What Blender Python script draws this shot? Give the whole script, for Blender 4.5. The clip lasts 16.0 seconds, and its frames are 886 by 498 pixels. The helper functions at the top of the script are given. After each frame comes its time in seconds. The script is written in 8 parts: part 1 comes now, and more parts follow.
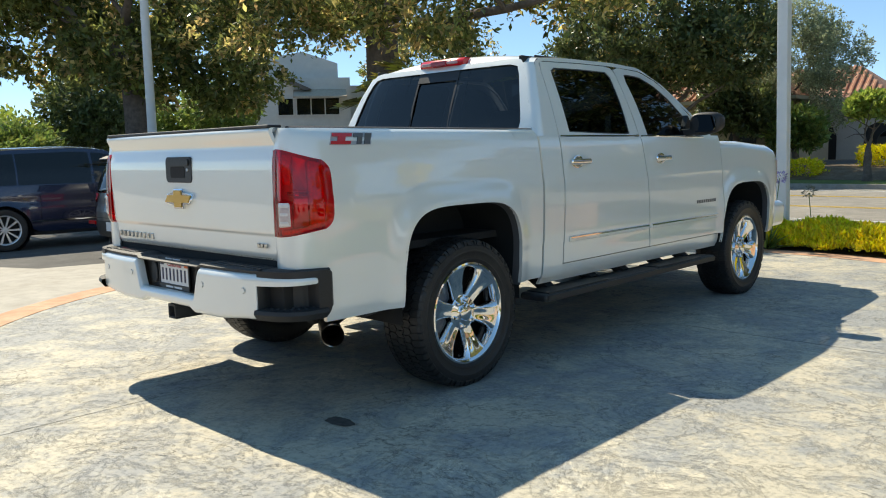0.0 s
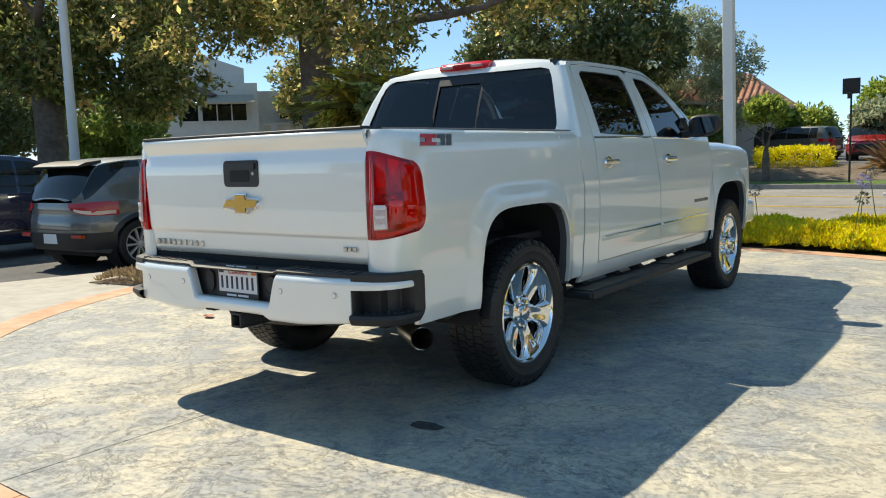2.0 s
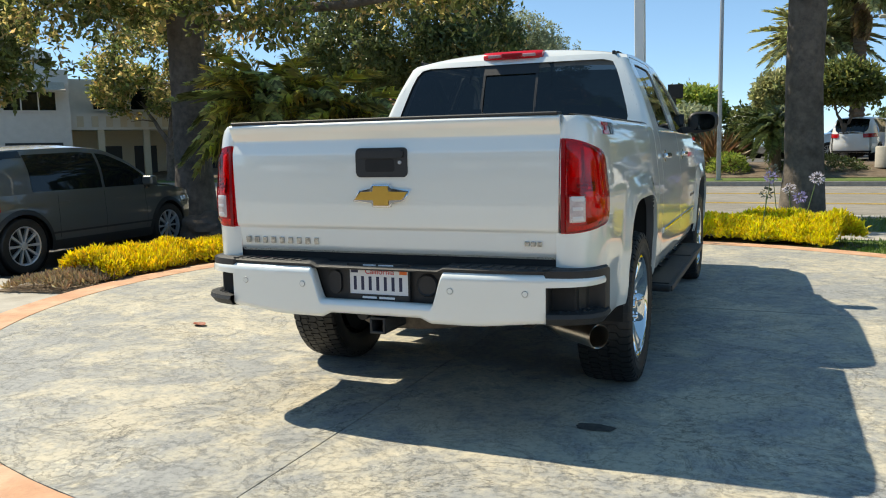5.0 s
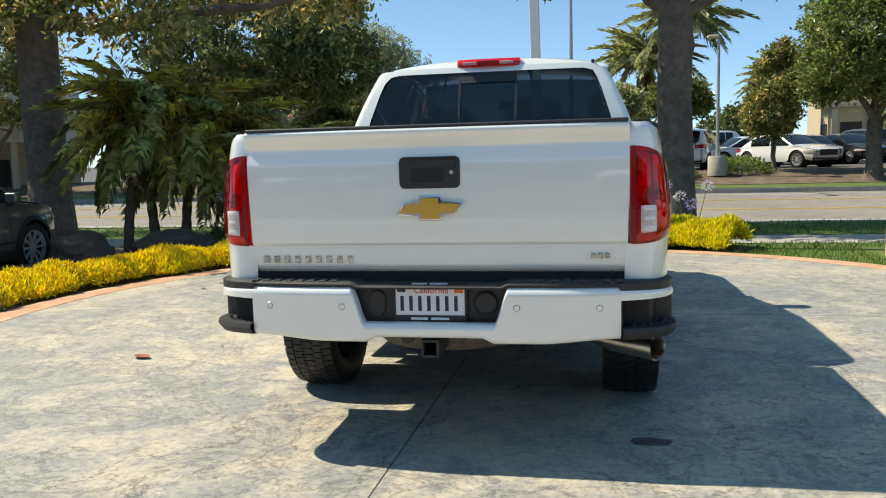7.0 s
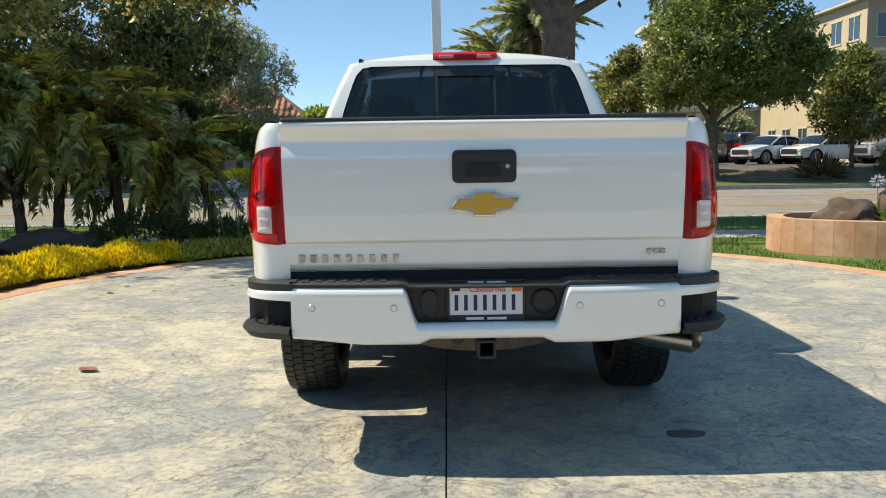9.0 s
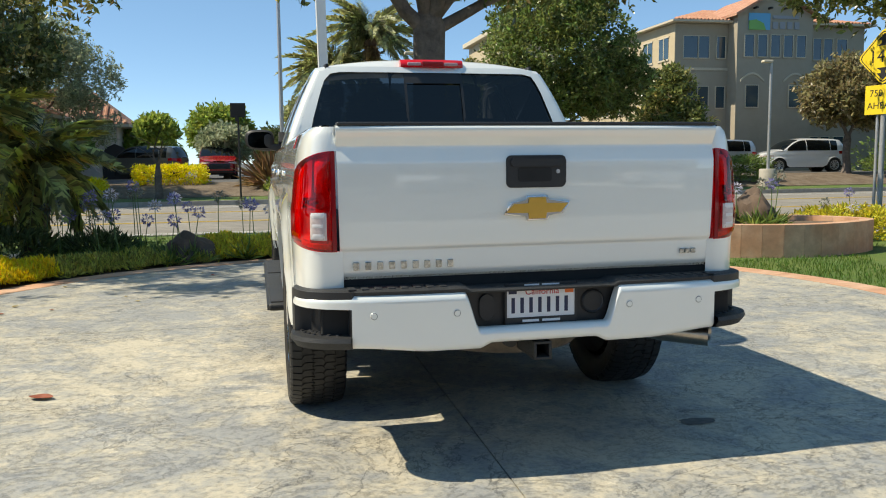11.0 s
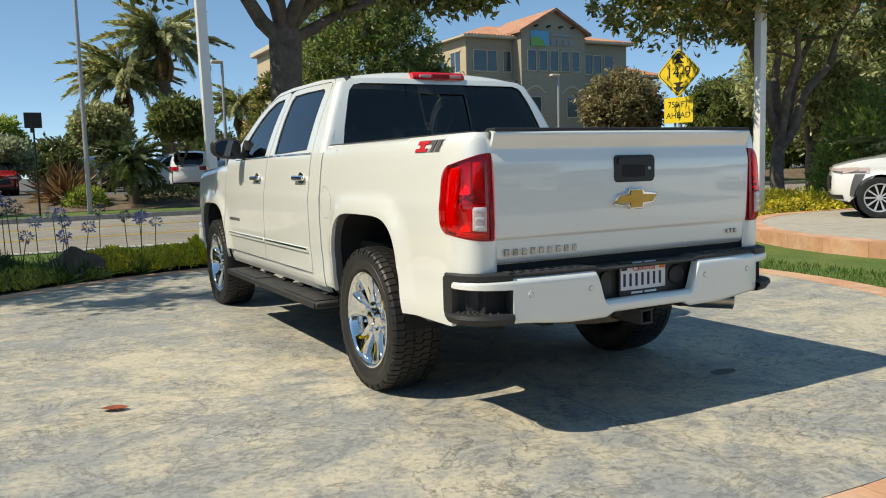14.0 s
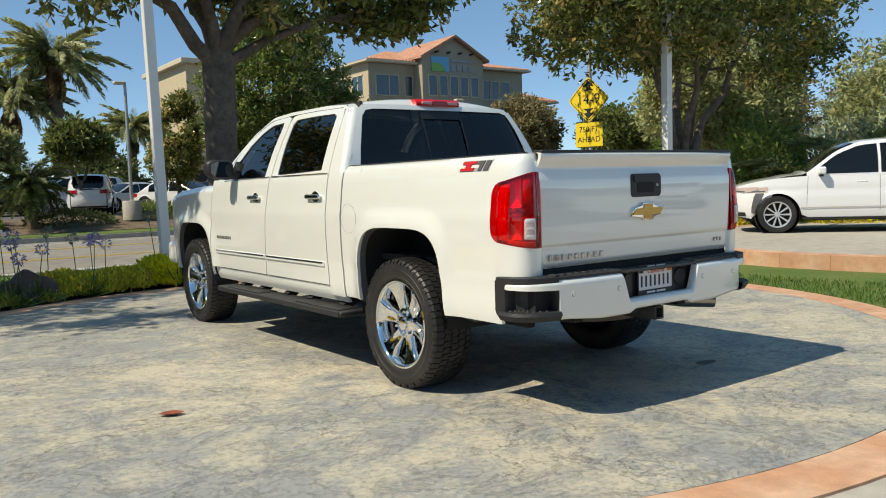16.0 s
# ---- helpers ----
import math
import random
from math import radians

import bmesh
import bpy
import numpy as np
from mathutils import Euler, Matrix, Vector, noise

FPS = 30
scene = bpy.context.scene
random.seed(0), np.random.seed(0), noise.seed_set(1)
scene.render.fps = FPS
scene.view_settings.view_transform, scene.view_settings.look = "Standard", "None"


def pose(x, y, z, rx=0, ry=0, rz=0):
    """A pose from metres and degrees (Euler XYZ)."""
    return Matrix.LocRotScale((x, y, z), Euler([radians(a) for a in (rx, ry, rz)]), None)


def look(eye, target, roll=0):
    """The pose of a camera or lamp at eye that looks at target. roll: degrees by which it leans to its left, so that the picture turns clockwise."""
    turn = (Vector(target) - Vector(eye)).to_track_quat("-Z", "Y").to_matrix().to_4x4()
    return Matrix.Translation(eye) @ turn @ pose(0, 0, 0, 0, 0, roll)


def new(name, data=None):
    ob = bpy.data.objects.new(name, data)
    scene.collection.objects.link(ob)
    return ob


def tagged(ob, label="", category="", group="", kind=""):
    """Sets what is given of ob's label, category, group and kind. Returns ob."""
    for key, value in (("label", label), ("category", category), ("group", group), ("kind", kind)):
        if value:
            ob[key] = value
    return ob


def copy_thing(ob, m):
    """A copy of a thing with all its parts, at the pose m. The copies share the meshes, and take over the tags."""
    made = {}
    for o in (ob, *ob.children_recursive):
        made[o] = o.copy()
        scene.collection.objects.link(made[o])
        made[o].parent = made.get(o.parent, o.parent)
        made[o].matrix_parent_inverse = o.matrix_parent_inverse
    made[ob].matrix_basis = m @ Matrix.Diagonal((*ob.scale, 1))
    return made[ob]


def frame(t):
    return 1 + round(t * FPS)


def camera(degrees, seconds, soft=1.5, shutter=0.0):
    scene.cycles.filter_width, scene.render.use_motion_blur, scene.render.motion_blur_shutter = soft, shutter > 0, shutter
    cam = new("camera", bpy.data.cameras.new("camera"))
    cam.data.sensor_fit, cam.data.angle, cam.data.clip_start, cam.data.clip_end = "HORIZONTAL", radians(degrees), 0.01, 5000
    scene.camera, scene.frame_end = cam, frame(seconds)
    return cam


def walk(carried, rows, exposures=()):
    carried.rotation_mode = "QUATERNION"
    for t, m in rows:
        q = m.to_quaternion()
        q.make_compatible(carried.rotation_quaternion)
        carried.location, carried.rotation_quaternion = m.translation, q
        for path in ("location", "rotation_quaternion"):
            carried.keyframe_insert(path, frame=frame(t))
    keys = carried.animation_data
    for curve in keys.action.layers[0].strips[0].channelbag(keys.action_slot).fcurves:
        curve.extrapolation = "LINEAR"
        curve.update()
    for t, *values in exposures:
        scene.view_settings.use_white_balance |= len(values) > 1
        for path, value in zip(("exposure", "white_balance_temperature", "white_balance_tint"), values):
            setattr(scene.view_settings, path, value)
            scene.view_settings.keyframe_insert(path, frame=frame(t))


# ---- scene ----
cam = camera(57.3, 16.0, soft=1.05)
PATH = [
    (0, (3.955, -3.213, 1.29), (2.567, -1.793, 1.053), -1.3),
    (0.5, (3.776, -3.35, 1.289), (2.427, -1.892, 1.054), -1.5),
    (1, (3.635, -3.533, 1.29), (2.344, -2.024, 1.054), -1.7),
    (1.5, (3.465, -3.665, 1.279), (2.224, -2.114, 1.042), -1.8),
    (2, (3.273, -3.801, 1.289), (2.078, -2.214, 1.06), -1.8),
    (2.5, (3.05, -3.987, 1.285), (1.906, -2.362, 1.056), -1.7),
    (3, (2.821, -4.074, 1.267), (1.751, -2.4, 1.039), -1.6),
    (3.5, (2.543, -4.106, 1.269), (1.534, -2.393, 1.048), -1.6),
    (3.7, (2.432, -4.14, 1.267), (1.446, -2.415, 1.041), -1.6),
    (5.8, (1.305, -4.525, 1.299), (0.678, -2.639, 1.071), -1.4),
    (6, (1.216, -4.529, 1.284), (0.626, -2.63, 1.064), -1.6),
    (6.5, (0.962, -4.494, 1.288), (0.469, -2.568, 1.064), -1.5),
    (7, (0.734, -4.471, 1.292), (0.336, -2.524, 1.067), -1.5),
    (7.5, (0.461, -4.511, 1.301), (0.155, -2.548, 1.072), -1.5),
    (8, (0.258, -4.465, 1.286), (0.054, -2.489, 1.056), -1.4),
    (8.5, (0.072, -4.393, 1.292), (-0.029, -2.409, 1.061), -1.1),
    (9, (-0.151, -4.42, 1.288), (-0.163, -2.434, 1.051), -0.8),
    (9.5, (-0.35, -4.422, 1.283), (-0.256, -2.439, 1.038), -0.5),
    (10, (-0.578, -4.346, 1.286), (-0.375, -2.371, 1.042), -0.3),
    (10.2, (-0.666, -4.33, 1.288), (-0.418, -2.359, 1.053), -0.2),
    (12.3, (-1.843, -4.359, 1.261), (-1.193, -2.481, 1.037), -1.3),
    (12.5, (-1.944, -4.308, 1.287), (-1.262, -2.442, 1.057), -1.1),
    (13, (-2.186, -4.272, 1.268), (-1.419, -2.438, 1.044), -1.3),
    (13.5, (-2.43, -4.233, 1.288), (-1.578, -2.436, 1.079), -1.4),
    (14, (-2.742, -4.27, 1.268), (-1.816, -2.509, 1.064), -1.6),
    (14.5, (-2.989, -4.251, 1.247), (-2.001, -2.522, 1.06), -1.7),
    (15, (-3.232, -4.251, 1.276), (-2.18, -2.558, 1.104), -1.8),
    (15.5, (-3.504, -4.287, 1.276), (-2.402, -2.626, 1.114), -1.8),
    (16, (-3.696, -4.269, 1.263), (-2.538, -2.645, 1.107), -1.8),
]
walk(cam, [(t, look(eye, target, roll)) for t, eye, target, roll in PATH],
     [(0, 1.08, 7720, 5.0), (3.5, 1.06, 7720, 5.0), (6, 1.03, 7720, 5.0), (10, 0.99, 7720, 5.0), (12.5, 0.78, 7720, 5.0), (16, 0.64, 7720, 5.0)])

# ---- world and sun ----
SUN_DIR = Vector((-0.80, 0.12, 1.0)).normalized()
world = bpy.data.worlds.new("sky")
scene.world = world
world.use_nodes = True
wn = world.node_tree.nodes
sky = wn.new("ShaderNodeTexSky")
sky.sky_type = "NISHITA"
sky.sun_disc = False
sky.sun_elevation = math.asin(SUN_DIR.z)
sky.sun_rotation = math.atan2(SUN_DIR.x, SUN_DIR.y)
sky.air_density, sky.dust_density, sky.ozone_density = 0.70, 0.0, 3.0
sky.altitude = 2600
wn["Background"].inputs["Strength"].default_value = 0.15
haze = wn.new("ShaderNodeMixRGB")
haze.inputs["Fac"].default_value = 0.55
haze.inputs["Color2"].default_value = (0.46, 1.22, 2.35, 1)
world.node_tree.links.new(sky.outputs["Color"], haze.inputs["Color1"])
world.node_tree.links.new(haze.outputs["Color"], wn["Background"].inputs["Color"])
sun = new("sun", bpy.data.lights.new("sun", "SUN"))
sun.data.energy, sun.data.angle, sun.data.color = 3.2, radians(0.55), (1.0, 0.955, 0.89)
sun.matrix_world = look(SUN_DIR * 60, (0, 0, 0))

# ---- materials ----
def shader(name, color=(0.5, 0.5, 0.5), rough=0.5, metal=0.0, coat=0.0, vary=0.0, scale=8.0, bump=0.0, bump_scale=60.0, spec=0.5, island=0.0, object_vary=0.0, second=None, second_scale=1.2):
    """A node material: base colour with grain and stains at two scales, fine relief, and variation from piece to piece."""
    m = bpy.data.materials.new(name)
    m.use_nodes = True
    nt = m.node_tree
    n, l = nt.nodes, nt.links
    b = n["Principled BSDF"]
    b.inputs["Roughness"].default_value = rough
    b.inputs["Metallic"].default_value = metal
    b.inputs["Coat Weight"].default_value = coat
    b.inputs["Coat Roughness"].default_value = 0.03
    b.inputs["Specular IOR Level"].default_value = spec
    b.inputs["Base Color"].default_value = (*color, 1)
    out = None
    tc = n.new("ShaderNodeTexCoord")
    if vary or second:
        base = n.new("ShaderNodeRGB")
        base.outputs[0].default_value = (*color, 1)
        out = base.outputs[0]
    if second:
        nz = n.new("ShaderNodeTexNoise")
        nz.inputs["Scale"].default_value, nz.inputs["Detail"].default_value = second_scale, 6
        l.new(tc.outputs["Object"], nz.inputs["Vector"])
        r = n.new("ShaderNodeValToRGB")
        r.color_ramp.elements[0].position, r.color_ramp.elements[1].position = 0.42, 0.62
        l.new(nz.outputs["Fac"], r.inputs["Fac"])
        mx = n.new("ShaderNodeMixRGB")
        mx.inputs["Color2"].default_value = (*second, 1)
        l.new(r.outputs["Color"], mx.inputs["Fac"])
        l.new(out, mx.inputs["Color1"])
        out = mx.outputs["Color"]
    if vary:
        nz = n.new("ShaderNodeTexNoise")
        nz.inputs["Scale"].default_value, nz.inputs["Detail"].default_value, nz.inputs["Roughness"].default_value = scale, 8, 0.65
        l.new(tc.outputs["Object"], nz.inputs["Vector"])
        mr = n.new("ShaderNodeMapRange")
        mr.inputs["From Min"].default_value, mr.inputs["From Max"].default_value = 0.3, 0.7
        mr.inputs["To Min"].default_value, mr.inputs["To Max"].default_value = 1 - vary, 1 + vary
        l.new(nz.outputs["Fac"], mr.inputs["Value"])
        hs = n.new("ShaderNodeHueSaturation")
        l.new(out, hs.inputs["Color"])
        l.new(mr.outputs["Result"], hs.inputs["Value"])
        out = hs.outputs["Color"]
    if island or object_vary:
        src = n.new("ShaderNodeNewGeometry").outputs["Random Per Island"] if island else n.new("ShaderNodeObjectInfo").outputs["Random"]
        amount = island or object_vary
        mr = n.new("ShaderNodeMapRange")
        mr.inputs["To Min"].default_value, mr.inputs["To Max"].default_value = 1 - amount, 1 + amount
        l.new(src, mr.inputs["Value"])
        hs = n.new("ShaderNodeHueSaturation")
        if out is None:
            hs.inputs["Color"].default_value = (*color, 1)
        else:
            l.new(out, hs.inputs["Color"])
        l.new(mr.outputs["Result"], hs.inputs["Value"])
        if island:
            hue = n.new("ShaderNodeMapRange")
            hue.inputs["To Min"].default_value, hue.inputs["To Max"].default_value = 0.47, 0.525
            wob = n.new("ShaderNodeMath")
            wob.operation = "FRACT"
            mul = n.new("ShaderNodeMath")
            mul.operation = "MULTIPLY"
            mul.inputs[1].default_value = 37.7
            l.new(src, mul.inputs[0])
            l.new(mul.outputs[0], wob.inputs[0])
            l.new(wob.outputs[0], hue.inputs["Value"])
            l.new(hue.outputs["Result"], hs.inputs["Hue"])
        out = hs.outputs["Color"]
    if out is not None:
        l.new(out, b.inputs["Base Color"])
    if bump:
        nz = n.new("ShaderNodeTexNoise")
        nz.inputs["Scale"].default_value, nz.inputs["Detail"].default_value = bump_scale, 6
        l.new(tc.outputs["Object"], nz.inputs["Vector"])
        bp = n.new("ShaderNodeBump")
        bp.inputs["Strength"].default_value, bp.inputs["Distance"].default_value = bump, 0.01
        l.new(nz.outputs["Fac"], bp.inputs["Height"])
        l.new(bp.outputs["Normal"], b.inputs["Normal"])
    return m


def leafy(name, color, vary=0.45, rough=0.38, through_light=0.35):
    """Foliage: glossy two-sided leaves that let some light through."""
    m = shader(name, color, rough, island=vary, spec=0.5)
    nt = m.node_tree
    b = nt.nodes["Principled BSDF"]
    tr = nt.nodes.new("ShaderNodeBsdfTranslucent")
    mix = nt.nodes.new("ShaderNodeMixShader")
    mix.inputs["Fac"].default_value = through_light
    link = b.inputs["Base Color"].links[0]
    hs = nt.nodes.new("ShaderNodeHueSaturation")
    hs.inputs["Hue"].default_value, hs.inputs["Value"].default_value = 0.485, 1.5
    nt.links.new(link.from_socket, hs.inputs["Color"])
    nt.links.new(hs.outputs["Color"], tr.inputs["Color"])
    nt.links.new(b.outputs[0], mix.inputs[1])
    nt.links.new(tr.outputs[0], mix.inputs[2])
    nt.links.new(mix.outputs[0], nt.nodes["Material Output"].inputs["Surface"])
    return m


def glassy(name, tint, rough=0.0, alpha=0.5):
    """Tinted glass pane: clear mirror gloss over a see-through tint."""
    m = bpy.data.materials.new(name)
    m.use_nodes = True
    n, l = m.node_tree.nodes, m.node_tree.links
    n.remove(n["Principled BSDF"])
    tr, gl, mix, fr = n.new("ShaderNodeBsdfTransparent"), n.new("ShaderNodeBsdfGlossy"), n.new("ShaderNodeMixShader"), n.new("ShaderNodeLayerWeight")
    pw, mr = n.new("ShaderNodeMath"), n.new("ShaderNodeMapRange")
    tr.inputs["Color"].default_value = (*tint, 1)
    gl.inputs["Roughness"].default_value = rough
    pw.operation, pw.inputs[1].default_value = "POWER", 4.0
    mr.inputs["To Min"].default_value, mr.inputs["To Max"].default_value = 0.06, 1.0
    l.new(fr.outputs["Facing"], pw.inputs[0])
    l.new(pw.outputs[0], mr.inputs["Value"])
    l.new(mr.outputs["Result"], mix.inputs["Fac"])
    l.new(tr.outputs[0], mix.inputs[1])
    l.new(gl.outputs[0], mix.inputs[2])
    l.new(mix.outputs[0], n["Material Output"].inputs["Surface"])
    return m


# ---- mesh helpers ----
def mesh_of(name, bm, smooth=True):
    me = bpy.data.meshes.new(name)
    bmesh.ops.recalc_face_normals(bm, faces=bm.faces)
    soft = None
    if smooth and bm.faces.layers.int.get("soft"):
        soft = []
        for v in bm.verts:
            nv = Vector((0, 0, 0))
            for f in v.link_faces:
                nv += f.normal * f.calc_area() ** 2
            soft.append(nv.normalized() if nv.length > 1e-16 else v.normal.copy())
    bm.to_mesh(me)
    bm.free()
    if soft is not None:
        me.polygons.foreach_set("use_smooth", [True] * len(me.polygons))
        me.normals_split_custom_set_from_vertices([tuple(v) for v in soft])
    elif smooth:
        me.polygons.foreach_set("use_smooth", [True] * len(me.polygons))
        me.set_sharp_from_angle(angle=radians(38))
    return me


def part(name, bm, material, parent=None, label="", smooth=True):
    me = bm if isinstance(bm, bpy.types.Mesh) else mesh_of(name, bm, smooth)
    if not me.materials:
        me.materials.append(material)
    ob = new(name, me)
    if parent is not None:
        ob.parent = parent
    if label:
        ob["label"] = label
    return ob


def thing(name, label, category, m=None, group="", kind=""):
    ob = tagged(new(name), label, category, group, kind)
    ob.empty_display_size = 0.2
    if m is not None:
        ob.matrix_world = m
    return ob


def box(x0, x1, y0, y1, z0, z1, bevel=0.0, bm=None, segs=2):
    own = bm is None
    bm = bmesh.new() if own else bm
    if own and bevel:
        bm.faces.layers.int.new("soft")
    vs = [bm.verts.new((x, y, z)) for z in (z0, z1) for x, y in ((x0, y0), (x1, y0), (x1, y1), (x0, y1))]
    fs = [bm.faces.new([vs[i] for i in f]) for f in ((3, 2, 1, 0), (4, 5, 6, 7), (0, 1, 5, 4), (1, 2, 6, 5), (2, 3, 7, 6), (3, 0, 4, 7))]
    if bevel:
        es = list({e for f in fs for e in f.edges})
        bmesh.ops.bevel(bm, geom=es, offset=bevel, segments=segs, profile=0.5, affect="EDGES")
    return bm


def prism(points, a, b, axis="x", bevel=0.0, bm=None, segs=2):
    """A flat outline of (u, v) points pushed from a to b along an axis. Outline in (y, z) for x, (x, z) for y, (x, y) for z."""
    if bm is None:
        bm = bmesh.new()
        if bevel:
            bm.faces.layers.int.new("soft")
    def at(u, v, w):
        return {"x": (w, u, v), "y": (u, w, v), "z": (u, v, w)}[axis]
    lo = [bm.verts.new(at(u, v, a)) for u, v in points]
    hi = [bm.verts.new(at(u, v, b)) for u, v in points]
    fs = [bm.faces.new(lo[::-1]), bm.faces.new(hi)]
    k = len(points)
    fs += [bm.faces.new((lo[i], lo[(i + 1) % k], hi[(i + 1) % k], hi[i])) for i in range(k)]
    if bevel:
        es = list({e for f in fs[:2] for e in f.edges})
        bmesh.ops.bevel(bm, geom=es, offset=bevel, segments=segs, profile=0.5, affect="EDGES")
    return bm


def tube(pts, radii, seg=8, bm=None, close=True):
    """A round tube through points with a radius at each."""
    bm = bmesh.new() if bm is None else bm
    pts = [Vector(p) for p in pts]
    rings = []
    up = Vector((0.13, 0.29, 1)).normalized()
    for i, p in enumerate(pts):
        d = (pts[min(i + 1, len(pts) - 1)] - pts[max(i - 1, 0)]).normalized()
        u = d.cross(up)
        u = (u if u.length > 0.05 else d.cross(Vector((1, 0, 0)))).normalized()
        v = d.cross(u)
        rings.append([bm.verts.new(p + (u * math.cos(2 * math.pi * k / seg) + v * math.sin(2 * math.pi * k / seg)) * radii[i]) for k in range(seg)])
    for a, b in zip(rings, rings[1:]):
        for k in range(seg):
            bm.faces.new((a[k], a[(k + 1) % seg], b[(k + 1) % seg], b[k]))
    if close:
        bm.faces.new(rings[0][::-1])
        bm.faces.new(rings[-1])
    return bm


def lathe(profile, seg=32, axis="z", bm=None, close=False):
    """A turned body from (radius, height) pairs."""
    bm = bmesh.new() if bm is None else bm
    rings = []
    for r, h in profile:
        ring = []
        for k in range(seg):
            c, s = r * math.cos(2 * math.pi * k / seg), r * math.sin(2 * math.pi * k / seg)
            ring.append(bm.verts.new({"z": (c, s, h), "x": (h, c, s), "y": (c, h, s)}[axis]))
        rings.append(ring)
    for a, b in zip(rings, rings[1:]):
        for k in range(seg):
            bm.faces.new((a[k], a[(k + 1) % seg], b[(k + 1) % seg], b[k]))
    if close:
        bm.faces.new(rings[0])
        bm.faces.new(rings[-1])
    return bm


def raw(name, verts, faces, material=None):
    me = bpy.data.meshes.new(name)
    me.from_pydata(verts, [], faces)
    if material:
        me.materials.append(material)
    return me


def leaves(name, centers, outward, size, rng, material, wide=0.42, spread=0.8, droop=0.0):
    """One mesh of folded pointed leaves, one at each centre, that point about outward."""
    n = len(centers)
    d = outward + rng.normal(0, spread, (n, 3))
    d[:, 2] -= droop
    d /= np.linalg.norm(d, axis=1, keepdims=True) + 1e-9
    r = rng.normal(0, 1, (n, 3))
    w = np.cross(d, r)
    w /= np.linalg.norm(w, axis=1, keepdims=True) + 1e-9
    nn = np.cross(d, w)
    s = (size * rng.uniform(0.65, 1.3, (n, 1)))
    v = np.empty((n, 4, 3))
    v[:, 0] = centers
    v[:, 1] = centers + d * s * 0.5 + w * s * wide * 0.5 + nn * s * 0.08
    v[:, 2] = centers + d * s
    v[:, 3] = centers + d * s * 0.5 - w * s * wide * 0.5 + nn * s * 0.08
    idx = np.arange(n)[:, None] * 4
    f = np.concatenate([idx + np.array([[0, 1, 2]]), idx + np.array([[0, 2, 3]])])
    return raw(name, v.reshape(-1, 3).tolist(), f.tolist(), material)


def text_mesh(words, size, depth=0.002, name="lettering", align="CENTER", bevel=0.0):
    """Lettering in the built-in font as a mesh, in the x-y plane and centred."""
    cu = bpy.data.curves.new(name, "FONT")
    cu.body, cu.size, cu.extrude, cu.align_x, cu.align_y, cu.bevel_depth = words, size, depth, align, "CENTER", bevel
    ob = bpy.data.objects.new(name, cu)
    scene.collection.objects.link(ob)
    me = bpy.data.meshes.new_from_object(ob.evaluated_get(bpy.context.evaluated_depsgraph_get()))
    bpy.data.objects.remove(ob)
    bpy.data.curves.remove(cu)
    return me


M = {}
M["road_asphalt"] = shader("worn_road_asphalt", (0.215, 0.198, 0.172), 0.9, vary=0.22, scale=3, bump=0.4, bump_scale=180, second=(0.25, 0.23, 0.20), second_scale=0.35)
M["asphalt"] = shader("asphalt", (0.085, 0.083, 0.08), 0.9, vary=0.25, scale=3, bump=0.5, bump_scale=180, second=(0.11, 0.106, 0.1), second_scale=0.35)
M["concrete"] = shader("concrete", (0.39, 0.362, 0.315), 0.85, vary=0.16, scale=5, bump=0.3, bump_scale=90, second=(0.36, 0.33, 0.28), second_scale=0.7)
M["orange_band"] = shader("orange_concrete", (0.50, 0.27, 0.16), 0.85, vary=0.16, scale=9, bump=0.35, bump_scale=70, second=(0.56, 0.35, 0.23), second_scale=2.5, object_vary=0.06)
M["kerb"] = shader("kerb_concrete", (0.36, 0.34, 0.31), 0.9, vary=0.2, scale=6, bump=0.3)
M["soil"] = shader("soil", (0.12, 0.085, 0.055), 1.0, vary=0.4, scale=14, bump=0.8, bump_scale=40, second=(0.17, 0.13, 0.09), second_scale=2)
M["lawn"] = shader("lawn_ground", (0.075, 0.13, 0.022), 0.95, vary=0.35, scale=25, bump=0.8, bump_scale=120, second=(0.11, 0.15, 0.03), second_scale=1.5)
M["grass"] = leafy("grass_blades", (0.09, 0.17, 0.025), 0.35, 0.5, 0.3)
M["pale_bounce_concrete"] = shader("pale_bounce_concrete", (0.56, 0.53, 0.47), 0.85, vary=0.16, scale=5, bump=0.3, bump_scale=90, second=(0.50, 0.47, 0.42), second_scale=0.7)
M["gold_leaf"] = leafy("mustard_gold_groundcover", (0.69, 0.585, 0.02), 0.30, 0.5, 0.35)
M["hazy_leaf"] = leafy("grey_olive_leaf", (0.30, 0.32, 0.14), 0.5, 0.45, 0.42)
M["bronze_leaf"] = leafy("bronze_leaf", (0.23, 0.20, 0.09), 0.55, 0.36, 0.38)
M["yellow_leaf"] = leafy("golden_groundcover", (0.66, 0.62, 0.022), 0.26, 0.5, 0.35)
M["shaded_gold_leaf"] = leafy("shaded_gold_groundcover", (0.36, 0.36, 0.06), 0.5, 0.5, 0.3)
M["green_gold_leaf"] = leafy("green_gold_groundcover", (0.55, 0.51, 0.05), 0.4, 0.5, 0.35)
M["magnolia_leaf"] = leafy("magnolia_leaf", (0.15, 0.18, 0.055), 0.6, 0.24, 0.45)
# Yellowed leaves; sunlit glints of the crowns are put into this pale colour too.
M["magnolia_old_leaf"] = leafy("magnolia_old_leaf", (0.45, 0.38, 0.14), 0.5, 0.24, 0.55)
M["green_leaf"] = leafy("green_leaf", (0.16, 0.23, 0.055), 0.45, 0.42, 0.38)
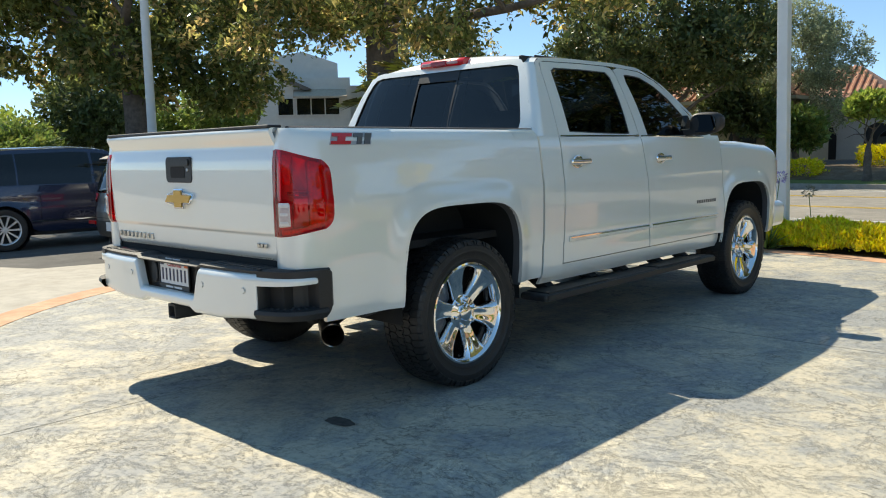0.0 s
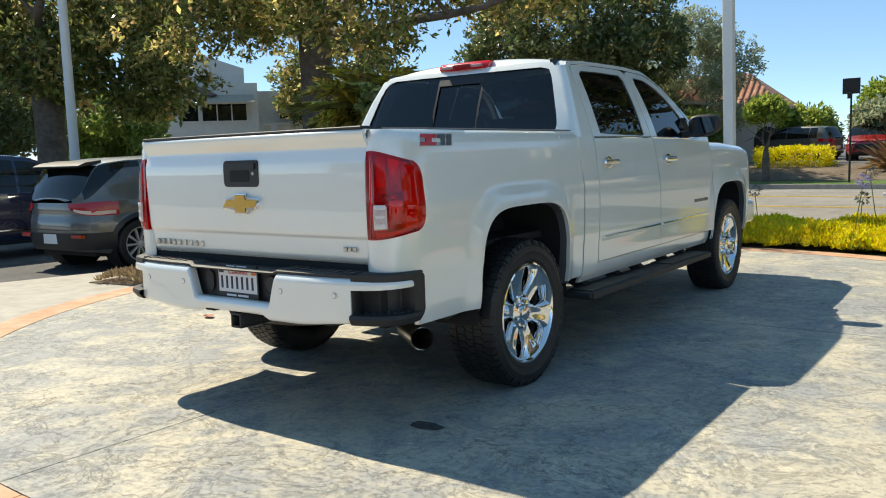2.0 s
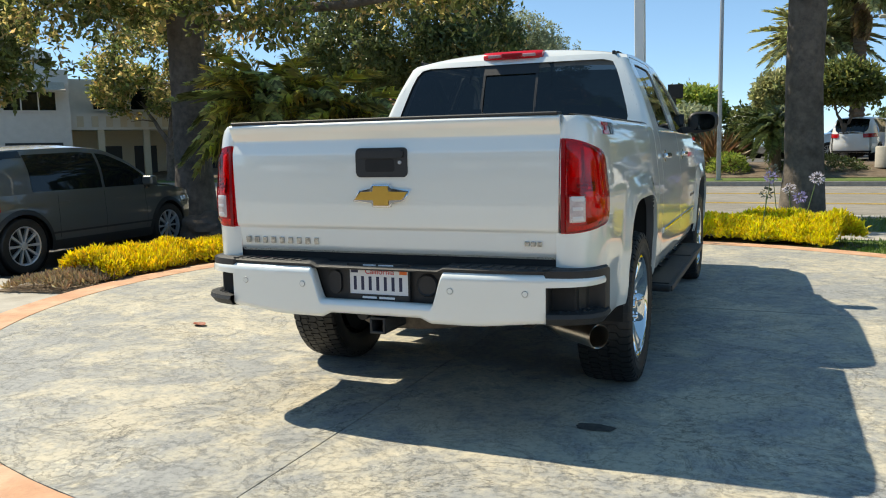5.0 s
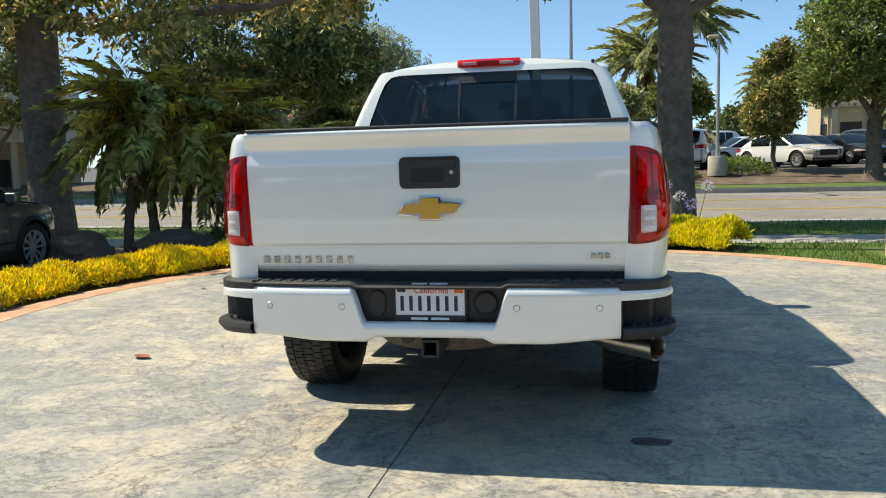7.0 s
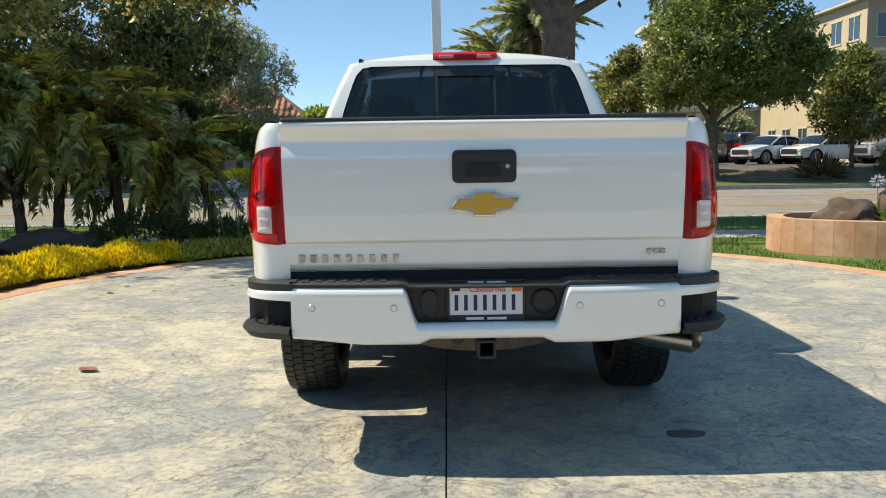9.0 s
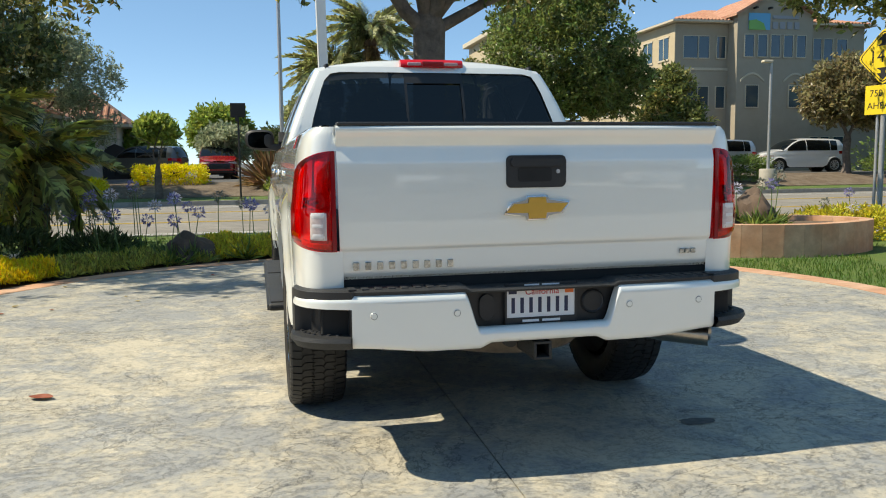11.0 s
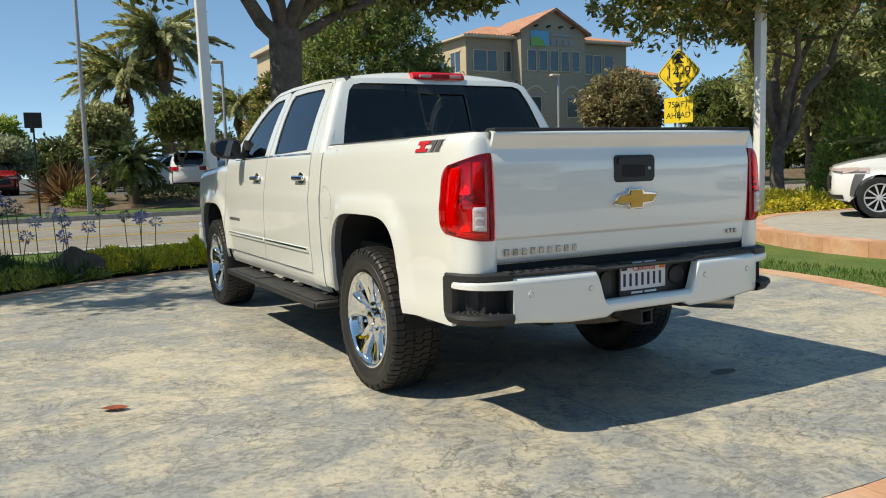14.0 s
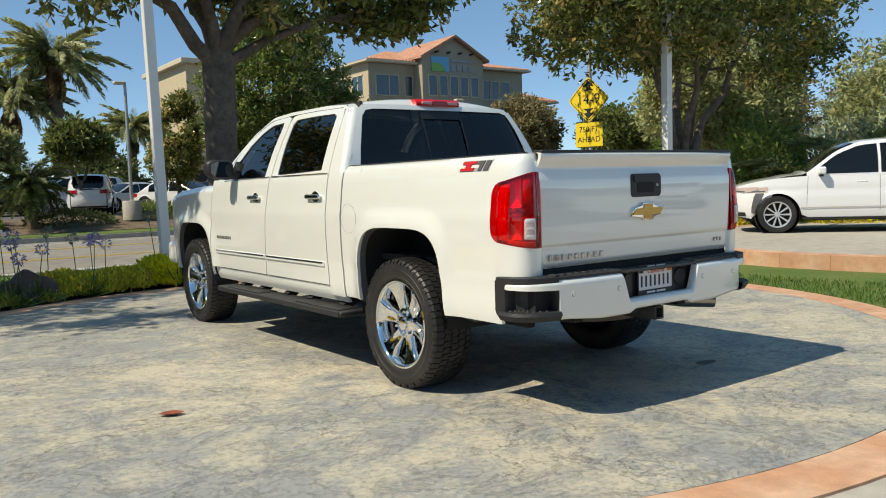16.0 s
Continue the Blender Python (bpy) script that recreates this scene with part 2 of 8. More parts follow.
M["bright_leaf"] = leafy("bright_leaf", (0.24, 0.32, 0.06), 0.4, 0.5, 0.4)
M["olive_leaf"] = leafy("olive_leaf", (0.29, 0.33, 0.20), 0.4, 0.5, 0.35)
M["dark_leaf"] = leafy("dark_leaf", (0.10, 0.13, 0.045), 0.5, 0.36, 0.36)
M["frond"] = leafy("palm_frond", (0.30, 0.32, 0.11), 0.7, 0.38, 0.42)
M["dry_frond"] = leafy("dry_palm_frond", (0.34, 0.25, 0.13), 0.35, 0.7, 0.2)
M["flax"] = leafy("flax_blade", (0.21, 0.14, 0.06), 0.4, 0.5, 0.3)
M["bark"] = shader("grey_bark", (0.16, 0.13, 0.11), 0.95, vary=0.35, scale=9, bump=1.0, bump_scale=22, second=(0.11, 0.09, 0.075), second_scale=3)
M["palm_bark"] = shader("palm_bark", (0.13, 0.09, 0.06), 0.95, vary=0.4, scale=20, bump=1.0, bump_scale=30)
M["rock"] = shader("brown_rock", (0.115, 0.078, 0.055), 0.9, vary=0.35, scale=5, bump=1.0, bump_scale=14, second=(0.075, 0.06, 0.05), second_scale=3)
M["white_pole"] = shader("white_painted_steel", (0.72, 0.72, 0.70), 0.45, vary=0.05, scale=3, bump=0.05)
M["galvanised"] = shader("galvanised_steel", (0.45, 0.46, 0.47), 0.5, metal=0.6, vary=0.12, scale=12)
M["black_plastic"] = shader("black_plastic", (0.018, 0.018, 0.019), 0.5, vary=0.1, scale=40, bump=0.08, bump_scale=300)
M["rubber"] = shader("tyre_rubber", (0.011, 0.0105, 0.0105), 0.52, vary=0.25, scale=14, bump=0.15, bump_scale=120, second=(0.021, 0.02, 0.019), second_scale=4)
M["chrome"] = shader("chrome", (0.86, 0.87, 0.88), 0.05, metal=1.0)
M["car_glass"] = glassy("tinted_car_glass", (0.10, 0.115, 0.12))
M["car_glass_dark"] = glassy("dark_car_glass", (0.03, 0.035, 0.04))
M["under_black"] = shader("underbody_black", (0.012, 0.012, 0.012), 0.8, vary=0.3, scale=10)
M["white_stucco"] = shader("white_stucco", (0.62, 0.60, 0.56), 0.9, vary=0.06, scale=3, bump=0.3, bump_scale=40)
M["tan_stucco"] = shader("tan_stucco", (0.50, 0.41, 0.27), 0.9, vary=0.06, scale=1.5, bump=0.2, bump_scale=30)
# Greyer than the tan: the office front's shade is put into this colour.
M["shaded_stucco"] = shader("shaded_tan_stucco", (0.36, 0.31, 0.235), 0.9, vary=0.05, scale=1.5, bump=0.2, bump_scale=30)
M["cream_trim"] = shader("cream_trim", (0.55, 0.48, 0.36), 0.8, vary=0.05)
M["roof_tile"] = shader("clay_roof_tile", (0.36, 0.165, 0.10), 0.85, vary=0.25, scale=6, object_vary=0.15, second=(0.42, 0.23, 0.15), second_scale=2)
M["window_blue"] = shader("window_reflective", (0.035, 0.065, 0.085), 0.06, spec=0.9, vary=0.1, scale=1.0)
# For flat panels: the shade inside openings is put into this dark colour.
M["dark_opening"] = shader("dark_recess", (0.03, 0.03, 0.032), 0.6, vary=0.1)

# ---- the pickup truck ----
TILT_T = 0.75
truck = thing("pickup_truck", "pearl white crew cab pickup truck on stamped concrete", "truck",
              pose(-1.1 * math.sin(radians(TILT_T)), 0, 0, 0, 0, TILT_T))
M["truck_white"] = shader("pearl_white_paint", (0.80, 0.81, 0.765), 0.28, metal=0.12, coat=1.0, vary=0.012, scale=2.0)
M["truck_white"].node_tree.nodes["Principled BSDF"].inputs["Coat IOR"].default_value = 1.8
M["lamp_glass"] = glassy("red_lamp_glass", (0.82, 0.022, 0.065))
M["lamp_bowl"] = shader("lamp_reflector", (0.88, 0.42, 0.42), 0.30, metal=0.45, bump=0.25, bump_scale=45)
M["lens_rib"] = shader("ribbed_red_reflector", (0.90, 0.10, 0.10), 0.3, coat=0.5, vary=0.25, scale=90, bump=0.3, bump_scale=130)
M["lens_frost"] = shader("frosted_lens", (0.70, 0.66, 0.64), 0.25, coat=0.8)
M["lens_red"] = shader("red_lens", (0.36, 0.003, 0.007), 0.10, coat=0.5, spec=0.4)
M["lens_bright"] = shader("bright_red_lens", (0.62, 0.006, 0.012), 0.12, coat=0.5, spec=0.4)
M["lens_dark"] = shader("dark_red_lens", (0.26, 0.008, 0.012), 0.10, coat=0.5, spec=0.4)
M["lens_clear"] = shader("clear_lens", (0.58, 0.47, 0.45), 0.12, coat=1.0, vary=0.15, scale=60)
M["gold"] = shader("gold_emblem", (0.64, 0.36, 0.055), 0.35, metal=0.35, coat=0.6, bump=0.1, bump_scale=200)
# Chrome made darker: the shadows round the letters are put into the metal colour.
M["shaded_badge_metal"] = shader("shaded_badge_metal", (0.42, 0.43, 0.43), 0.16, metal=1.0, vary=0.5, scale=55)
M["badge_red"] = shader("badge_red", (0.55, 0.02, 0.03), 0.3, coat=0.5)
M["badge_grey"] = shader("badge_grey", (0.09, 0.09, 0.095), 0.35, coat=0.4)
M["step_black"] = shader("step_black", (0.020, 0.021, 0.022), 0.55, vary=0.25, scale=30, bump=0.3, bump_scale=220)
M["steel_pipe"] = shader("exhaust_steel", (0.40, 0.36, 0.31), 0.28, metal=1.0, vary=0.25, scale=14)
M["seat_dark"] = shader("dark_seat", (0.04, 0.038, 0.036), 0.7, vary=0.15, scale=20)
M["plate_white"] = shader("plate_white", (0.72, 0.72, 0.72), 0.35)
M["plate_ink"] = shader("plate_ink", (0.015, 0.02, 0.06), 0.5)
M["plate_red"] = shader("plate_red", (0.5, 0.03, 0.04), 0.5)
M["sticker"] = shader("orange_sticker", (0.75, 0.16, 0.03), 0.5)
# Near-black base: the dark surroundings it should reflect are put into its colour.
M["darkened_mirror_glass"] = shader("darkened_mirror_glass", (0.10, 0.11, 0.12), 0.03, metal=1.0)

ZP = [0.47, 0.50, 0.54, 0.60, 0.70, 0.76, 0.95, 1.08, 1.14, 1.24, 1.32, 1.36, 1.39, 1.405, 1.415]
XP = [0.944, 0.962, 0.972, 0.979, 0.982, 0.989, 0.994, 0.993, 0.984, 0.973, 0.962, 0.953, 0.942, 0.929, 0.910]
ARCH = {"rear": (0.0, 0.475, 0.560, 4.4), "front": (3.645, 0.470, 0.530, 3.8)}
Z0 = 0.45


def arch_z(which, y, low):
    yc, a, h, n = ARCH[which]
    u = abs(y - yc) / a
    return low if u >= 1 else max(low, Z0 + h * (1 - u ** n) ** (1 / n))


def flare(y, z):
    best = 0.0
    for yc, a, h, n in ARCH.values():
        dz = max(z - Z0, 0.0) / h
        d = ((abs(y - yc) / a) ** n + dz ** n) ** (1 / n) - 1
        d *= 0.5
        if d < 0.12:
            t = 1 - max(d, 0.0) / 0.12
            best = max(best, t * t * (3 - 2 * t))
    return 0.028 * best


def half(z, y=None):
    """Half width of the body side at a height."""
    x = float(np.interp(z, ZP, XP))
    return x + (flare(y, z) if y is not None else 0.0)


def upper(z):
    """Half width of the cab above the belt line."""
    t = (z - 1.375) / 0.505
    return 0.946 - 0.210 * t + 0.014 * math.sin(math.pi * min(max(t, 0), 1))


def patch(bm, f, ni, nj):
    g = [[bm.verts.new(f(i / ni, j / nj)) for j in range(nj + 1)] for i in range(ni + 1)]
    for i in range(ni):
        for j in range(nj):
            bm.faces.new((g[i][j], g[i + 1][j], g[i + 1][j + 1], g[i][j + 1]))
    return g


def flange(bm, shift):
    """Turns the open edges of a skin inwards, so that sheet metal shows an edge at every gap."""
    bmesh.ops.remove_doubles(bm, verts=bm.verts, dist=0.0004)
    es = [e for e in bm.edges if e.is_boundary]
    r = bmesh.ops.extrude_edge_only(bm, edges=es)
    for v in r["geom"]:
        if isinstance(v, bmesh.types.BMVert):
            v.co += Vector(shift(v.co))
    return bm


def lerp_path(pts, n):
    """A smooth path of n + 1 points through (x, y) points."""
    pts = np.array(pts, float)
    d = np.concatenate([[0], np.cumsum(np.linalg.norm(np.diff(pts, axis=0), axis=1))])
    t = np.linspace(0, d[-1], n + 1)
    return np.stack([np.interp(t, d, pts[:, 0]), np.interp(t, d, pts[:, 1])], 1)


def strip(bm, outer, inner, n, rows, place):
    """A band between two outlines of (y, z) points; place() lifts it onto the cab's side."""
    a, b = lerp_path(outer, n), lerp_path(inner, n)
    return patch(bm, lambda u, v: place(*(a[round(u * n)] * (1 - v) + b[round(u * n)] * v)), n, rows)


inward = lambda c: (-0.02 if c.x > 0 else 0.02, 0, 0)
LOW = 0.515
bed = part("bed_floor", box(-0.82, 0.82, -1.06, 0.68, 0.78, 0.82, 0.0), M["under_black"], truck)
part("bed_front_wall", box(-0.88, 0.88, 0.66, 0.70, 0.6, 1.38, 0.005), M["truck_white"], truck)

AX, BY, YC = 0.151, 0.325, -0.78          # rounded rear corner of the bed side
TH0 = math.radians(20)


def corner(th, z, off=0.0):
    c, s = max(math.cos(th), 0.0), max(math.sin(th), 0.0)
    x, y = 0.824 + AX * c ** 0.62, YC - BY * s ** 0.62
    nx, ny = (c ** 1.38 + 0.001) / AX, -(s ** 1.38 + 0.001) / BY
    k = math.hypot(nx, ny)
    d = (half(z) - 0.975) * (0.35 + 0.65 * math.cos(th)) + off
    return x + nx / k * d, y + ny / k * d, z


arch_columns = sorted({0.705, *np.linspace(0.70, 0.50, 6), *[math.copysign(0.475 * (1 - (1 - s) ** 2.2), q) for q in (1, -1) for s in np.linspace(0, 0.9999, 26)], -0.476, *np.linspace(-0.49, -0.78, 10)}, reverse=True)
front_columns = sorted({3.172, 3.174, *[3.645 + math.copysign(0.47 * (1 - (1 - s) ** 2.2), q) for q in (1, -1) for s in np.linspace(0, 0.9999, 24)], 4.116, *np.linspace(4.12, 4.2, 4)})


def fender_top(y):
    return float(np.interp(y, [3.1, 3.6, 4.2, 4.6], [1.335, 1.325, 1.285, 1.21]))


def front_corner(th, z):
    x, y = 0.70 + 0.275 * math.cos(th), 4.2 + 0.38 * math.sin(th)
    d = half(z) - 0.975
    return x + d * math.cos(th), y + d * math.sin(th) * 0.5, z


RING = 40
REAR_GLASS = [(1.062, 1.40), (1.066, 1.55), (1.075, 1.70), (1.085, 1.80), (1.11, 1.818), (1.45, 1.826), (1.77, 1.824), (1.795, 1.80), (1.80, 1.60), (1.795, 1.385), (1.45, 1.390), (1.062, 1.40)]
REAR_FRAME = [(0.94, 1.375), (0.952, 1.55), (0.968, 1.70), (0.985, 1.83), (1.01, 1.852), (1.45, 1.864), (1.80, 1.866), (1.868, 1.85), (1.885, 1.60), (1.905, 1.375), (1.45, 1.375), (0.94, 1.375)]
FRONT_GLASS = [(2.03, 1.380), (2.005, 1.60), (1.975, 1.80), (1.995, 1.822), (2.20, 1.812), (2.36, 1.755), (2.52, 1.655), (2.68, 1.515), (2.83, 1.358), (2.60, 1.362), (2.30, 1.370), (2.03, 1.380)]
FRONT_FRAME = [(1.915, 1.375), (1.895, 1.60), (1.878, 1.845), (1.90, 1.866), (2.23, 1.852), (2.42, 1.785), (2.60, 1.672), (2.76, 1.54), (2.925, 1.375), (2.62, 1.353), (2.30, 1.36), (1.915, 1.375)]
SHELL_OUT = [(0.785, 1.375), (0.81, 1.5), (0.88, 1.70), (0.945, 1.845), (0.985, 1.872), (1.3, 1.893), (1.9, 1.898), (2.24, 1.882), (2.50, 1.765), (2.80, 1.555), (3.06, 1.36)]
SHELL_IN = [(0.935, 1.375), (0.947, 1.55), (0.963, 1.70), (0.98, 1.836), (1.008, 1.857), (1.45, 1.869), (1.85, 1.871), (2.24, 1.857), (2.43, 1.79), (2.77, 1.545), (2.93, 1.375)]


def rear_edge(z):
    return float(np.interp(z, [1.375, 1.5, 1.70, 1.845, 1.88], [0.735, 0.76, 0.83, 0.895, 0.915]))


def gap_y(z):
    return 1.96 - (z - 1.05) * 0.12


for sx in (1, -1):
    side = lambda y, z, sx=sx: (sx * upper(z), y, z)
    # bed side with its wheel opening and the rounded rear corner
    bm = bmesh.new()
    nz = 30
    patch(bm, lambda u, v: (lambda y, lo: (lambda z: (sx * half(z, y), y, z))(lo + v * (1.415 - lo)))(arch_columns[round(u * (len(arch_columns) - 1))], arch_z("rear", arch_columns[round(u * (len(arch_columns) - 1))], LOW)), len(arch_columns) - 1, nz)
    fix = lambda p: (sx * p[0], p[1], p[2])
    patch(bm, lambda u, v: fix(corner(TH0 * u, LOW + v * (1.415 - LOW))), 4, nz)
    half_pi = math.pi / 2
    def lamp_low(q):
        return 0.922 + 0.034 * (1 - min(max(q, 0.0), 1.0)) ** 1.5
    def lamp_high(q):
        return 1.318 - 0.050 * (1 - min(max(q, 0.0), 1.0)) ** 1.3
    patch(bm, lambda u, v: fix(corner(TH0 + (half_pi - TH0) * u, 0.758 + v * (lamp_low(u) - 0.758))), 14, 6)
    patch(bm, lambda u, v: fix(corner(TH0 + (half_pi - TH0) * u, lamp_high(u) + v * (1.415 - lamp_high(u)))), 14, 6)
    flange(bm, lambda c: (-sx * 0.022, 0.012 if c.y < -1.0 else 0, 0))
    part("bed_side", bm, M["truck_white"], truck)
    part("bed_inner_wall", box(sx * 0.84, sx * 0.86, -1.05, 0.68, 1.04, 1.39), M["truck_white"], truck)
    bm = bmesh.new()
    patch(bm, lambda u, v: (lambda a: (sx * (0.842 + (0.070 - 0.032 * max(0.0, (-0.72 - a[1]) / 0.30) ** 1.5) * a[0]), a[1], a[2]))(((0, -1.05 + 1.755 * u, 1.40), (0.0, -1.05 + 1.755 * u, 1.419), (0.25, -1.05 + 1.755 * u, 1.424), (0.8, -1.05 + 1.755 * u, 1.423), (0.99, -1.05 + 1.755 * u, 1.417), (0.96, -1.05 + 1.755 * u, 1.404))[round(v * 5)]), 12, 5)
    part("rail_cap", bm, M["black_plastic"], truck, "black plastic bed rail cap")
    # tail light
    tl = bmesh.new()
    patch(tl, lambda u, v: fix(corner(TH0 + (half_pi - TH0) * u, 0.916 + 0.41 * v, -0.034)), 16, 12)
    light = part("tail_light", tl, M["lens_rib"], truck, "red tail light with a clear reversing lamp")
    def lens(name, q0, q1, w0, w1, off, mat, swell=0.0, ni=10, nj=8, trim=6, label=""):
        """A piece of the lamp: q runs from the outer side to the tailgate, w from bottom to top."""
        bm = bmesh.new()
        def f(u, v):
            q, w = q0 + (q1 - q0) * u, w0 + (w1 - w0) * v
            e = 1 - max(abs(2 * u - 1), abs(2 * v - 1)) ** trim
            lo, hi = lamp_low(q) - 0.004, lamp_high(q) + 0.004
            return fix(corner(TH0 + (half_pi - TH0) * q, lo + (hi - lo) * w, off + swell * e))
        patch(bm, f, ni, nj)
        return part(name, bm, M[mat], light, label)
    # the outer red glass, with rounded corners on the side of the body
    bm = bmesh.new()
    def cover(u, v):
        q = u - (1 - u) ** 3 * 0.12 * (1 - abs(2 * v - 1) ** 7)
        lo, hi = lamp_low(q) - 0.002, lamp_high(q) + 0.002
        e = 1 - max(abs(2 * u - 1), abs(2 * v - 1)) ** 8
        return fix(corner(TH0 + (half_pi - TH0) * q * 0.997, lo + (hi - lo) * v, 0.001 + 0.014 * e))
    patch(bm, cover, 26, 24)
    part("lens", bm, M["lamp_glass"], light, "glossy red lamp glass")
    lens("side_reflector", -0.06, 0.24, 0.05, 0.95, -0.016, "lens_rib", 0.012)
    lens("upper_reflector", 0.62, 0.93, 0.60, 0.94, -0.016, "lens_rib", 0.012)
    lens("upper_bowl", 0.27, 0.58, 0.56, 0.95, -0.008, "lamp_bowl", -0.022, trim=2)
    lens("lower_bowl", 0.27, 0.58, 0.10, 0.45, -0.008, "lamp_bowl", -0.022, trim=2)
    lens("lower_reflector", 0.20, 0.95, 0.02, 0.09, -0.014, "lens_rib", 0.008)
    lens("divider", 0.27, 0.76, 0.485, 0.525, -0.012, "lens_red", 0.014)
    lens("divider_chrome", 0.44, 0.56, 0.475, 0.535, 0.000, "chrome", 0.006)
    lens("reversing_lamp", 0.60, 0.925, 0.09, 0.425, 0.006, "lens_clear", 0.012, label="clear white reversing lamp")
    for k in range(3):
        lens("reflector_bar", 0.655, 0.875, 0.135 + 0.10 * k, 0.20 + 0.10 * k, 0.016, "lens_frost", 0.003, 6, 3)
    bm = bmesh.new()
    patch(bm, lambda u, v: fix(corner(TH0 + (half_pi - TH0) * (0.965 + 0.032 * u), lamp_low(1) + 0.002 + 0.392 * v, 0.012)), 2, 10)
    part("inner_edge", bm, M["lens_dark"], light)
    # splash shield behind the wheel
    part("splash_shield", prism([(-0.47, 0.66), (-0.52, 0.52), (-0.70, 0.495), (-0.74, 0.525), (-0.56, 0.62)], sx * 0.80, sx * 0.955, "x", 0.006), M["black_plastic"], truck)
    # cab corner, rocker, fender
    bm = bmesh.new()
    patch(bm, lambda u, v: (lambda y, z: (sx * half(z, y), y, z))(0.7235 + 0.2025 * u, 0.505 + 0.87 * v), 5, 24)
    flange(bm, inward)
    part("cab_corner", bm, M["truck_white"], truck)
    bm = bmesh.new()
    patch(bm, lambda u, v: (lambda y, z: (sx * (half(z) - 0.012), y, z))(0.73 + 2.44 * u, 0.465 + 0.105 * v), 8, 6)
    flange(bm, inward)
    part("rocker_panel", bm, M["truck_white"], truck)
    bm = bmesh.new()
    nf = len(front_columns) - 1
    patch(bm, lambda u, v: (lambda y: (lambda lo: (lambda z: (sx * (half(z, y) - 0.05 * max(0, (z - fender_top(y) + 0.06) / 0.06) ** 2), y, z))(lo + v * (fender_top(y) - lo)))(arch_z("front", y, 0.50)))(front_columns[round(u * nf)]), nf, 26)
    patch(bm, lambda u, v: fix((lambda p: (p[0] - 0.05 * max(0, (p[2] - fender_top(p[1]) + 0.06) / 0.06) ** 2, p[1], p[2]))(front_corner(half_pi * u, 0.50 + v * (fender_top(4.2 + 0.38 * math.sin(half_pi * u)) - 0.50)))), 10, 26)
    flange(bm, inward)
    part("front_fender", bm, M["truck_white"], truck)
    # doors
    for name, ya, yb, glass, frame_line, gmat in (("rear_door", 0.937, None, REAR_GLASS, REAR_FRAME, "car_glass_dark"), ("front_door", None, 3.165, FRONT_GLASS, FRONT_FRAME, "car_glass")):
        bm = bmesh.new()
        def skin(u, v):
            z = 0.578 + (1.375 - 0.578) * v
            a = ya if ya is not None else gap_y(z) + 0.0055
            b = yb if yb is not None else gap_y(z) - 0.0055
            y = a + (b - a) * u
            top = min(1.0, v)
            return (sx * (half(z, y) if z < 1.36 else upper(1.375) + (half(1.36) - upper(1.375)) * (1.375 - z) / 0.015), y, z)
        patch(bm, skin, 24, 30)
        strip(bm, frame_line, glass, RING, 3, side)
        flange(bm, inward)
        door = part(name, bm, M["truck_white"], truck)
        bm = bmesh.new()
        gl = lerp_path(glass, RING)[:-1]
        cy, cz = gl[:, 0].mean(), gl[:, 1].mean()
        rings = []
        for s in (1.012, 0.66, 0.33):
            rings.append([bm.verts.new((sx * (upper(cz + (z - cz) * s) - 0.010), cy + (y - cy) * s, cz + (z - cz) * s)) for y, z in gl])
        c = bm.verts.new((sx * (upper(cz) - 0.010), cy, cz))
        for p, q in zip(rings, rings[1:]):
            for k in range(len(p)):
                bm.faces.new((p[k], p[(k + 1) % len(p)], q[(k + 1) % len(p)], q[k]))
        for k in range(len(rings[-1])):
            bm.faces.new((rings[-1][k], rings[-1][(k + 1) % len(rings[-1])], c))
        pane = part("window_pane", bm, M[gmat], door, "dark tinted side window")
        bm = bmesh.new()
        inner = [(cy + (y - cy) * 0.975, cz + (z - cz) * 0.965) for y, z in lerp_path(glass, RING)]
        strip(bm, [tuple(p) for p in lerp_path(glass, RING)], inner, RING, 1, lambda y, z: (sx * (upper(z) - 0.006), y, z))
        part("window_seal", bm, M["black_plastic"], door, "black window seal")
        if name == "front_door":
            part("mirror_sail", prism([(2.60, 1.366), (2.86, 1.35), (2.66, 1.53)], sx * 0.89, sx * 0.935, "x", 0.004), M["black_plastic"], door)
        # belt trim, side moulding, handle
        ga, gb = (0.945, 1.90) if name == "rear_door" else (1.925, 2.90)
        bm = bmesh.new()
        patch(bm, lambda u, v: (sx * (upper(1.375) + (0.004, 0.009, 0.004)[round(v * 2)]), ga + (gb - ga) * u, (1.368 if name == "rear_door" else 1.368 - 0.012 * u) + 0.012 * v), 8, 2)
        part("belt_trim", bm, M["chrome"], door, "chrome strip under the side window")
        ma, mb = (0.985, 1.985) if name == "rear_door" else (2.015, 3.10)
        part("side_moulding", box(sx * 0.978, sx * 0.994, ma, mb, 0.708, 0.744, 0.005), M["truck_white"], door)
        part("moulding_insert", box(sx * 0.988, sx * 0.997, ma + 0.01, mb - 0.01, 0.727, 0.740, 0.002), M["chrome"], door, "chrome strip in the side moulding")
        hy = 1.108 if name == "rear_door" else 2.175
        handle = part("door_handle", box(sx * 0.982, sx * 1.010, hy - 0.110, hy + 0.110, 1.194, 1.230, 0.012), M["chrome"], door, "chrome door handle")
        bm = bmesh.new()
        patch(bm, lambda u, v: (sx * (0.9785 + 0.003 * math.sin(math.pi * v)), hy - 0.01 + 0.062 * (0.2 + 0.8 * v) * math.cos(2 * math.pi * u), 1.206 + 0.045 * (0.2 + 0.8 * v) * math.sin(2 * math.pi * u)), 20, 3)
        part("handle_cup", bm, M["chrome"], door)
    # cab shell round the doors
    bm = bmesh.new()
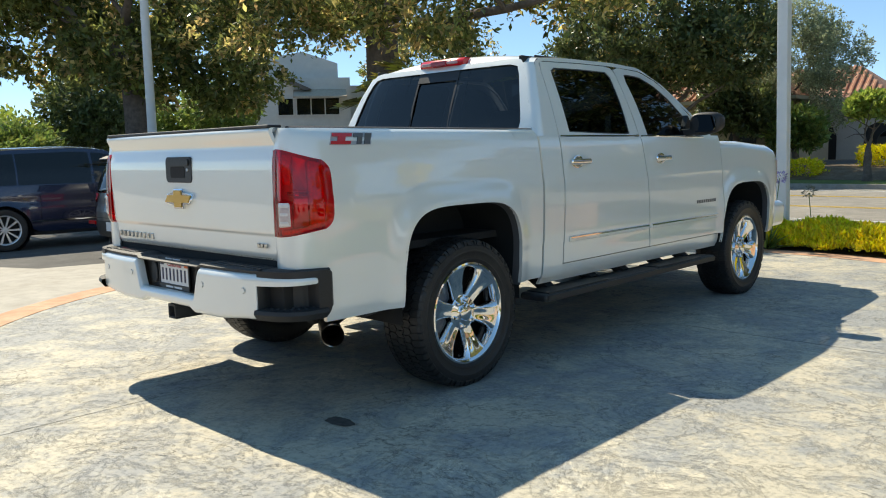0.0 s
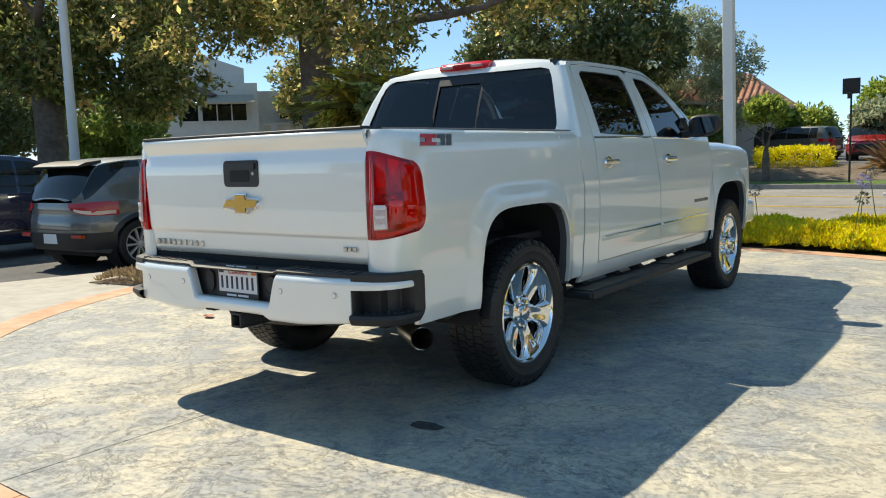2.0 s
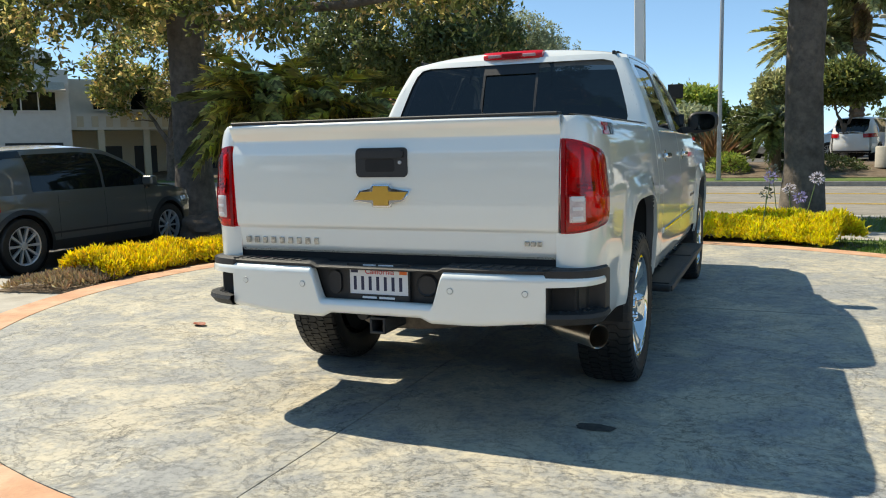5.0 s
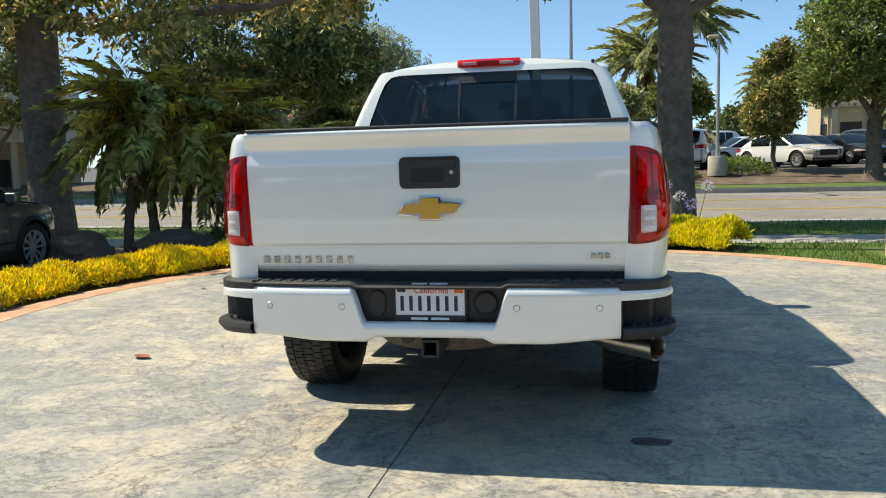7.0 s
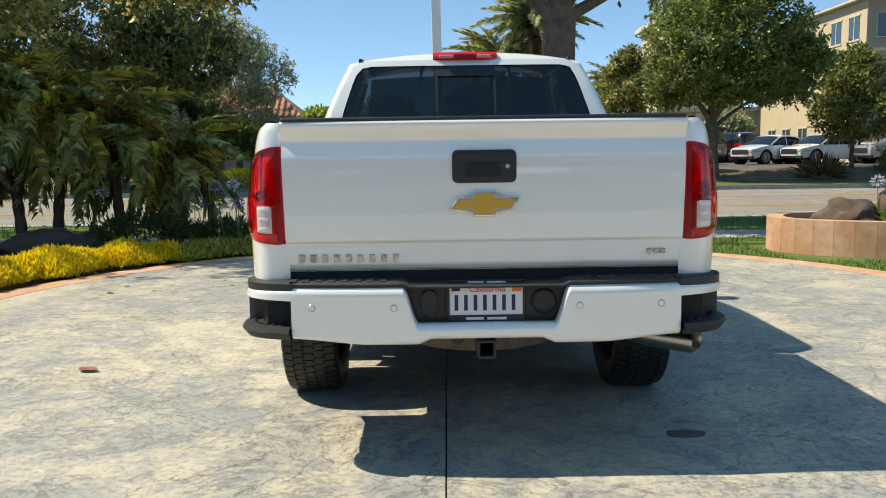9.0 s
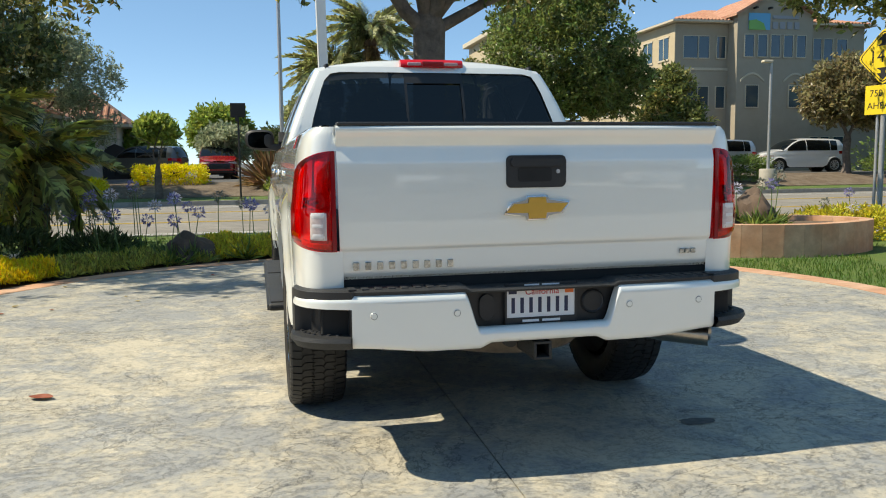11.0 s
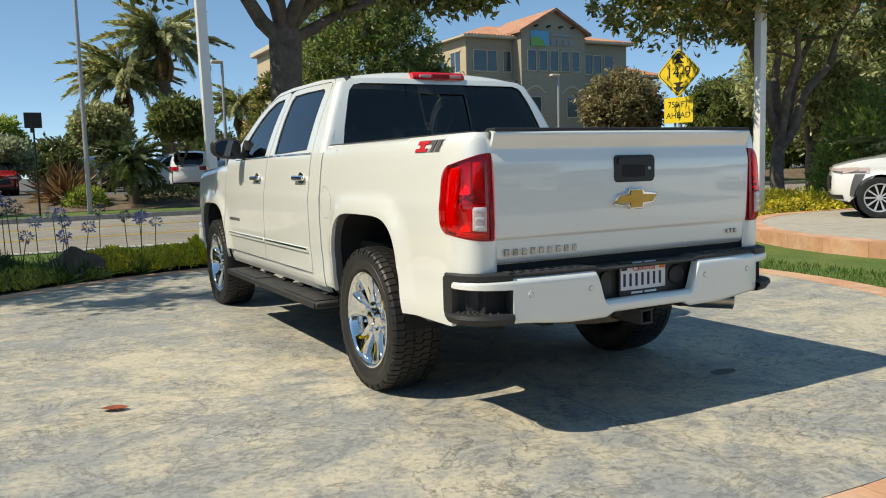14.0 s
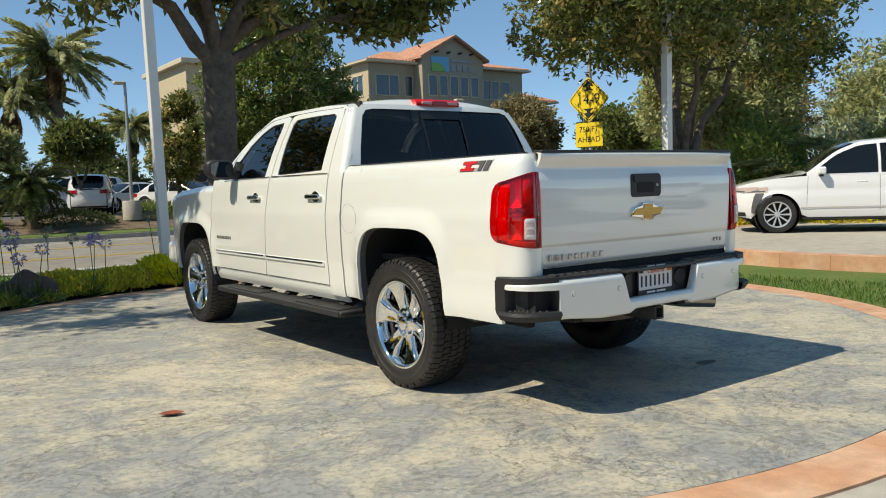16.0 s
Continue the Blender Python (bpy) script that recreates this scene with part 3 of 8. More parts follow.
    strip(bm, SHELL_OUT, SHELL_IN, 44, 3, side)
    def rounding(u, v):
        z = 1.375 + 0.47 * u
        a = v * half_pi
        return (sx * (upper(z) - 0.05 + 0.05 * math.cos(a)), rear_edge(z) + 0.05 - 0.05 * math.sin(a), z)
    patch(bm, rounding, 16, 6)
    part("cab_pillar", bm, M["truck_white"], truck)
    part("roof_ditch", box(sx * 0.665, sx * 0.675, 1.06, 2.10, 1.880, 1.9045, 0.002), M["black_plastic"], truck, "black roof joint strip")
    part("roof_joint_cap", box(sx * 0.661, sx * 0.681, 0.905, 1.06, 1.838, 1.892, 0.004), M["black_plastic"], truck)
    # mirror
    def shell(u, v, n=3.4):
        """A rounded housing, blunt towards the back and drawn in towards its outer end."""
        th, ph = 2 * math.pi * u, math.pi * (v - 0.5)
        sp = lambda t: math.copysign(abs(t) ** (2 / n), t)
        cx, cz, cy = sp(math.cos(ph)) * sp(math.cos(th)), sp(math.cos(ph)) * sp(math.sin(th)), sp(math.sin(ph))
        k = 1 - 0.10 * cx
        return (sx * (1.090 + 0.118 * cx), 2.66 + (0.055 if cy < 0 else 0.095) * cy + 0.02 * cx, 1.462 + 0.086 * cz * k * (1 - 0.25 * max(0.0, cy)) + 0.010 * cx)
    bm = bmesh.new()
    patch(bm, shell, 40, 20)
    bmesh.ops.remove_doubles(bm, verts=bm.verts, dist=0.0005)
    mir = part("door_mirror", bm, M["black_plastic"], truck, "black door mirror")
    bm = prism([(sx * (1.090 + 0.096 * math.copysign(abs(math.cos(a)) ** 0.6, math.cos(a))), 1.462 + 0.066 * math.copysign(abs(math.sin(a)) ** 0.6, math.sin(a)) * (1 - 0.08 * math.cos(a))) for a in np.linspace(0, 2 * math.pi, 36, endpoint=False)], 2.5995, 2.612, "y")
    part("mirror_pane", bm, M["darkened_mirror_glass"], mir, "mirror glass", smooth=False)
    part("mirror_arm", prism([(sx * 0.90, 1.362), (sx * 1.05, 1.385), (sx * 1.09, 1.40), (sx * 1.02, 1.43), (sx * 0.90, 1.425)], 2.60, 2.70, "y", 0.012), M["black_plastic"], mir)
    # running board
    board = part("running_board", box(sx * 0.885, sx * 1.085, 0.60, 2.86, 0.385, 0.43, 0.018, segs=3), M["step_black"], truck, "black running board")
    part("board_edge", box(sx * 1.078, sx * 1.092, 0.62, 2.84, 0.388, 0.425, 0.004), M["black_plastic"], board)
    for yy in (0.98, 2.32):
        part("step_pad", box(sx * 0.905, sx * 1.07, yy - 0.33, yy + 0.33, 0.428, 0.437, 0.003), M["rubber"], board, "ribbed rubber step pad")
    for yy in (0.85, 1.35, 1.75, 2.25, 2.65):
        part("board_bracket", prism([(sx * 0.90, 0.40), (sx * 0.70, 0.52), (sx * 0.70, 0.58), (sx * 0.94, 0.44)], yy - 0.04, yy + 0.04, "y"), M["under_black"], board)
    # badges on the sides
    bm = bmesh.new()
    for k in range(9):
        box(sx * 0.985, sx * 0.9945, 2.72 + 0.038 * k, 2.745 + 0.038 * k, 0.845, 0.870, 0.0, bm)
    part("model_badge", bm, M["badge_grey"], truck, "chrome model badge as plain bars", smooth=False)
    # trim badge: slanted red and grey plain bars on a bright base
    lo, wd, hg = -0.872, 0.244, 0.052
    def slant(t, v):
        y = lo + (t if sx > 0 else 1 - t) * wd + (0.012 if sx > 0 else -0.012) * (2 * v - 1)
        return y, 1.338 + hg * v
    def bar(t0, t1, v0, v1, lift, mat, name, holder):
        bm = bmesh.new()
        ring = [slant(*p) for p in ((t0, v0), (t1, v0), (t1, v1), (t0, v1))]
        a = [bm.verts.new((sx * (half(z) + lift), y, z)) for y, z in ring]
        c = [bm.verts.new((sx * (half(z) - 0.002), y, z)) for y, z in ring]
        bm.faces.new(a)
        for k in range(4):
            bm.faces.new((a[k], a[(k + 1) % 4], c[(k + 1) % 4], c[k]))
        return part(name, bm, M[mat], holder, smooth=False)
    bd = bar(-0.02, 1.02, -0.06, 1.06, 0.002, "galvanised", "bed_badge", truck)
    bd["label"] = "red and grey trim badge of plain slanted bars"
    for t0, t1, v0, v1 in ((0.0, 0.48, 0.70, 1.0), (0.0, 0.48, 0.0, 0.30), (0.15, 0.33, 0.30, 0.70)):
        bar(t0, t1, v0, v1, 0.006, "badge_red", "badge_bar", bd)
    for t0, t1, v0, v1 in ((0.53, 0.76, 0.66, 1.0), (0.64, 0.76, 0.0, 0.66), (0.83, 0.98, 0.0, 1.0)):
        bar(t0, t1, v0, v1, 0.006, "badge_grey", "badge_bar", bd)

# fuel door on the driver's side: a fine round seam and its finger notch
bm = bmesh.new()
lathe([(0.0992, 0.0), (0.100, 0.0010), (0.1008, 0.0)], 40, "x", bm)
fd = part("fuel_door", bm, M["badge_grey"], truck)
fd.location = (-0.9945, 0.60, 1.06)

# tailgate
TG = [(0.815, -1.098), (0.83, -1.106), (0.90, -1.110), (0.918, -1.110), (0.935, -1.119), (0.955, -1.121), (1.05, -1.124), (1.15, -1.126), (1.24, -1.126), (1.275, -1.124), (1.30, -1.117), (1.328, -1.108), (1.338, -1.107), (1.352, -1.114), (1.372, -1.126), (1.395, -1.136), (1.408, -1.137), (1.418, -1.127), (1.420, -1.07)]
tz = np.linspace(0, len(TG) - 1, 61)
TGZ = [(float(np.interp(t, range(len(TG)), [p[0] for p in TG])), float(np.interp(t, range(len(TG)), [p[1] for p in TG]))) for t in tz]
bm = bmesh.new()
patch(bm, lambda u, v: ((-0.819 + 1.638 * u) * (1 + 0.02 * (TGZ[round(v * 60)][0] - 1.15)), TGZ[round(v * 60)][1] + 0.010 * (2 * u - 1) ** 4, TGZ[round(v * 60)][0]), 24, 60)
flange(bm, lambda c: (0, 0.02, 0))
tailgate = part("tailgate", bm, M["truck_white"], truck)
part("tailgate_inner", box(-0.81, 0.81, -1.085, -1.06, 0.80, 1.40, 0.005), M["truck_white"], tailgate)
part("tailgate_cap", box(-0.818, 0.818, -1.128, -1.05, 1.417, 1.432, 0.006), M["black_plastic"], tailgate, "black plastic tailgate top cap")
def round_rect(x0, x1, z0, z1, r, n=6):
    out = []
    for cx, cz, a0 in ((x1 - r, z1 - r, 0), (x0 + r, z1 - r, 90), (x0 + r, z0 + r, 180), (x1 - r, z0 + r, 270)):
        out += [(cx + r * math.cos(radians(a0 + 90 * i / n)), cz + r * math.sin(radians(a0 + 90 * i / n))) for i in range(n + 1)]
    return out


bm = prism(round_rect(-0.130, 0.130, 1.163, 1.296, 0.022), -1.131, -1.110, "y", 0.003)
bezel = part("tailgate_handle", bm, M["black_plastic"], tailgate, "black tailgate handle")
part("handle_pocket", prism(round_rect(-0.080, 0.066, 1.188, 1.246, 0.012), -1.1325, -1.120, "y"), M["under_black"], bezel)
part("handle_grip", prism(round_rect(-0.112, 0.112, 1.250, 1.284, 0.010), -1.139, -1.122, "y", 0.004), M["black_plastic"], bezel)
lk = part("key_lock", lathe([(0.0, -1.135), (0.008, -1.135), (0.010, -1.128)], 16, "y"), M["galvanised"], bezel)
lk.location = (0.094, 0, 1.229)


def emblem(g, y0, y1, bevel):
    w, h, a, b = 0.147 - g * 1.3, 0.0525 - g, 0.046 - g, 0.0268 - g
    pts = [(-w, -b), (-a, -b), (-a, -h), (a, -h), (a, -b), (w - 0.034, -b), (w, b), (a, b), (a, h), (-a, h), (-a, b), (-w + 0.034, b)]
    return prism([(x, z + 1.079) for x, z in pts], y0, y1, "y", bevel)


em = part("tailgate_emblem", emblem(0.0, -1.142, -1.116, 0.006), M["chrome"], tailgate, "gold cross-shaped emblem with a chrome edge")
part("emblem_face", emblem(0.0085, -1.146, -1.130, 0.002), M["gold"], em)
for k in range(9):
    x0 = -0.765 + 0.0485 * k
    part("badge_bar", box(x0, x0 + 0.024, -1.115, -1.104, 0.845, 0.876, 0.002), M["shaded_badge_metal"], tailgate, "chrome model badge bar")
for k in range(3):
    part("badge_bar", box(0.668 + 0.028 * k, 0.688 + 0.028 * k, -1.115, -1.104, 0.863, 0.884, 0.002), M["shaded_badge_metal"], tailgate, "chrome trim badge bar")
part("tailgate_gap", box(-0.815, 0.815, -1.085, -1.02, 0.74, 0.815, 0.0), M["under_black"], truck)

# rear bumper
BP = [(0.0, -1.246), (0.25, -1.245), (0.50, -1.238), (0.70, -1.222), (0.80, -1.206), (0.89, -1.180), (0.955, -1.138), (0.992, -1.075), (1.006, -1.0), (1.010, -0.92), (1.010, -0.86)]
bpx = lerp_path(BP, 80)
for _ in range(3):
    bpx[1:-1] = (bpx[:-2] + bpx[1:-1] * 2 + bpx[2:]) / 4
bnx = np.gradient(bpx, axis=0)
bnx = np.stack([-bnx[:, 1] * -1, bnx[:, 0] * -1], 1)
bnx /= np.linalg.norm(bnx, axis=1, keepdims=True)


CORNER = 0.935


def bump(s, z, off=0.0, sx=1):
    i = min(max(s, 0), 1) * 80
    x, y = np.interp(i, range(81), bpx[:, 0]), np.interp(i, range(81), bpx[:, 1])
    nx, ny = np.interp(i, range(81), bnx[:, 0]), np.interp(i, range(81), bnx[:, 1])
    return (sx * (x + nx * off), y + ny * off, z)


def s_at(x):
    return float(np.interp(x, bpx[:70, 0], np.arange(70))) / 80


def roll(v):
    return -0.022 * max(0, (v - 0.86) / 0.14) ** 2 - 0.014 * max(0, (0.10 - v) / 0.10) ** 2


def ease(t):
    t = min(max(t, 0.0), 1.0)
    return t * t * (3 - 2 * t)


def face_span(x):
    """Lower and upper edge of the painted bumper face at a distance from its middle."""
    lo = 0.546 - 0.022 * ease((abs(x) - 0.22) / 0.06) + 0.022 * ease((abs(x) - 0.45) / 0.33)
    return lo, 0.606 + 0.148 * ease((abs(x) - 0.272) / 0.064)


bm = bmesh.new()
face_x = sorted({q * x for q in (1, -1) for x in (*np.linspace(0, 0.26, 9), *np.linspace(0.265, 0.345, 22), *np.linspace(0.36, 0.785, 20))})
def main_face(u, v):
    x = face_x[round(u * (len(face_x) - 1))]
    lo, hi = face_span(x)
    z = lo + (hi - lo) * v
    off = -0.020 * max(0.0, 1 - (hi - z) / 0.026) ** 2 - 0.012 * max(0.0, 1 - (z - lo) / 0.02) ** 2
    return bump(s_at(abs(x)), z, off, 1 if x > 0 else -1)
patch(bm, main_face, len(face_x) - 1, 26)
for sx in (1, -1):
    def brow(u, v):
        mid, h = 0.728 + 0.002 * u, 0.026 * (1 - 0.25 * u) * math.sqrt(max(0.02, 1 - max(0, (u - 0.93) / 0.07) ** 2))
        z = mid - h + 2 * h * v
        return bump(s_at(0.785) + (0.88 - s_at(0.785)) * u, z, -0.020 * max(0.0, 1 - (mid + h - z) / 0.026) ** 2, sx)
    patch(bm, brow, 34, 10)
flange(bm, lambda c: (0 if abs(c.x) < 0.93 else (-0.02 if c.x > 0 else 0.02), 0.03 if abs(c.x) < 0.97 else 0, 0))
bumper = part("rear_bumper", bm, M["truck_white"], truck, "white rear bumper with black steps")
bm = bmesh.new()
for sx in (1, -1):
    patch(bm, lambda u, v: bump(u * CORNER, (0.748, 0.768, 0.776, 0.776)[round(v * 3)] - (0.012 if u < s_at(0.33) and v > 0.3 else 0), (-0.022, -0.014, -0.03, -0.15)[round(v * 3)], sx), 50, 3)
part("bumper_top_pad", bm, M["step_black"], bumper, "black ribbed bumper top pad")
for sx in (1, -1):
    for k in range(8):
        x0 = 0.40 + 0.052 * k
        part("tread_rib", box(*sorted((sx * x0, sx * (x0 + 0.030))), -1.205 + 0.02 * (k / 8), -1.13, 0.772, 0.781, 0.003), M["step_black"], bumper)
part("plate_recess", prism([(-0.335, 0.760), (-0.285, 0.602), (0.285, 0.602), (0.335, 0.760)], -1.17, -1.10, "y"), M["black_plastic"], bumper, "black plastic number plate recess")
for sx in (1, -1):
    if sx < 0:
        part("socket_cover", prism(round_rect(-0.262, -0.198, 0.625, 0.735, 0.030), -1.182, -1.165, "y", 0.004), M["black_plastic"], bumper, "black oblong socket cover")
    else:
        cap_disc = part("socket_cover", lathe([(0.0, -1.176), (0.040, -1.176), (0.046, -1.181), (0.052, -1.176), (0.054, -1.165)], 28, "y"), M["black_plastic"], bumper, "black round socket cover")
        cap_disc.location = (0.235, 0, 0.682)
    bm = bmesh.new()
    def pocket_skin(u, v):
        turn = 1 - math.sqrt(max(0.0, 1 - max(0.0, (u - 0.86) / 0.14) ** 2))
        z = 0.542 + 0.040 * turn + (0.228 - 0.062 * turn) * v
        deep = ease((u - 0.02) / 0.05) * ease((0.82 - u) / 0.08) * ease((z - 0.572) / 0.012) * ease((0.712 - z) / 0.012)
        return bump(s_at(0.785) + (CORNER - s_at(0.785)) * u, z, -0.006 - 0.065 * deep - 0.012 * max(0, 1 - v / 0.08), sx)
    patch(bm, pocket_skin, 60, 40)
    flange(bm, lambda c: (-sx * 0.03, 0.03, 0))
    pocket = part("corner_pocket", bm, M["black_plastic"], bumper)
    bm = bmesh.new()
    patch(bm, lambda u, v: bump(s_at(0.788) + (CORNER - s_at(0.788)) * u * 0.93, (0.542, 0.545, 0.575, 0.592, 0.594, 0.594)[round(v * 5)], (-0.07, 0.004, 0.026, 0.020, 0.000, -0.10)[round(v * 5)] - 0.02 * max(0, u - 0.7) / 0.3, sx), 26, 5)
    part("corner_step", bm, M["step_black"], bumper, "black ribbed corner step")
    bm = bmesh.new()
    for k in range(14):
        p = bump(s_at(0.83) + (CORNER - s_at(0.83)) * (0.05 + 0.8 * (k % 7) / 7), 0.594, -0.03 - 0.035 * (k // 7), sx)
        lathe([(0.010, 0.0), (0.008, 0.005), (0.0, 0.005)], 8, "z", bm)
        bmesh.ops.translate(bm, verts=bm.verts[-24:], vec=p)
    part("step_stud", bm, M["black_plastic"], bumper)
    for x0 in (0.34 + 0.03, 0.70):
        s = s_at(x0)
        sen = part("parking_sensor", lathe([(0.0, 0.004), (0.011, 0.004), (0.012, 0.002), (0.0145, 0.002), (0.016, 0.0)], 20, "y"), M["truck_white"], bumper)
        sen.location = bump(s, 0.675, 0.0, sx)
        sen.scale = (1, -1, 1)
        ringo = part("sensor_ring", lathe([(0.012, 0.0035), (0.0135, 0.0025)], 20, "y"), M["badge_grey"], sen)

# number plate
pl = part("number_plate", box(-0.152, 0.152, -1.188, -1.184, 0.612, 0.764, 0.003), M["plate_white"], truck, "white number plate in a black frame")
for x0, x1, z0, z1 in ((-0.158, 0.158, 0.755, 0.775), (-0.158, 0.158, 0.606, 0.632), (-0.158, -0.148, 0.606, 0.775), (0.148, 0.158, 0.606, 0.775)):
    part("plate_frame", box(x0, x1, -1.193, -1.186, z0, z1, 0.002), M["black_plastic"], pl)
for k in range(7):
    x0 = -0.134 + 0.0385 * k
    part("plate_bar", box(x0 + 0.006, x0 + 0.021, -1.1895, -1.187, 0.650, 0.714, 0.0005), M["plate_ink"], pl)
me = text_mesh("California", 0.038, 0.0006)
me.materials.append(M["plate_red"])
cal = part("plate_state_name", me, M["plate_red"], pl)
cal.matrix_local = pose(0.005, -1.189, 0.737, 90, 0, 0)
part("plate_sticker", box(0.105, 0.142, -1.1895, -1.187, 0.727, 0.750, 0.0005), M["sticker"], pl)
part("plate_bar", box(-0.140, -0.105, -1.1895, -1.187, 0.730, 0.748, 0.0005), M["plate_ink"], pl)
for x0, x1, z0 in ((-0.075, -0.01, 0.7605), (0.002, 0.078, 0.7605), (-0.082, -0.01, 0.613), (0.004, 0.082, 0.613)):
    part("frame_lettering_bar", box(x0, x1, -1.1945, -1.192, z0, z0 + 0.010, 0.0003), M["plate_white"], pl)

# hitch, exhaust, underbody
M["hitch_steel"] = shader("dusty_steel", (0.13, 0.105, 0.08), 0.7, metal=0.2, vary=0.4, scale=18)
bm = bmesh.new()
for z0, z1, x0, x1 in ((0.455, 0.466, -0.038, 0.038), (0.520, 0.531, -0.038, 0.038), (0.466, 0.520, -0.038, -0.027), (0.466, 0.520, 0.027, 0.038)):
    box(x0, x1, -1.215, -0.95, z0, z1, 0.002, bm)
hitch = part("tow_hitch", bm, M["step_black"], truck, "black square tow hitch receiver")
part("hitch_beam", tube([(-0.55, -1.03, 0.585), (-0.25, -1.06, 0.565), (0.25, -1.06, 0.565), (0.55, -1.03, 0.585)], [0.040] * 4, 12), M["step_black"], hitch)
sock = part("trailer_socket", lathe([(0.0, -1.14), (0.028, -1.14), (0.030, -1.10), (0.0, -1.10)], 18, "y"), M["black_plastic"], hitch)
sock.location = (-0.115, 0, 0.525)
bm = tube([(0.45, 0.05, 0.50), (0.55, -0.45, 0.465), (0.70, -0.73, 0.45), (0.765, -0.785, 0.448), (0.945, -0.905, 0.440)], [0.034, 0.036, 0.042, 0.052, 0.056], 20, close=False)
tube([(0.945, -0.905, 0.440), (0.943, -0.903, 0.440), (0.765, -0.785, 0.448)], [0.056, 0.051, 0.048], 20, bm, close=False)
part("exhaust_pipe", bm, M["steel_pipe"], truck, "stained steel exhaust pipe")
part("muffler", tube([(0.30, 1.9, 0.50), (0.30, 1.85, 0.50), (0.30, 0.9, 0.50), (0.30, 0.85, 0.50)], [0.03, 0.12, 0.12, 0.03], 16), M["steel_pipe"], truck)
part("underbody", box(-0.88, 0.88, 0.52, 3.12, 0.50, 0.60, 0.01), M["under_black"], truck)
part("rear_underbody", box(-0.60, 0.60, -1.05, 0.55, 0.56, 0.78, 0.01), M["under_black"], truck)
part("engine_bay", box(-0.60, 0.60, 3.0, 4.45, 0.42, 1.1, 0.02), M["under_black"], truck)
part("bumper_backing", box(-0.90, 0.90, -1.14, -0.98, 0.56, 0.74, 0.01), M["under_black"], truck)
spare = part("spare_wheel", lathe([(0.0, 0.455), (0.27, 0.455), (0.30, 0.435), (0.345, 0.438), (0.368, 0.460), (0.375, 0.50), (0.372, 0.64), (0.0, 0.64)], 48, "z"), M["hitch_steel"], truck, "spare tyre under the bed")
spare.location = (0.0, -0.62, -0.01)
part("rear_axle", tube([(-0.80, 0, 0.40), (-0.12, 0, 0.40), (0, 0, 0.40), (0.12, 0, 0.40), (0.80, 0, 0.40)], [0.045, 0.05, 0.14, 0.05, 0.045], 14), M["under_black"], truck)
for sx in (1, -1):
    part("frame_rail", box(sx * 0.42, sx * 0.50, -1.02, 4.3, 0.47, 0.60, 0.01), M["under_black"], truck)
    part("leaf_spring", box(sx * 0.54, sx * 0.60, -0.75, 0.70, 0.42, 0.46, 0.01), M["under_black"], truck)
    for which in ("rear", "front"):
        yc, a, h, n = ARCH[which]
        bm = bmesh.new()
        cols = [-a + 2 * a * i / 28 for i in range(29)]
        cols = [-(a + 0.004) * math.cos(math.pi * i / 28) for i in range(29)]
        def liner(u, v):
            c = cols[round(u * 28)]
            z = Z0 + (h + 0.01) * max(0.0, 1 - min(1, abs(c) / (a + 0.004)) ** n) ** (1 / n) if 0 < u < 1 else 0.42
            return (sx * (0.985 - 0.005 - 0.42 * v), yc + c, z)
        patch(bm, liner, 28, 6)
        part("wheel_housing", bm, M["under_black"], truck)
        part("housing_wall", box(sx * 0.555, sx * 0.565, yc - a, yc + a, 0.42, 1.02, 0.0), M["under_black"], truck)
        bm = bmesh.new()
        def lip(u, v):
            c = cols[round(u * 28)]
            q = abs(c) / (a + 0.004)
            z = Z0 + (h - 0.004 * v) * max(0.0, 1 - min(1, q) ** n) ** (1 / n) if 0 < u < 1 else 0.50
            return (sx * (half(z) + 0.028 - 0.003 - 0.06 * v), yc + c * (1 - 0.015 * v), z)
        patch(bm, lip, 28, 2)
        part("arch_lip", bm, M["badge_grey"], truck)

# roof, rear wall, glass, bonnet, front
bm = bmesh.new()
ROOF = [(0.985, 1.872), (1.3, 1.893), (1.9, 1.898), (2.24, 1.882)]
def roof(u, v):
    y = 0.945 + (2.24 - 0.945) * u
    z = float(np.interp(y, [0.945, 0.985, 1.3, 1.9, 2.24], [1.845, 1.872, 1.893, 1.898, 1.882]))
    w = 2 * v - 1
    xe = upper(z)
    lift = 0.058 * (1 - abs(w) ** 2.6) * min(1, (y - 0.90) / 0.10)
    yy = y - 0.035 * (1 - w * w) * (1 - u) ** 6
    return (xe * w, yy, z + lift)
patch(bm, roof, 36, 36)
part("roof", bm, M["truck_white"], truck)
bm = bmesh.new()
REAR_OUT = [(-0.895, 1.375), (-0.880, 1.5), (-0.805, 1.70), (-0.725, 1.86), (-0.62, 1.875), (0.62, 1.875), (0.725, 1.86), (0.805, 1.70), (0.880, 1.5), (0.895, 1.375), (0.4, 1.375), (-0.4, 1.375), (-0.895, 1.375)]
REAR_WIN = [(-0.800, 1.42), (-0.782, 1.52), (-0.720, 1.72), (-0.680, 1.82), (-0.62, 1.838), (0.62, 1.838), (0.680, 1.82), (0.720, 1.72), (0.782, 1.52), (0.800, 1.42), (0.4, 1.415), (-0.4, 1.415), (-0.800, 1.42)]
def rear_place(x, z, off=0.0):
    z2 = min(z, 1.88)
    xe = upper(z2) - 0.05
    return (max(-xe, min(xe, x)), rear_edge(z2) - 0.028 * (1 - min(1, abs(x) / xe) ** 4) + off, z)
strip(bm, REAR_OUT, REAR_WIN, 60, 3, lambda x, z: rear_place(x, z))
patch(bm, lambda u, v: (-0.9 + 1.8 * u, 0.735, 0.75 + 0.625 * v), 6, 4)
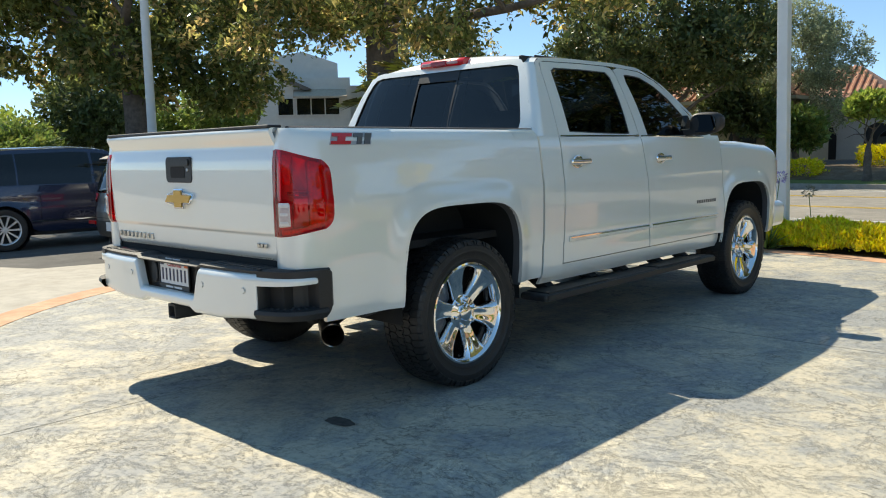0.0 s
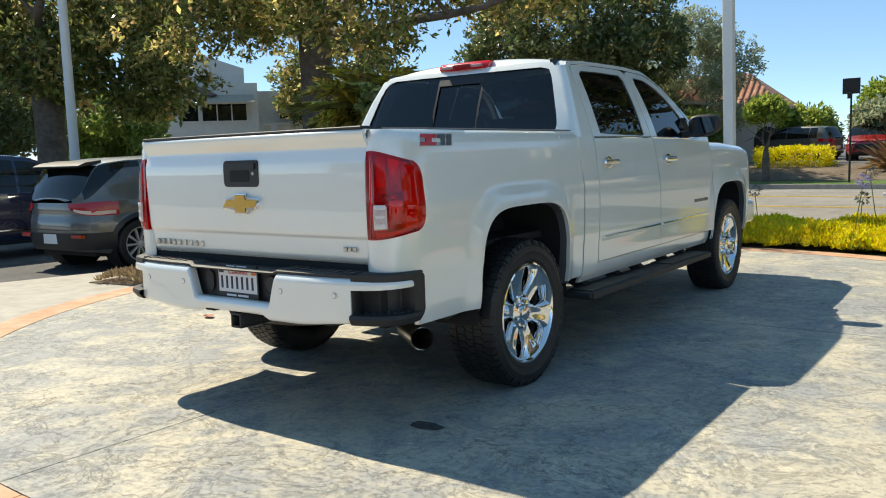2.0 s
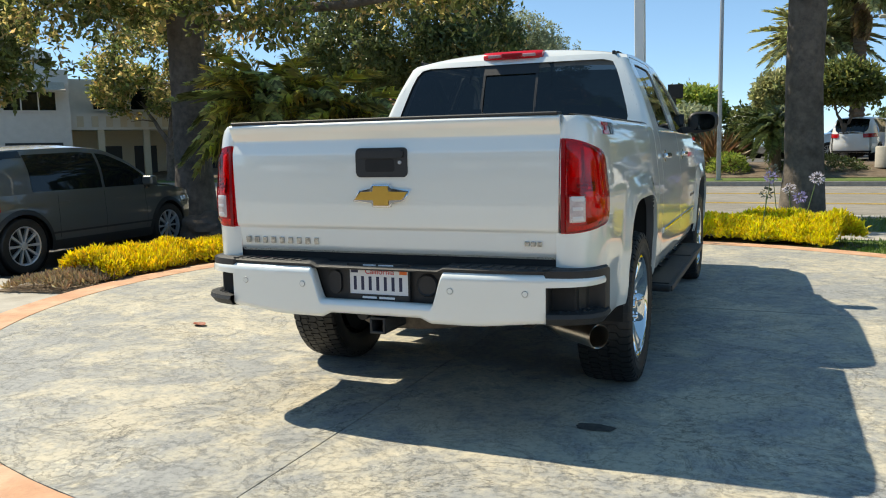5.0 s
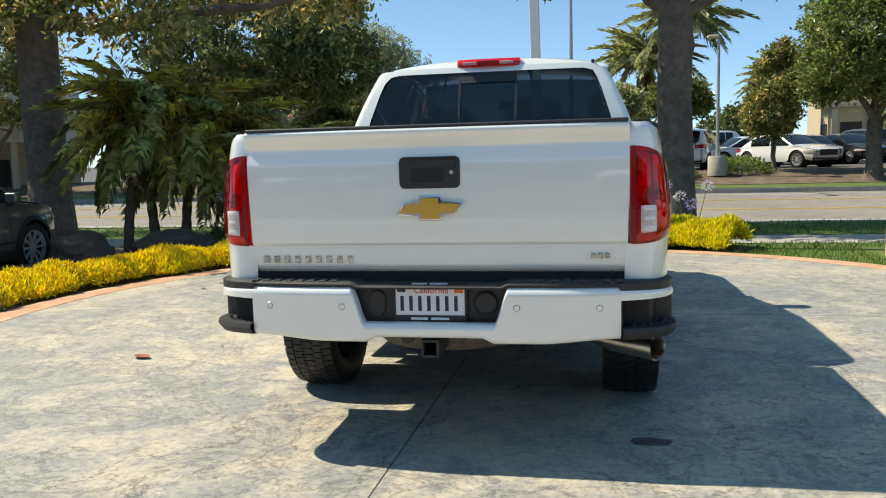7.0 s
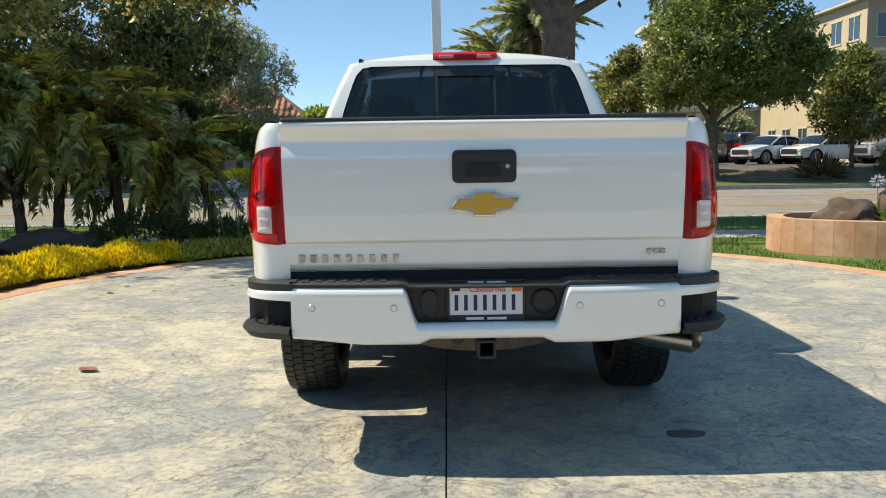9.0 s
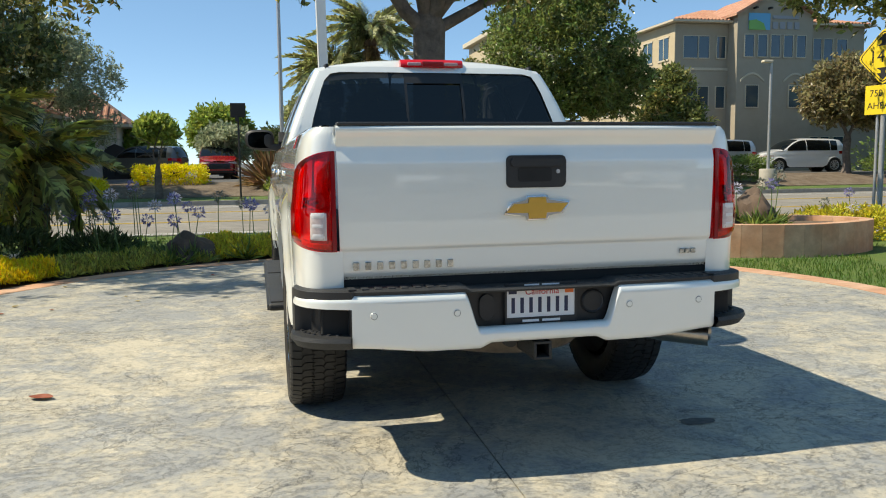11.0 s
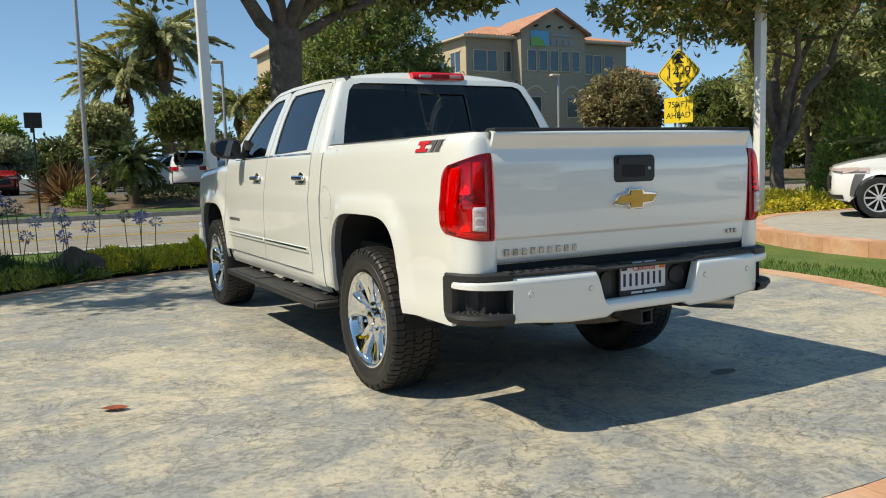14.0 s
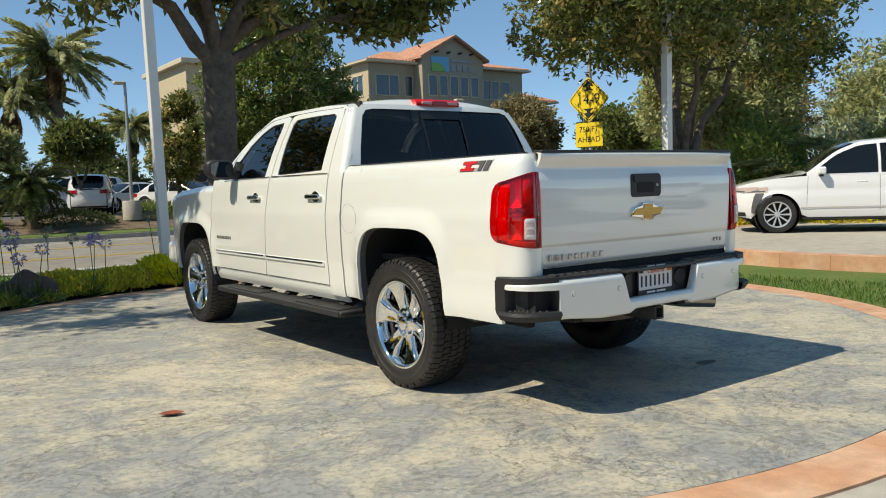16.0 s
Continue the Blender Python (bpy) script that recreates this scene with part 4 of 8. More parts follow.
part("cab_rear_wall", bm, M["truck_white"], truck)


def rear_glass(name, x0, x1, z0, z1, off, mat, shape=True):
    bm = bmesh.new()
    def f(u, v):
        z = z0 + (z1 - z0) * v
        lim = float(np.interp(z, [1.42, 1.52, 1.72, 1.82, 1.838], [0.805, 0.787, 0.725, 0.685, 0.625]))
        x = x0 + (x1 - x0) * u
        if shape:
            x = max(-lim, min(lim, x * lim / 0.805 if abs(x) > 0.3 else x))
        return rear_place(x, z, off)
    patch(bm, f, 24, 14)
    return part(name, bm, M[mat], truck)


M["rear_glass"] = glassy("smoked_rear_glass", (0.075, 0.085, 0.095))
rear_glass("rear_window", -0.805, -0.185, 1.414, 1.840, 0.012, "rear_glass")
rear_glass("rear_window", 0.185, 0.805, 1.414, 1.840, 0.012, "rear_glass")
rear_glass("sliding_window", -0.185, 0.185, 1.414, 1.775, 0.020, "rear_glass", False)
for x0, x1, z0, z1 in ((-0.192, -0.176, 1.414, 1.79), (0.176, 0.192, 1.414, 1.79), (-0.19, 0.19, 1.770, 1.842), (-0.80, 0.80, 1.408, 1.424)):
    bm = bmesh.new()
    patch(bm, lambda u, v: rear_place(x0 + (x1 - x0) * u, z0 + (z1 - z0) * v, 0.008), 12, 2)
    part("window_frame", bm, M["black_plastic"], truck)
bm = bmesh.new()
patch(bm, lambda u, v: (-0.205 + 0.41 * u, 0.868 + 0.02 * v + 0.02 * (2 * u - 1) ** 4 - 0.014 * math.sin(math.pi * v), 1.872 + 0.052 * v), 16, 6)
flange(bm, lambda c: (0, 0.05, 0))
M["cargo_lens"] = shader("pink_cargo_lens", (0.55, 0.30, 0.30), 0.12, coat=0.8, vary=0.2, scale=60)
brake = part("high_brake_light", bm, M["lens_bright"], truck, "red high brake light over the rear window")
for x0, x1 in ((-0.165, -0.075), (0.075, 0.165)):
    part("cargo_lamp", box(x0, x1, 0.853, 0.875, 1.883, 1.904, 0.006), M["cargo_lens"], brake)
part("lamp_centre", box(-0.07, 0.07, 0.852, 0.875, 1.876, 1.910, 0.005), M["lens_red"], brake)
bm = bmesh.new()
patch(bm, lambda u, v: ((2 * u - 1) * (0.705 + 0.12 * v), 2.245 + 0.80 * v - 0.06 * (2 * u - 1) ** 2 * v, 1.90 - 0.53 * v - 0.025 * (2 * u - 1) ** 2), 16, 12)
part("windscreen", bm, M["car_glass"], truck, "clear windscreen")
bm = bmesh.new()
patch(bm, lambda u, v: ((2 * u - 1) * 0.905, 3.0 + 1.55 * v - 0.12 * (2 * u - 1) ** 2 * v, 1.375 - 0.04 * v - 0.10 * v ** 4 - 0.045 * abs(2 * u - 1) ** 3 + 0.015 * math.cos(3 * math.pi * (u - 0.5))), 24, 20)
part("bonnet", bm, M["truck_white"], truck)
part("cowl", box(-0.85, 0.85, 2.96, 3.08, 1.28, 1.345, 0.01), M["black_plastic"], truck)
grille = part("grille", box(-0.66, 0.66, 4.50, 4.60, 0.78, 1.20, 0.03), M["chrome"], truck, "chrome front grille")
for k in range(5):
    part("grille_slot", box(-0.62, 0.62, 4.595, 4.606, 0.82 + 0.075 * k, 0.865 + 0.075 * k, 0.004), M["under_black"], grille)
part("front_bumper", box(-0.95, 0.95, 4.36, 4.66, 0.52, 0.76, 0.06, segs=4), M["truck_white"], truck)
for sx in (1, -1):
    part("headlight", box(sx * 0.66, sx * 0.90, 4.36, 4.585, 0.92, 1.17, 0.03), M["lens_clear"], truck, "clear headlight")

# cabin seen through the glass
part("cabin_floor", box(-0.85, 0.85, 0.80, 2.95, 0.62, 0.66, 0.0), M["seat_dark"], truck)
part("dashboard", box(-0.82, 0.82, 2.62, 3.0, 0.9, 1.30, 0.06), M["seat_dark"], truck)
wheel_bm = tube([(0.18 * math.cos(a), 0.05 * math.sin(a), 0.18 * math.sin(a)) for a in np.linspace(0, 2 * math.pi, 25)], [0.016] * 25, 8, close=False)
stw = part("steering_wheel", wheel_bm, M["seat_dark"], truck)
stw.location = (-0.40, 2.50, 1.22)
for y, zt in ((1.02, 1.36), (2.0, 1.38)):
    for x in (-0.42, 0.42):
        seat = part("seat_back", box(x - 0.26, x + 0.26, y, y + 0.16, 0.75, zt, 0.05, segs=3), M["seat_dark"], truck)
        part("head_rest", box(x - 0.13, x + 0.13, y + 0.02, y + 0.12, zt + 0.02, zt + 0.20, 0.035, segs=3), M["seat_dark"], seat)
        part("seat_cushion", box(x - 0.26, x + 0.26, y + 0.1, y + 0.6, 0.72, 0.92, 0.05, segs=3), M["seat_dark"], truck)
part("inner_mirror", box(-0.12, 0.12, 2.42, 2.45, 1.68, 1.75, 0.012), M["black_plastic"], truck)

# wheels: built once, then set at the four corners
TR, RR = 0.415, 0.276
tyre_bm = lathe([(RR - 0.012, -0.105), (RR + 0.006, -0.122), (0.300, -0.134), (0.335, -0.141), (0.370, -0.139), (0.390, -0.132), (0.402, -0.114), (0.4075, -0.08), (0.4075, 0.08), (0.402, 0.114), (0.390, 0.132), (0.370, 0.139), (0.352, 0.1405), (0.350, 0.1425), (0.342, 0.1425), (0.340, 0.1405), (0.306, 0.1350), (0.304, 0.1365), (0.298, 0.1355), (RR + 0.006, 0.122), (RR - 0.012, 0.105)], 72, "x")
tyre_mesh = mesh_of("tyre", tyre_bm)
tyre_mesh.materials.append(M["rubber"])
bm = bmesh.new()
NB = 62
for row, (x0, x1, ph) in enumerate(((-0.128, -0.084, 0.0), (-0.076, -0.031, 0.45), (-0.023, 0.023, 0.05), (0.031, 0.076, 0.55), (0.084, 0.128, 0.1))):
    for k in range(NB):
        a0 = 2 * math.pi * (k + ph) / NB
        a1 = a0 + 2 * math.pi / NB * (0.86 if abs(row - 2) < 2 else 0.82)
        am = (a0 + a1) / 2
        edge = abs(row - 2) == 2
        kink = 0.007 * (1 if row % 2 else -1) if not edge else 0.0
        vs = []
        for low in (True, False):
            for a, xo in ((a0, -kink), (am, kink), (a1, -kink)):
                # the outer lugs fall away towards the side wall
                rs = [0.400 if low else (TR - (0.010 if edge and (x > 0) == (row > 2) and abs(x) > 0.1 else 0.0)) for x in (x0, x1)]
                vs.append([bm.verts.new((x + xo, r * math.cos(a), r * math.sin(a))) for x, r in zip((x0, x1), rs)])
        for j in (3, 4):
            bm.faces.new((vs[j][0], vs[j][1], vs[j + 1][1], vs[j + 1][0]))
            bm.faces.new((vs[j - 3][0], vs[j][0], vs[j + 1][0], vs[j - 2][0]))
            bm.faces.new((vs[j - 3][1], vs[j][1], vs[j + 1][1], vs[j - 2][1]))
        bm.faces.new((vs[0][0], vs[0][1], vs[3][1], vs[3][0]))
        bm.faces.new((vs[2][0], vs[2][1], vs[5][1], vs[5][0]))
        if edge:
            # shoulder lug that wraps over onto the side wall
            q = 1 if row > 2 else -1
            lug = []
            for a in (a0, am if k % 2 else a1):
                lug.append([bm.verts.new((q * x, r * math.cos(a), r * math.sin(a))) for x, r in ((0.127, TR - 0.008), (0.1365, 0.397), (0.1412, 0.380), (0.138, 0.374))])
            for j in range(3):
                bm.faces.new((lug[0][j], lug[0][j + 1], lug[1][j + 1], lug[1][j]))
            for g in lug:
                deep = bm.verts.new((q * 0.120, 0.388 * math.cos(a0 if g is lug[0] else (am if k % 2 else a1)), 0.388 * math.sin(a0 if g is lug[0] else (am if k % 2 else a1))))
                bm.faces.new((g[0], g[1], g[2], deep))
tread_mesh = mesh_of("tread", bm, False)
tread_mesh.materials.append(M["rubber"])
bm = lathe([(RR - 0.006, 0.114), (RR + 0.006, 0.120), (RR + 0.006, 0.127), (RR - 0.004, 0.129), (RR - 0.012, 0.124), (RR - 0.020, 0.110), (RR - 0.034, 0.02), (RR - 0.034, -0.12)], 72, "x")
rim_mesh = mesh_of("rim", bm)
M["rim_chrome"] = shader("rim_chrome", (0.80, 0.81, 0.82), 0.055, metal=1.0)
rim_mesh.materials.append(M["rim_chrome"])
bm = bmesh.new()
def spoke(u, v):
    """One broad spoke from the hub to the rim, hollowed along its middle."""
    r = 0.075 + (RR - 0.016 - 0.075) * u
    w = 0.040 + 0.020 * u + 0.042 * u ** 5
    t = 2 * v - 1
    x = 0.080 + 0.036 * u ** 1.5 - 0.004 * math.exp(-(t / 0.5) ** 2) * math.sin(math.pi * min(1, u * 1.1)) - 0.022 * max(0, (abs(t) - 0.72) / 0.28) ** 2
    return (x, w * t, r)
patch(bm, spoke, 12, 14)
flange(bm, lambda c: (-0.055, 0, 0))
spoke_mesh = mesh_of("spoke", bm)
spoke_mesh.materials.append(M["rim_chrome"])
hub_mesh = mesh_of("hub_cap", lathe([(0.0, 0.112), (0.030, 0.111), (0.043, 0.106), (0.046, 0.094), (0.060, 0.086), (0.088, 0.084), (0.100, 0.078), (0.106, 0.04)], 36, "x"))
hub_mesh.materials.append(M["rim_chrome"])
nut_mesh = mesh_of("lug_nut", lathe([(0.0, 0.108), (0.008, 0.107), (0.011, 0.100), (0.012, 0.080)], 6, "x"), False)
nut_mesh.materials.append(M["chrome"])
disc_mesh = mesh_of("brake_disc", lathe([(0.0, 0.0), (0.17, 0.0), (0.17, -0.02), (0.0, -0.02)], 36, "x"))
disc_mesh.materials.append(M["galvanised"])
back_mesh = mesh_of("wheel_back", lathe([(0.0, -0.05), (RR - 0.03, -0.05), (RR - 0.03, -0.06), (0.0, -0.06)], 36, "x"))
back_mesh.materials.append(M["under_black"])
for sx in (1, -1):
    for y in (0.022, 3.650):
        wh = part("wheel", tyre_mesh, None, truck, "black all-terrain tyre on a six-spoke chrome rim")
        wh.matrix_local = pose(sx * 0.860, y, TR - 0.011, 17 * (1 + y), 0, 0 if sx > 0 else 180)
        part("tread", tread_mesh, None, wh)
        part("rim", rim_mesh, None, wh)
        part("hub_cap", hub_mesh, None, wh)
        part("brake_disc", disc_mesh, None, wh)
        part("wheel_back", back_mesh, None, wh)
        for k in range(6):
            part("spoke", spoke_mesh, None, wh).rotation_euler = (k * math.pi / 3, 0, 0)
            nut = part("lug_nut", nut_mesh, None, wh)
            nut.location = (0.0, 0.077 * math.sin(k * math.pi / 3 + 0.52), 0.077 * math.cos(k * math.pi / 3 + 0.52))

# ---- ground, beds, road ----
PAD = Vector((0.05, 2.05))
RIN, ROUT = 4.40, 4.70


def ring_sector(r0, r1, a0, a1, z0, z1, n, cx, cy, bm=None):
    bm = bmesh.new() if bm is None else bm
    cols = []
    for i in range(n + 1):
        a = a0 + (a1 - a0) * i / n
        c, s = math.cos(a), math.sin(a)
        cols.append([bm.verts.new((cx + r * c, cy + r * s, z)) for r, z in ((r0, z0), (r1, z0), (r1, z1), (r0, z1))])
    for p, q in zip(cols, cols[1:]):
        for k in range(4):
            bm.faces.new((p[k], p[(k + 1) % 4], q[(k + 1) % 4], q[k]))
    bm.faces.new(cols[0][::-1])
    bm.faces.new(cols[-1])
    return bm


def sheet(name, outline, z0, z1, material, label, kind="structure", cat="ground"):
    ob = part(name, prism(outline, z0, z1, "z"), material, smooth=False)
    return tagged(ob, label, cat, kind=kind)


def R4(x0, x1, y0, y1):
    return [(x0, y0), (x1, y0), (x1, y1), (x0, y1)]


sheet("ground", R4(-700, 700, -400, 900), -0.8, -0.17, M["asphalt"], "grey asphalt ground reaching to the horizon")
sheet("road", R4(-160, 160, 11.15, 24.30), -0.5, -0.162, M["road_asphalt"], "worn pale grey asphalt street with painted lane lines", cat="road")
# Unseen ground, kept dark so less light bounces onto the tailgate.
sheet("front_lot", R4(-30, 11.99, -40, -9.01), -0.5, -0.012, M["asphalt"], "unseen asphalt lot before the showroom, dark to dim the tailgate", cat="parking lot")
sheet("driveway", [(-30, -9), (6.0, -9), (6.0, -3.3), (5.0, -3.3), (3.0, -1.5), (-3.49, -1.5), (-3.49, -3.3), (-30, -3.3)], -0.5, -0.012, M["concrete"], "grey concrete driveway round the display pad", cat="pavement")
# Unseen ground, added pale to bounce light onto the truck's right flank.
sheet("sales_lot", [(6.01, -9), (12, -9), (12, -40), (46, -40), (46, 1.5), (22.02, 1.5), (22.02, -3.3), (6.01, -3.3)], -0.5, -0.013, M["pale_bounce_concrete"], "unseen pale concrete ground added to bounce light", cat="parking lot")
sheet("pavement_apron", [(-8.2, -3.29), (-3.5, -3.29), (-3.5, 1.3), (-5.0, 1.75), (-6.2, 1.75), (-6.6, 0.4), (-8.2, -0.3)], -0.5, -0.03, M["concrete"], "sunlit concrete gutter apron beside the pad", cat="pavement")
sheet("lawn", [(1.9, -3.29), (7.0, -3.29), (7.0, -1.2), (22, -1.2), (22, 7.5), (1.9, 7.5)], -0.5, -0.03, M["lawn"], "short mown green lawn", cat="lawn")
# Another unseen pale strip that brightens the same flank.
sheet("side_lot", R4(7.01, 22, -3.29, -1.21), -0.5, -0.014, M["pale_bounce_concrete"], "unseen pale concrete strip beside the display platform, added to bounce light", cat="pavement")
part_bed = part("planting_bed", ring_sector(ROUT - 0.05, 5.6, radians(62), radians(190), -0.3, -0.018, 40, PAD.x, PAD.y), M["soil"], smooth=False)
tagged(part_bed, "brown soil of the planting bed round the pad", "soil", kind="structure")
sheet("planting_bed", [(-12.0, 5.9), (-5.3, 4.4), (-4.6, 5.2), (1.88, 6.9), (1.88, 7.5), (-12.0, 7.5)], -0.5, -0.024, M["soil"], "brown soil under the palms", cat="soil")
sheet("sidewalk", R4(-90, 90, 7.5, 8.6), -0.5, -0.02, M["concrete"], "pale concrete sidewalk along the street", cat="sidewalk")
sheet("verge", R4(-90, 90, 8.6, 11.0), -0.5, -0.035, M["lawn"], "green grass verge beside the street", cat="lawn")
sheet("kerb_near", R4(-160, 160, 11.0, 11.15), -0.5, -0.015, M["kerb"], "grey concrete kerb of the street", cat="kerb")
sheet("kerb_far", R4(-160, 160, 24.30, 24.45), -0.5, -0.01, M["kerb"], "grey concrete kerb across the street", cat="kerb")
sheet("far_verge", R4(-160, 160, 24.45, 27.0), -0.5, 0.0, M["lawn"], "green grass verge across the street", cat="lawn")
def bank_z(y):
    return float(np.interp(y, [27.0, 29.2, 30.6], [0.02, 0.38, 0.47]))


tagged(part("far_bank", prism([(27.0, -0.5), (27.0, 0.02), (29.2, 0.38), (30.6, 0.47), (31.0, 0.475), (31.0, -0.5)], -160, 160, "x"), M["soil"], smooth=False), "brown mulch bank across the street", "soil", kind="structure")
sheet("far_lot", R4(-160, 160, 31.0, 110.0), -0.5, 0.47, M["asphalt"], "grey asphalt parking lot across the street", cat="parking lot")
M["line_white"] = shader("road_white", (0.55, 0.55, 0.53), 0.8, vary=0.3, scale=20)
M["line_yellow"] = shader("road_yellow", (0.48, 0.32, 0.06), 0.8, vary=0.3, scale=20)
for y, mname in ((12.95, "line_white"), (16.2, "line_yellow"), (16.42, "line_yellow"), (20.1, "line_yellow"), (20.32, "line_yellow"), (23.0, "line_white")):
    tagged(part("lane_line", prism(R4(-120, 120, y, y + 0.11), -0.17, -0.156, "z"), M[mname], smooth=False), "painted lane line on the street", "road marking", kind="structure")


def on_pad(x, y, r=ROUT + 0.02):
    return math.hypot(x - PAD.x, y - PAD.y) < r


rng = np.random.default_rng(11)
# lawn and verge blades
def blades(name, spots, h, label, z=-0.03, mat="grass"):
    n = len(spots)
    c = np.column_stack([spots, np.full(n, z)])
    up = np.tile([0.0, 0.0, 1.0], (n, 1))
    ob = part(name, leaves(name, c, up, h, rng, M[mat], wide=0.16, spread=0.35), None)
    return tagged(ob, label, "grass", kind="stuff")


sp = np.column_stack([rng.uniform(1.9, 7.5, 26000), rng.uniform(-2.0, 7.45, 26000)])
keep = [not on_pad(x, y) and math.hypot(x - 9.9, y - 1.9) > 4.4 and not (3.9 < x < 7.4 and 4.8 < y < 6.9) for x, y in sp]
blades("lawn_grass", sp[np.array(keep)], 0.06, "short green lawn grass")
blades("verge_grass", np.column_stack([rng.uniform(-14, 14, 9000), rng.uniform(8.65, 10.95, 9000)]), 0.07, "green verge grass")

# golden groundcover round the pad
def groundcover(name, a0, a1, r0, r1, n, high, mat, label, size=0.075):
    a = rng.uniform(radians(a0), radians(a1), n)
    t = rng.uniform(0, 1, n)
    r = r0 + (r1 - r0) * t + 0.05 * np.sin(a * 37) + 0.04 * np.sin(a * 71 + 1)
    x, y = PAD.x + r * np.cos(a), PAD.y + r * np.sin(a)
    lump = np.array([noise.noise((px * 2.2, py * 2.2, 0.3)) for px, py in zip(x, y)])
    h = high * np.clip(np.sin(np.pi * np.clip(t, 0.02, 0.98)) ** 0.45, 0.25, 1) * (1 + 0.5 * lump)
    z = h * rng.uniform(0.35, 1.0, n) ** 0.6
    c = np.column_stack([x, y, z - 0.02])
    out = np.column_stack([0.3 * np.cos(a), 0.3 * np.sin(a), np.full(n, 0.9)])
    ob = part(name, leaves(name, c, out, size, rng, M[mat], wide=0.3, spread=0.5), None)
    return tagged(ob, label, "groundcover", kind="stuff")


groundcover("golden_groundcover", 136, 182.5, 4.78, 5.5, 34000, 0.26, "gold_leaf", "golden yellow groundcover plants along the pad border")
groundcover("golden_groundcover", 63, 97, 4.80, 5.75, 40000, 0.34, "yellow_leaf", "bright yellow groundcover plants along the pad border")
# These two duller sectors have the trees' shade put into the leaf colour.
groundcover("green_groundcover", 97, 112, 4.80, 5.65, 14000, 0.25, "green_gold_leaf", "green and gold groundcover plants beside the pad, dulled by tree shade in their colour")
groundcover("green_groundcover", 111, 138, 4.80, 5.6, 13000, 0.15, "shaded_gold_leaf", "low gold-green groundcover plants beside the pad, tree shade in their colour")
groundcover("mulch_litter", 176, 190, 4.78, 5.5, 2500, 0.10, "dry_frond", "brown dry litter at the end of the bed")


# ---- rocks ----
def rock(label, x, y, z, sx, sy, sz, seed):
    bm = bmesh.new()
    bmesh.ops.create_icosphere(bm, subdivisions=4, radius=1.0)
    for v in bm.verts:
        d = v.co.normalized()
        k = 1 + 0.28 * noise.noise(d * 1.3 + Vector((seed, 0, 0))) + 0.14 * noise.noise(d * 3.1 + Vector((seed, 5, 0))) + 0.05 * noise.noise(d * 8 + Vector((seed, 9, 1)))
        v.co = Vector((d.x * sx, d.y * sy, d.z * sz)) * k
        v.co.z = max(v.co.z, -0.3 * sz)
    ob = part("boulder", bm, M["rock"])
    ob.location = (x, y, z)
    return tagged(ob, label, "rock", "boulders in the beds")


rock("brown pointed boulder among the groundcover", -2.13, 6.62, 0.06, 0.34, 0.25, 0.31, 1.0)
rock("brown weathered boulder under the palms", -5.55, 6.45, 0.06, 0.62, 0.35, 0.26, 4.0)
rock("brown rounded boulder among the groundcover", -6.6, 5.75, 0.06, 0.5, 0.35, 0.3, 7.0)

# ---- raised planter and raised platform ----
def wall_ring(name, outline, thick, z0, z1, mat, label):
    """A low wall that follows a closed outline, built block by block."""
    holder = tagged(new(name), label, "planter wall", kind="structure")
    n = len(outline)
    cx, cy = sum(p[0] for p in outline) / n, sum(p[1] for p in outline) / n
    for i in range(n):
        a, b = Vector(outline[i]), Vector(outline[(i + 1) % n])
        def ins(p):
            d = Vector((cx, cy)) - p
            return p + d.normalized() * thick
        g = (b - a).normalized() * 0.0015
        a2, b2 = a + g, b - g
        part("wall_block", prism([tuple(a2), tuple(b2), tuple(ins(b2)), tuple(ins(a2))], z0, z1, "z"), mat, holder, smooth=False)
    return holder


def smooth_outline(pts, n):
    out = []
    k = len(pts)
    for i in range(k):
        p0, p1, p2, p3 = (Vector(pts[(i + j - 1) % k]) for j in range(4))
        for s in range(n):
            t = s / n
            q = 0.5 * ((2 * p1) + (p2 - p0) * t + (2 * p0 - 5 * p1 + 4 * p2 - p3) * t * t + (3 * p1 - p0 - 3 * p2 + p3) * t ** 3)
            out.append((q.x, q.y))
    return out


P1 = smooth_outline([(4.02, 5.98), (4.70, 5.22), (5.95, 4.90), (7.25, 5.55), (6.5, 6.7), (4.6, 6.85)], 5)
wall_ring("planter_wall", P1, 0.2, -0.1, 0.40, M["orange_band"], "low orange concrete wall of a raised planter")
sheet("planter_soil", [(x * 0.94 + 5.5 * 0.06, y * 0.94 + 5.85 * 0.06) for x, y in P1], -0.1, 0.33, M["soil"], "brown soil in the raised planter", cat="soil")
rock("large dark weathered boulder in the raised planter", 4.95, 5.9, 0.34, 0.40, 0.34, 0.30, 12.0)
rock("large dark weathered boulder in the raised planter", 5.5, 5.75, 0.36, 0.27, 0.36, 0.46, 15.0)
PC, PR = Vector((11.2, 2.2)), 4.5
wall_ring("platform_wall", [(PC.x + PR * math.cos(2 * math.pi * i / 40), PC.y + PR * math.sin(2 * math.pi * i / 40)) for i in range(40)], 0.3, -0.1, 0.172, M["orange_band"], "low orange concrete wall round a raised display platform")
sheet("platform", [(PC.x + (PR - 0.28) * math.cos(2 * math.pi * i / 48), PC.y + (PR - 0.28) * math.sin(2 * math.pi * i / 48)) for i in range(48)], -0.1, 0.167, M["concrete"], "grey concrete top of a raised display platform", cat="pavement")

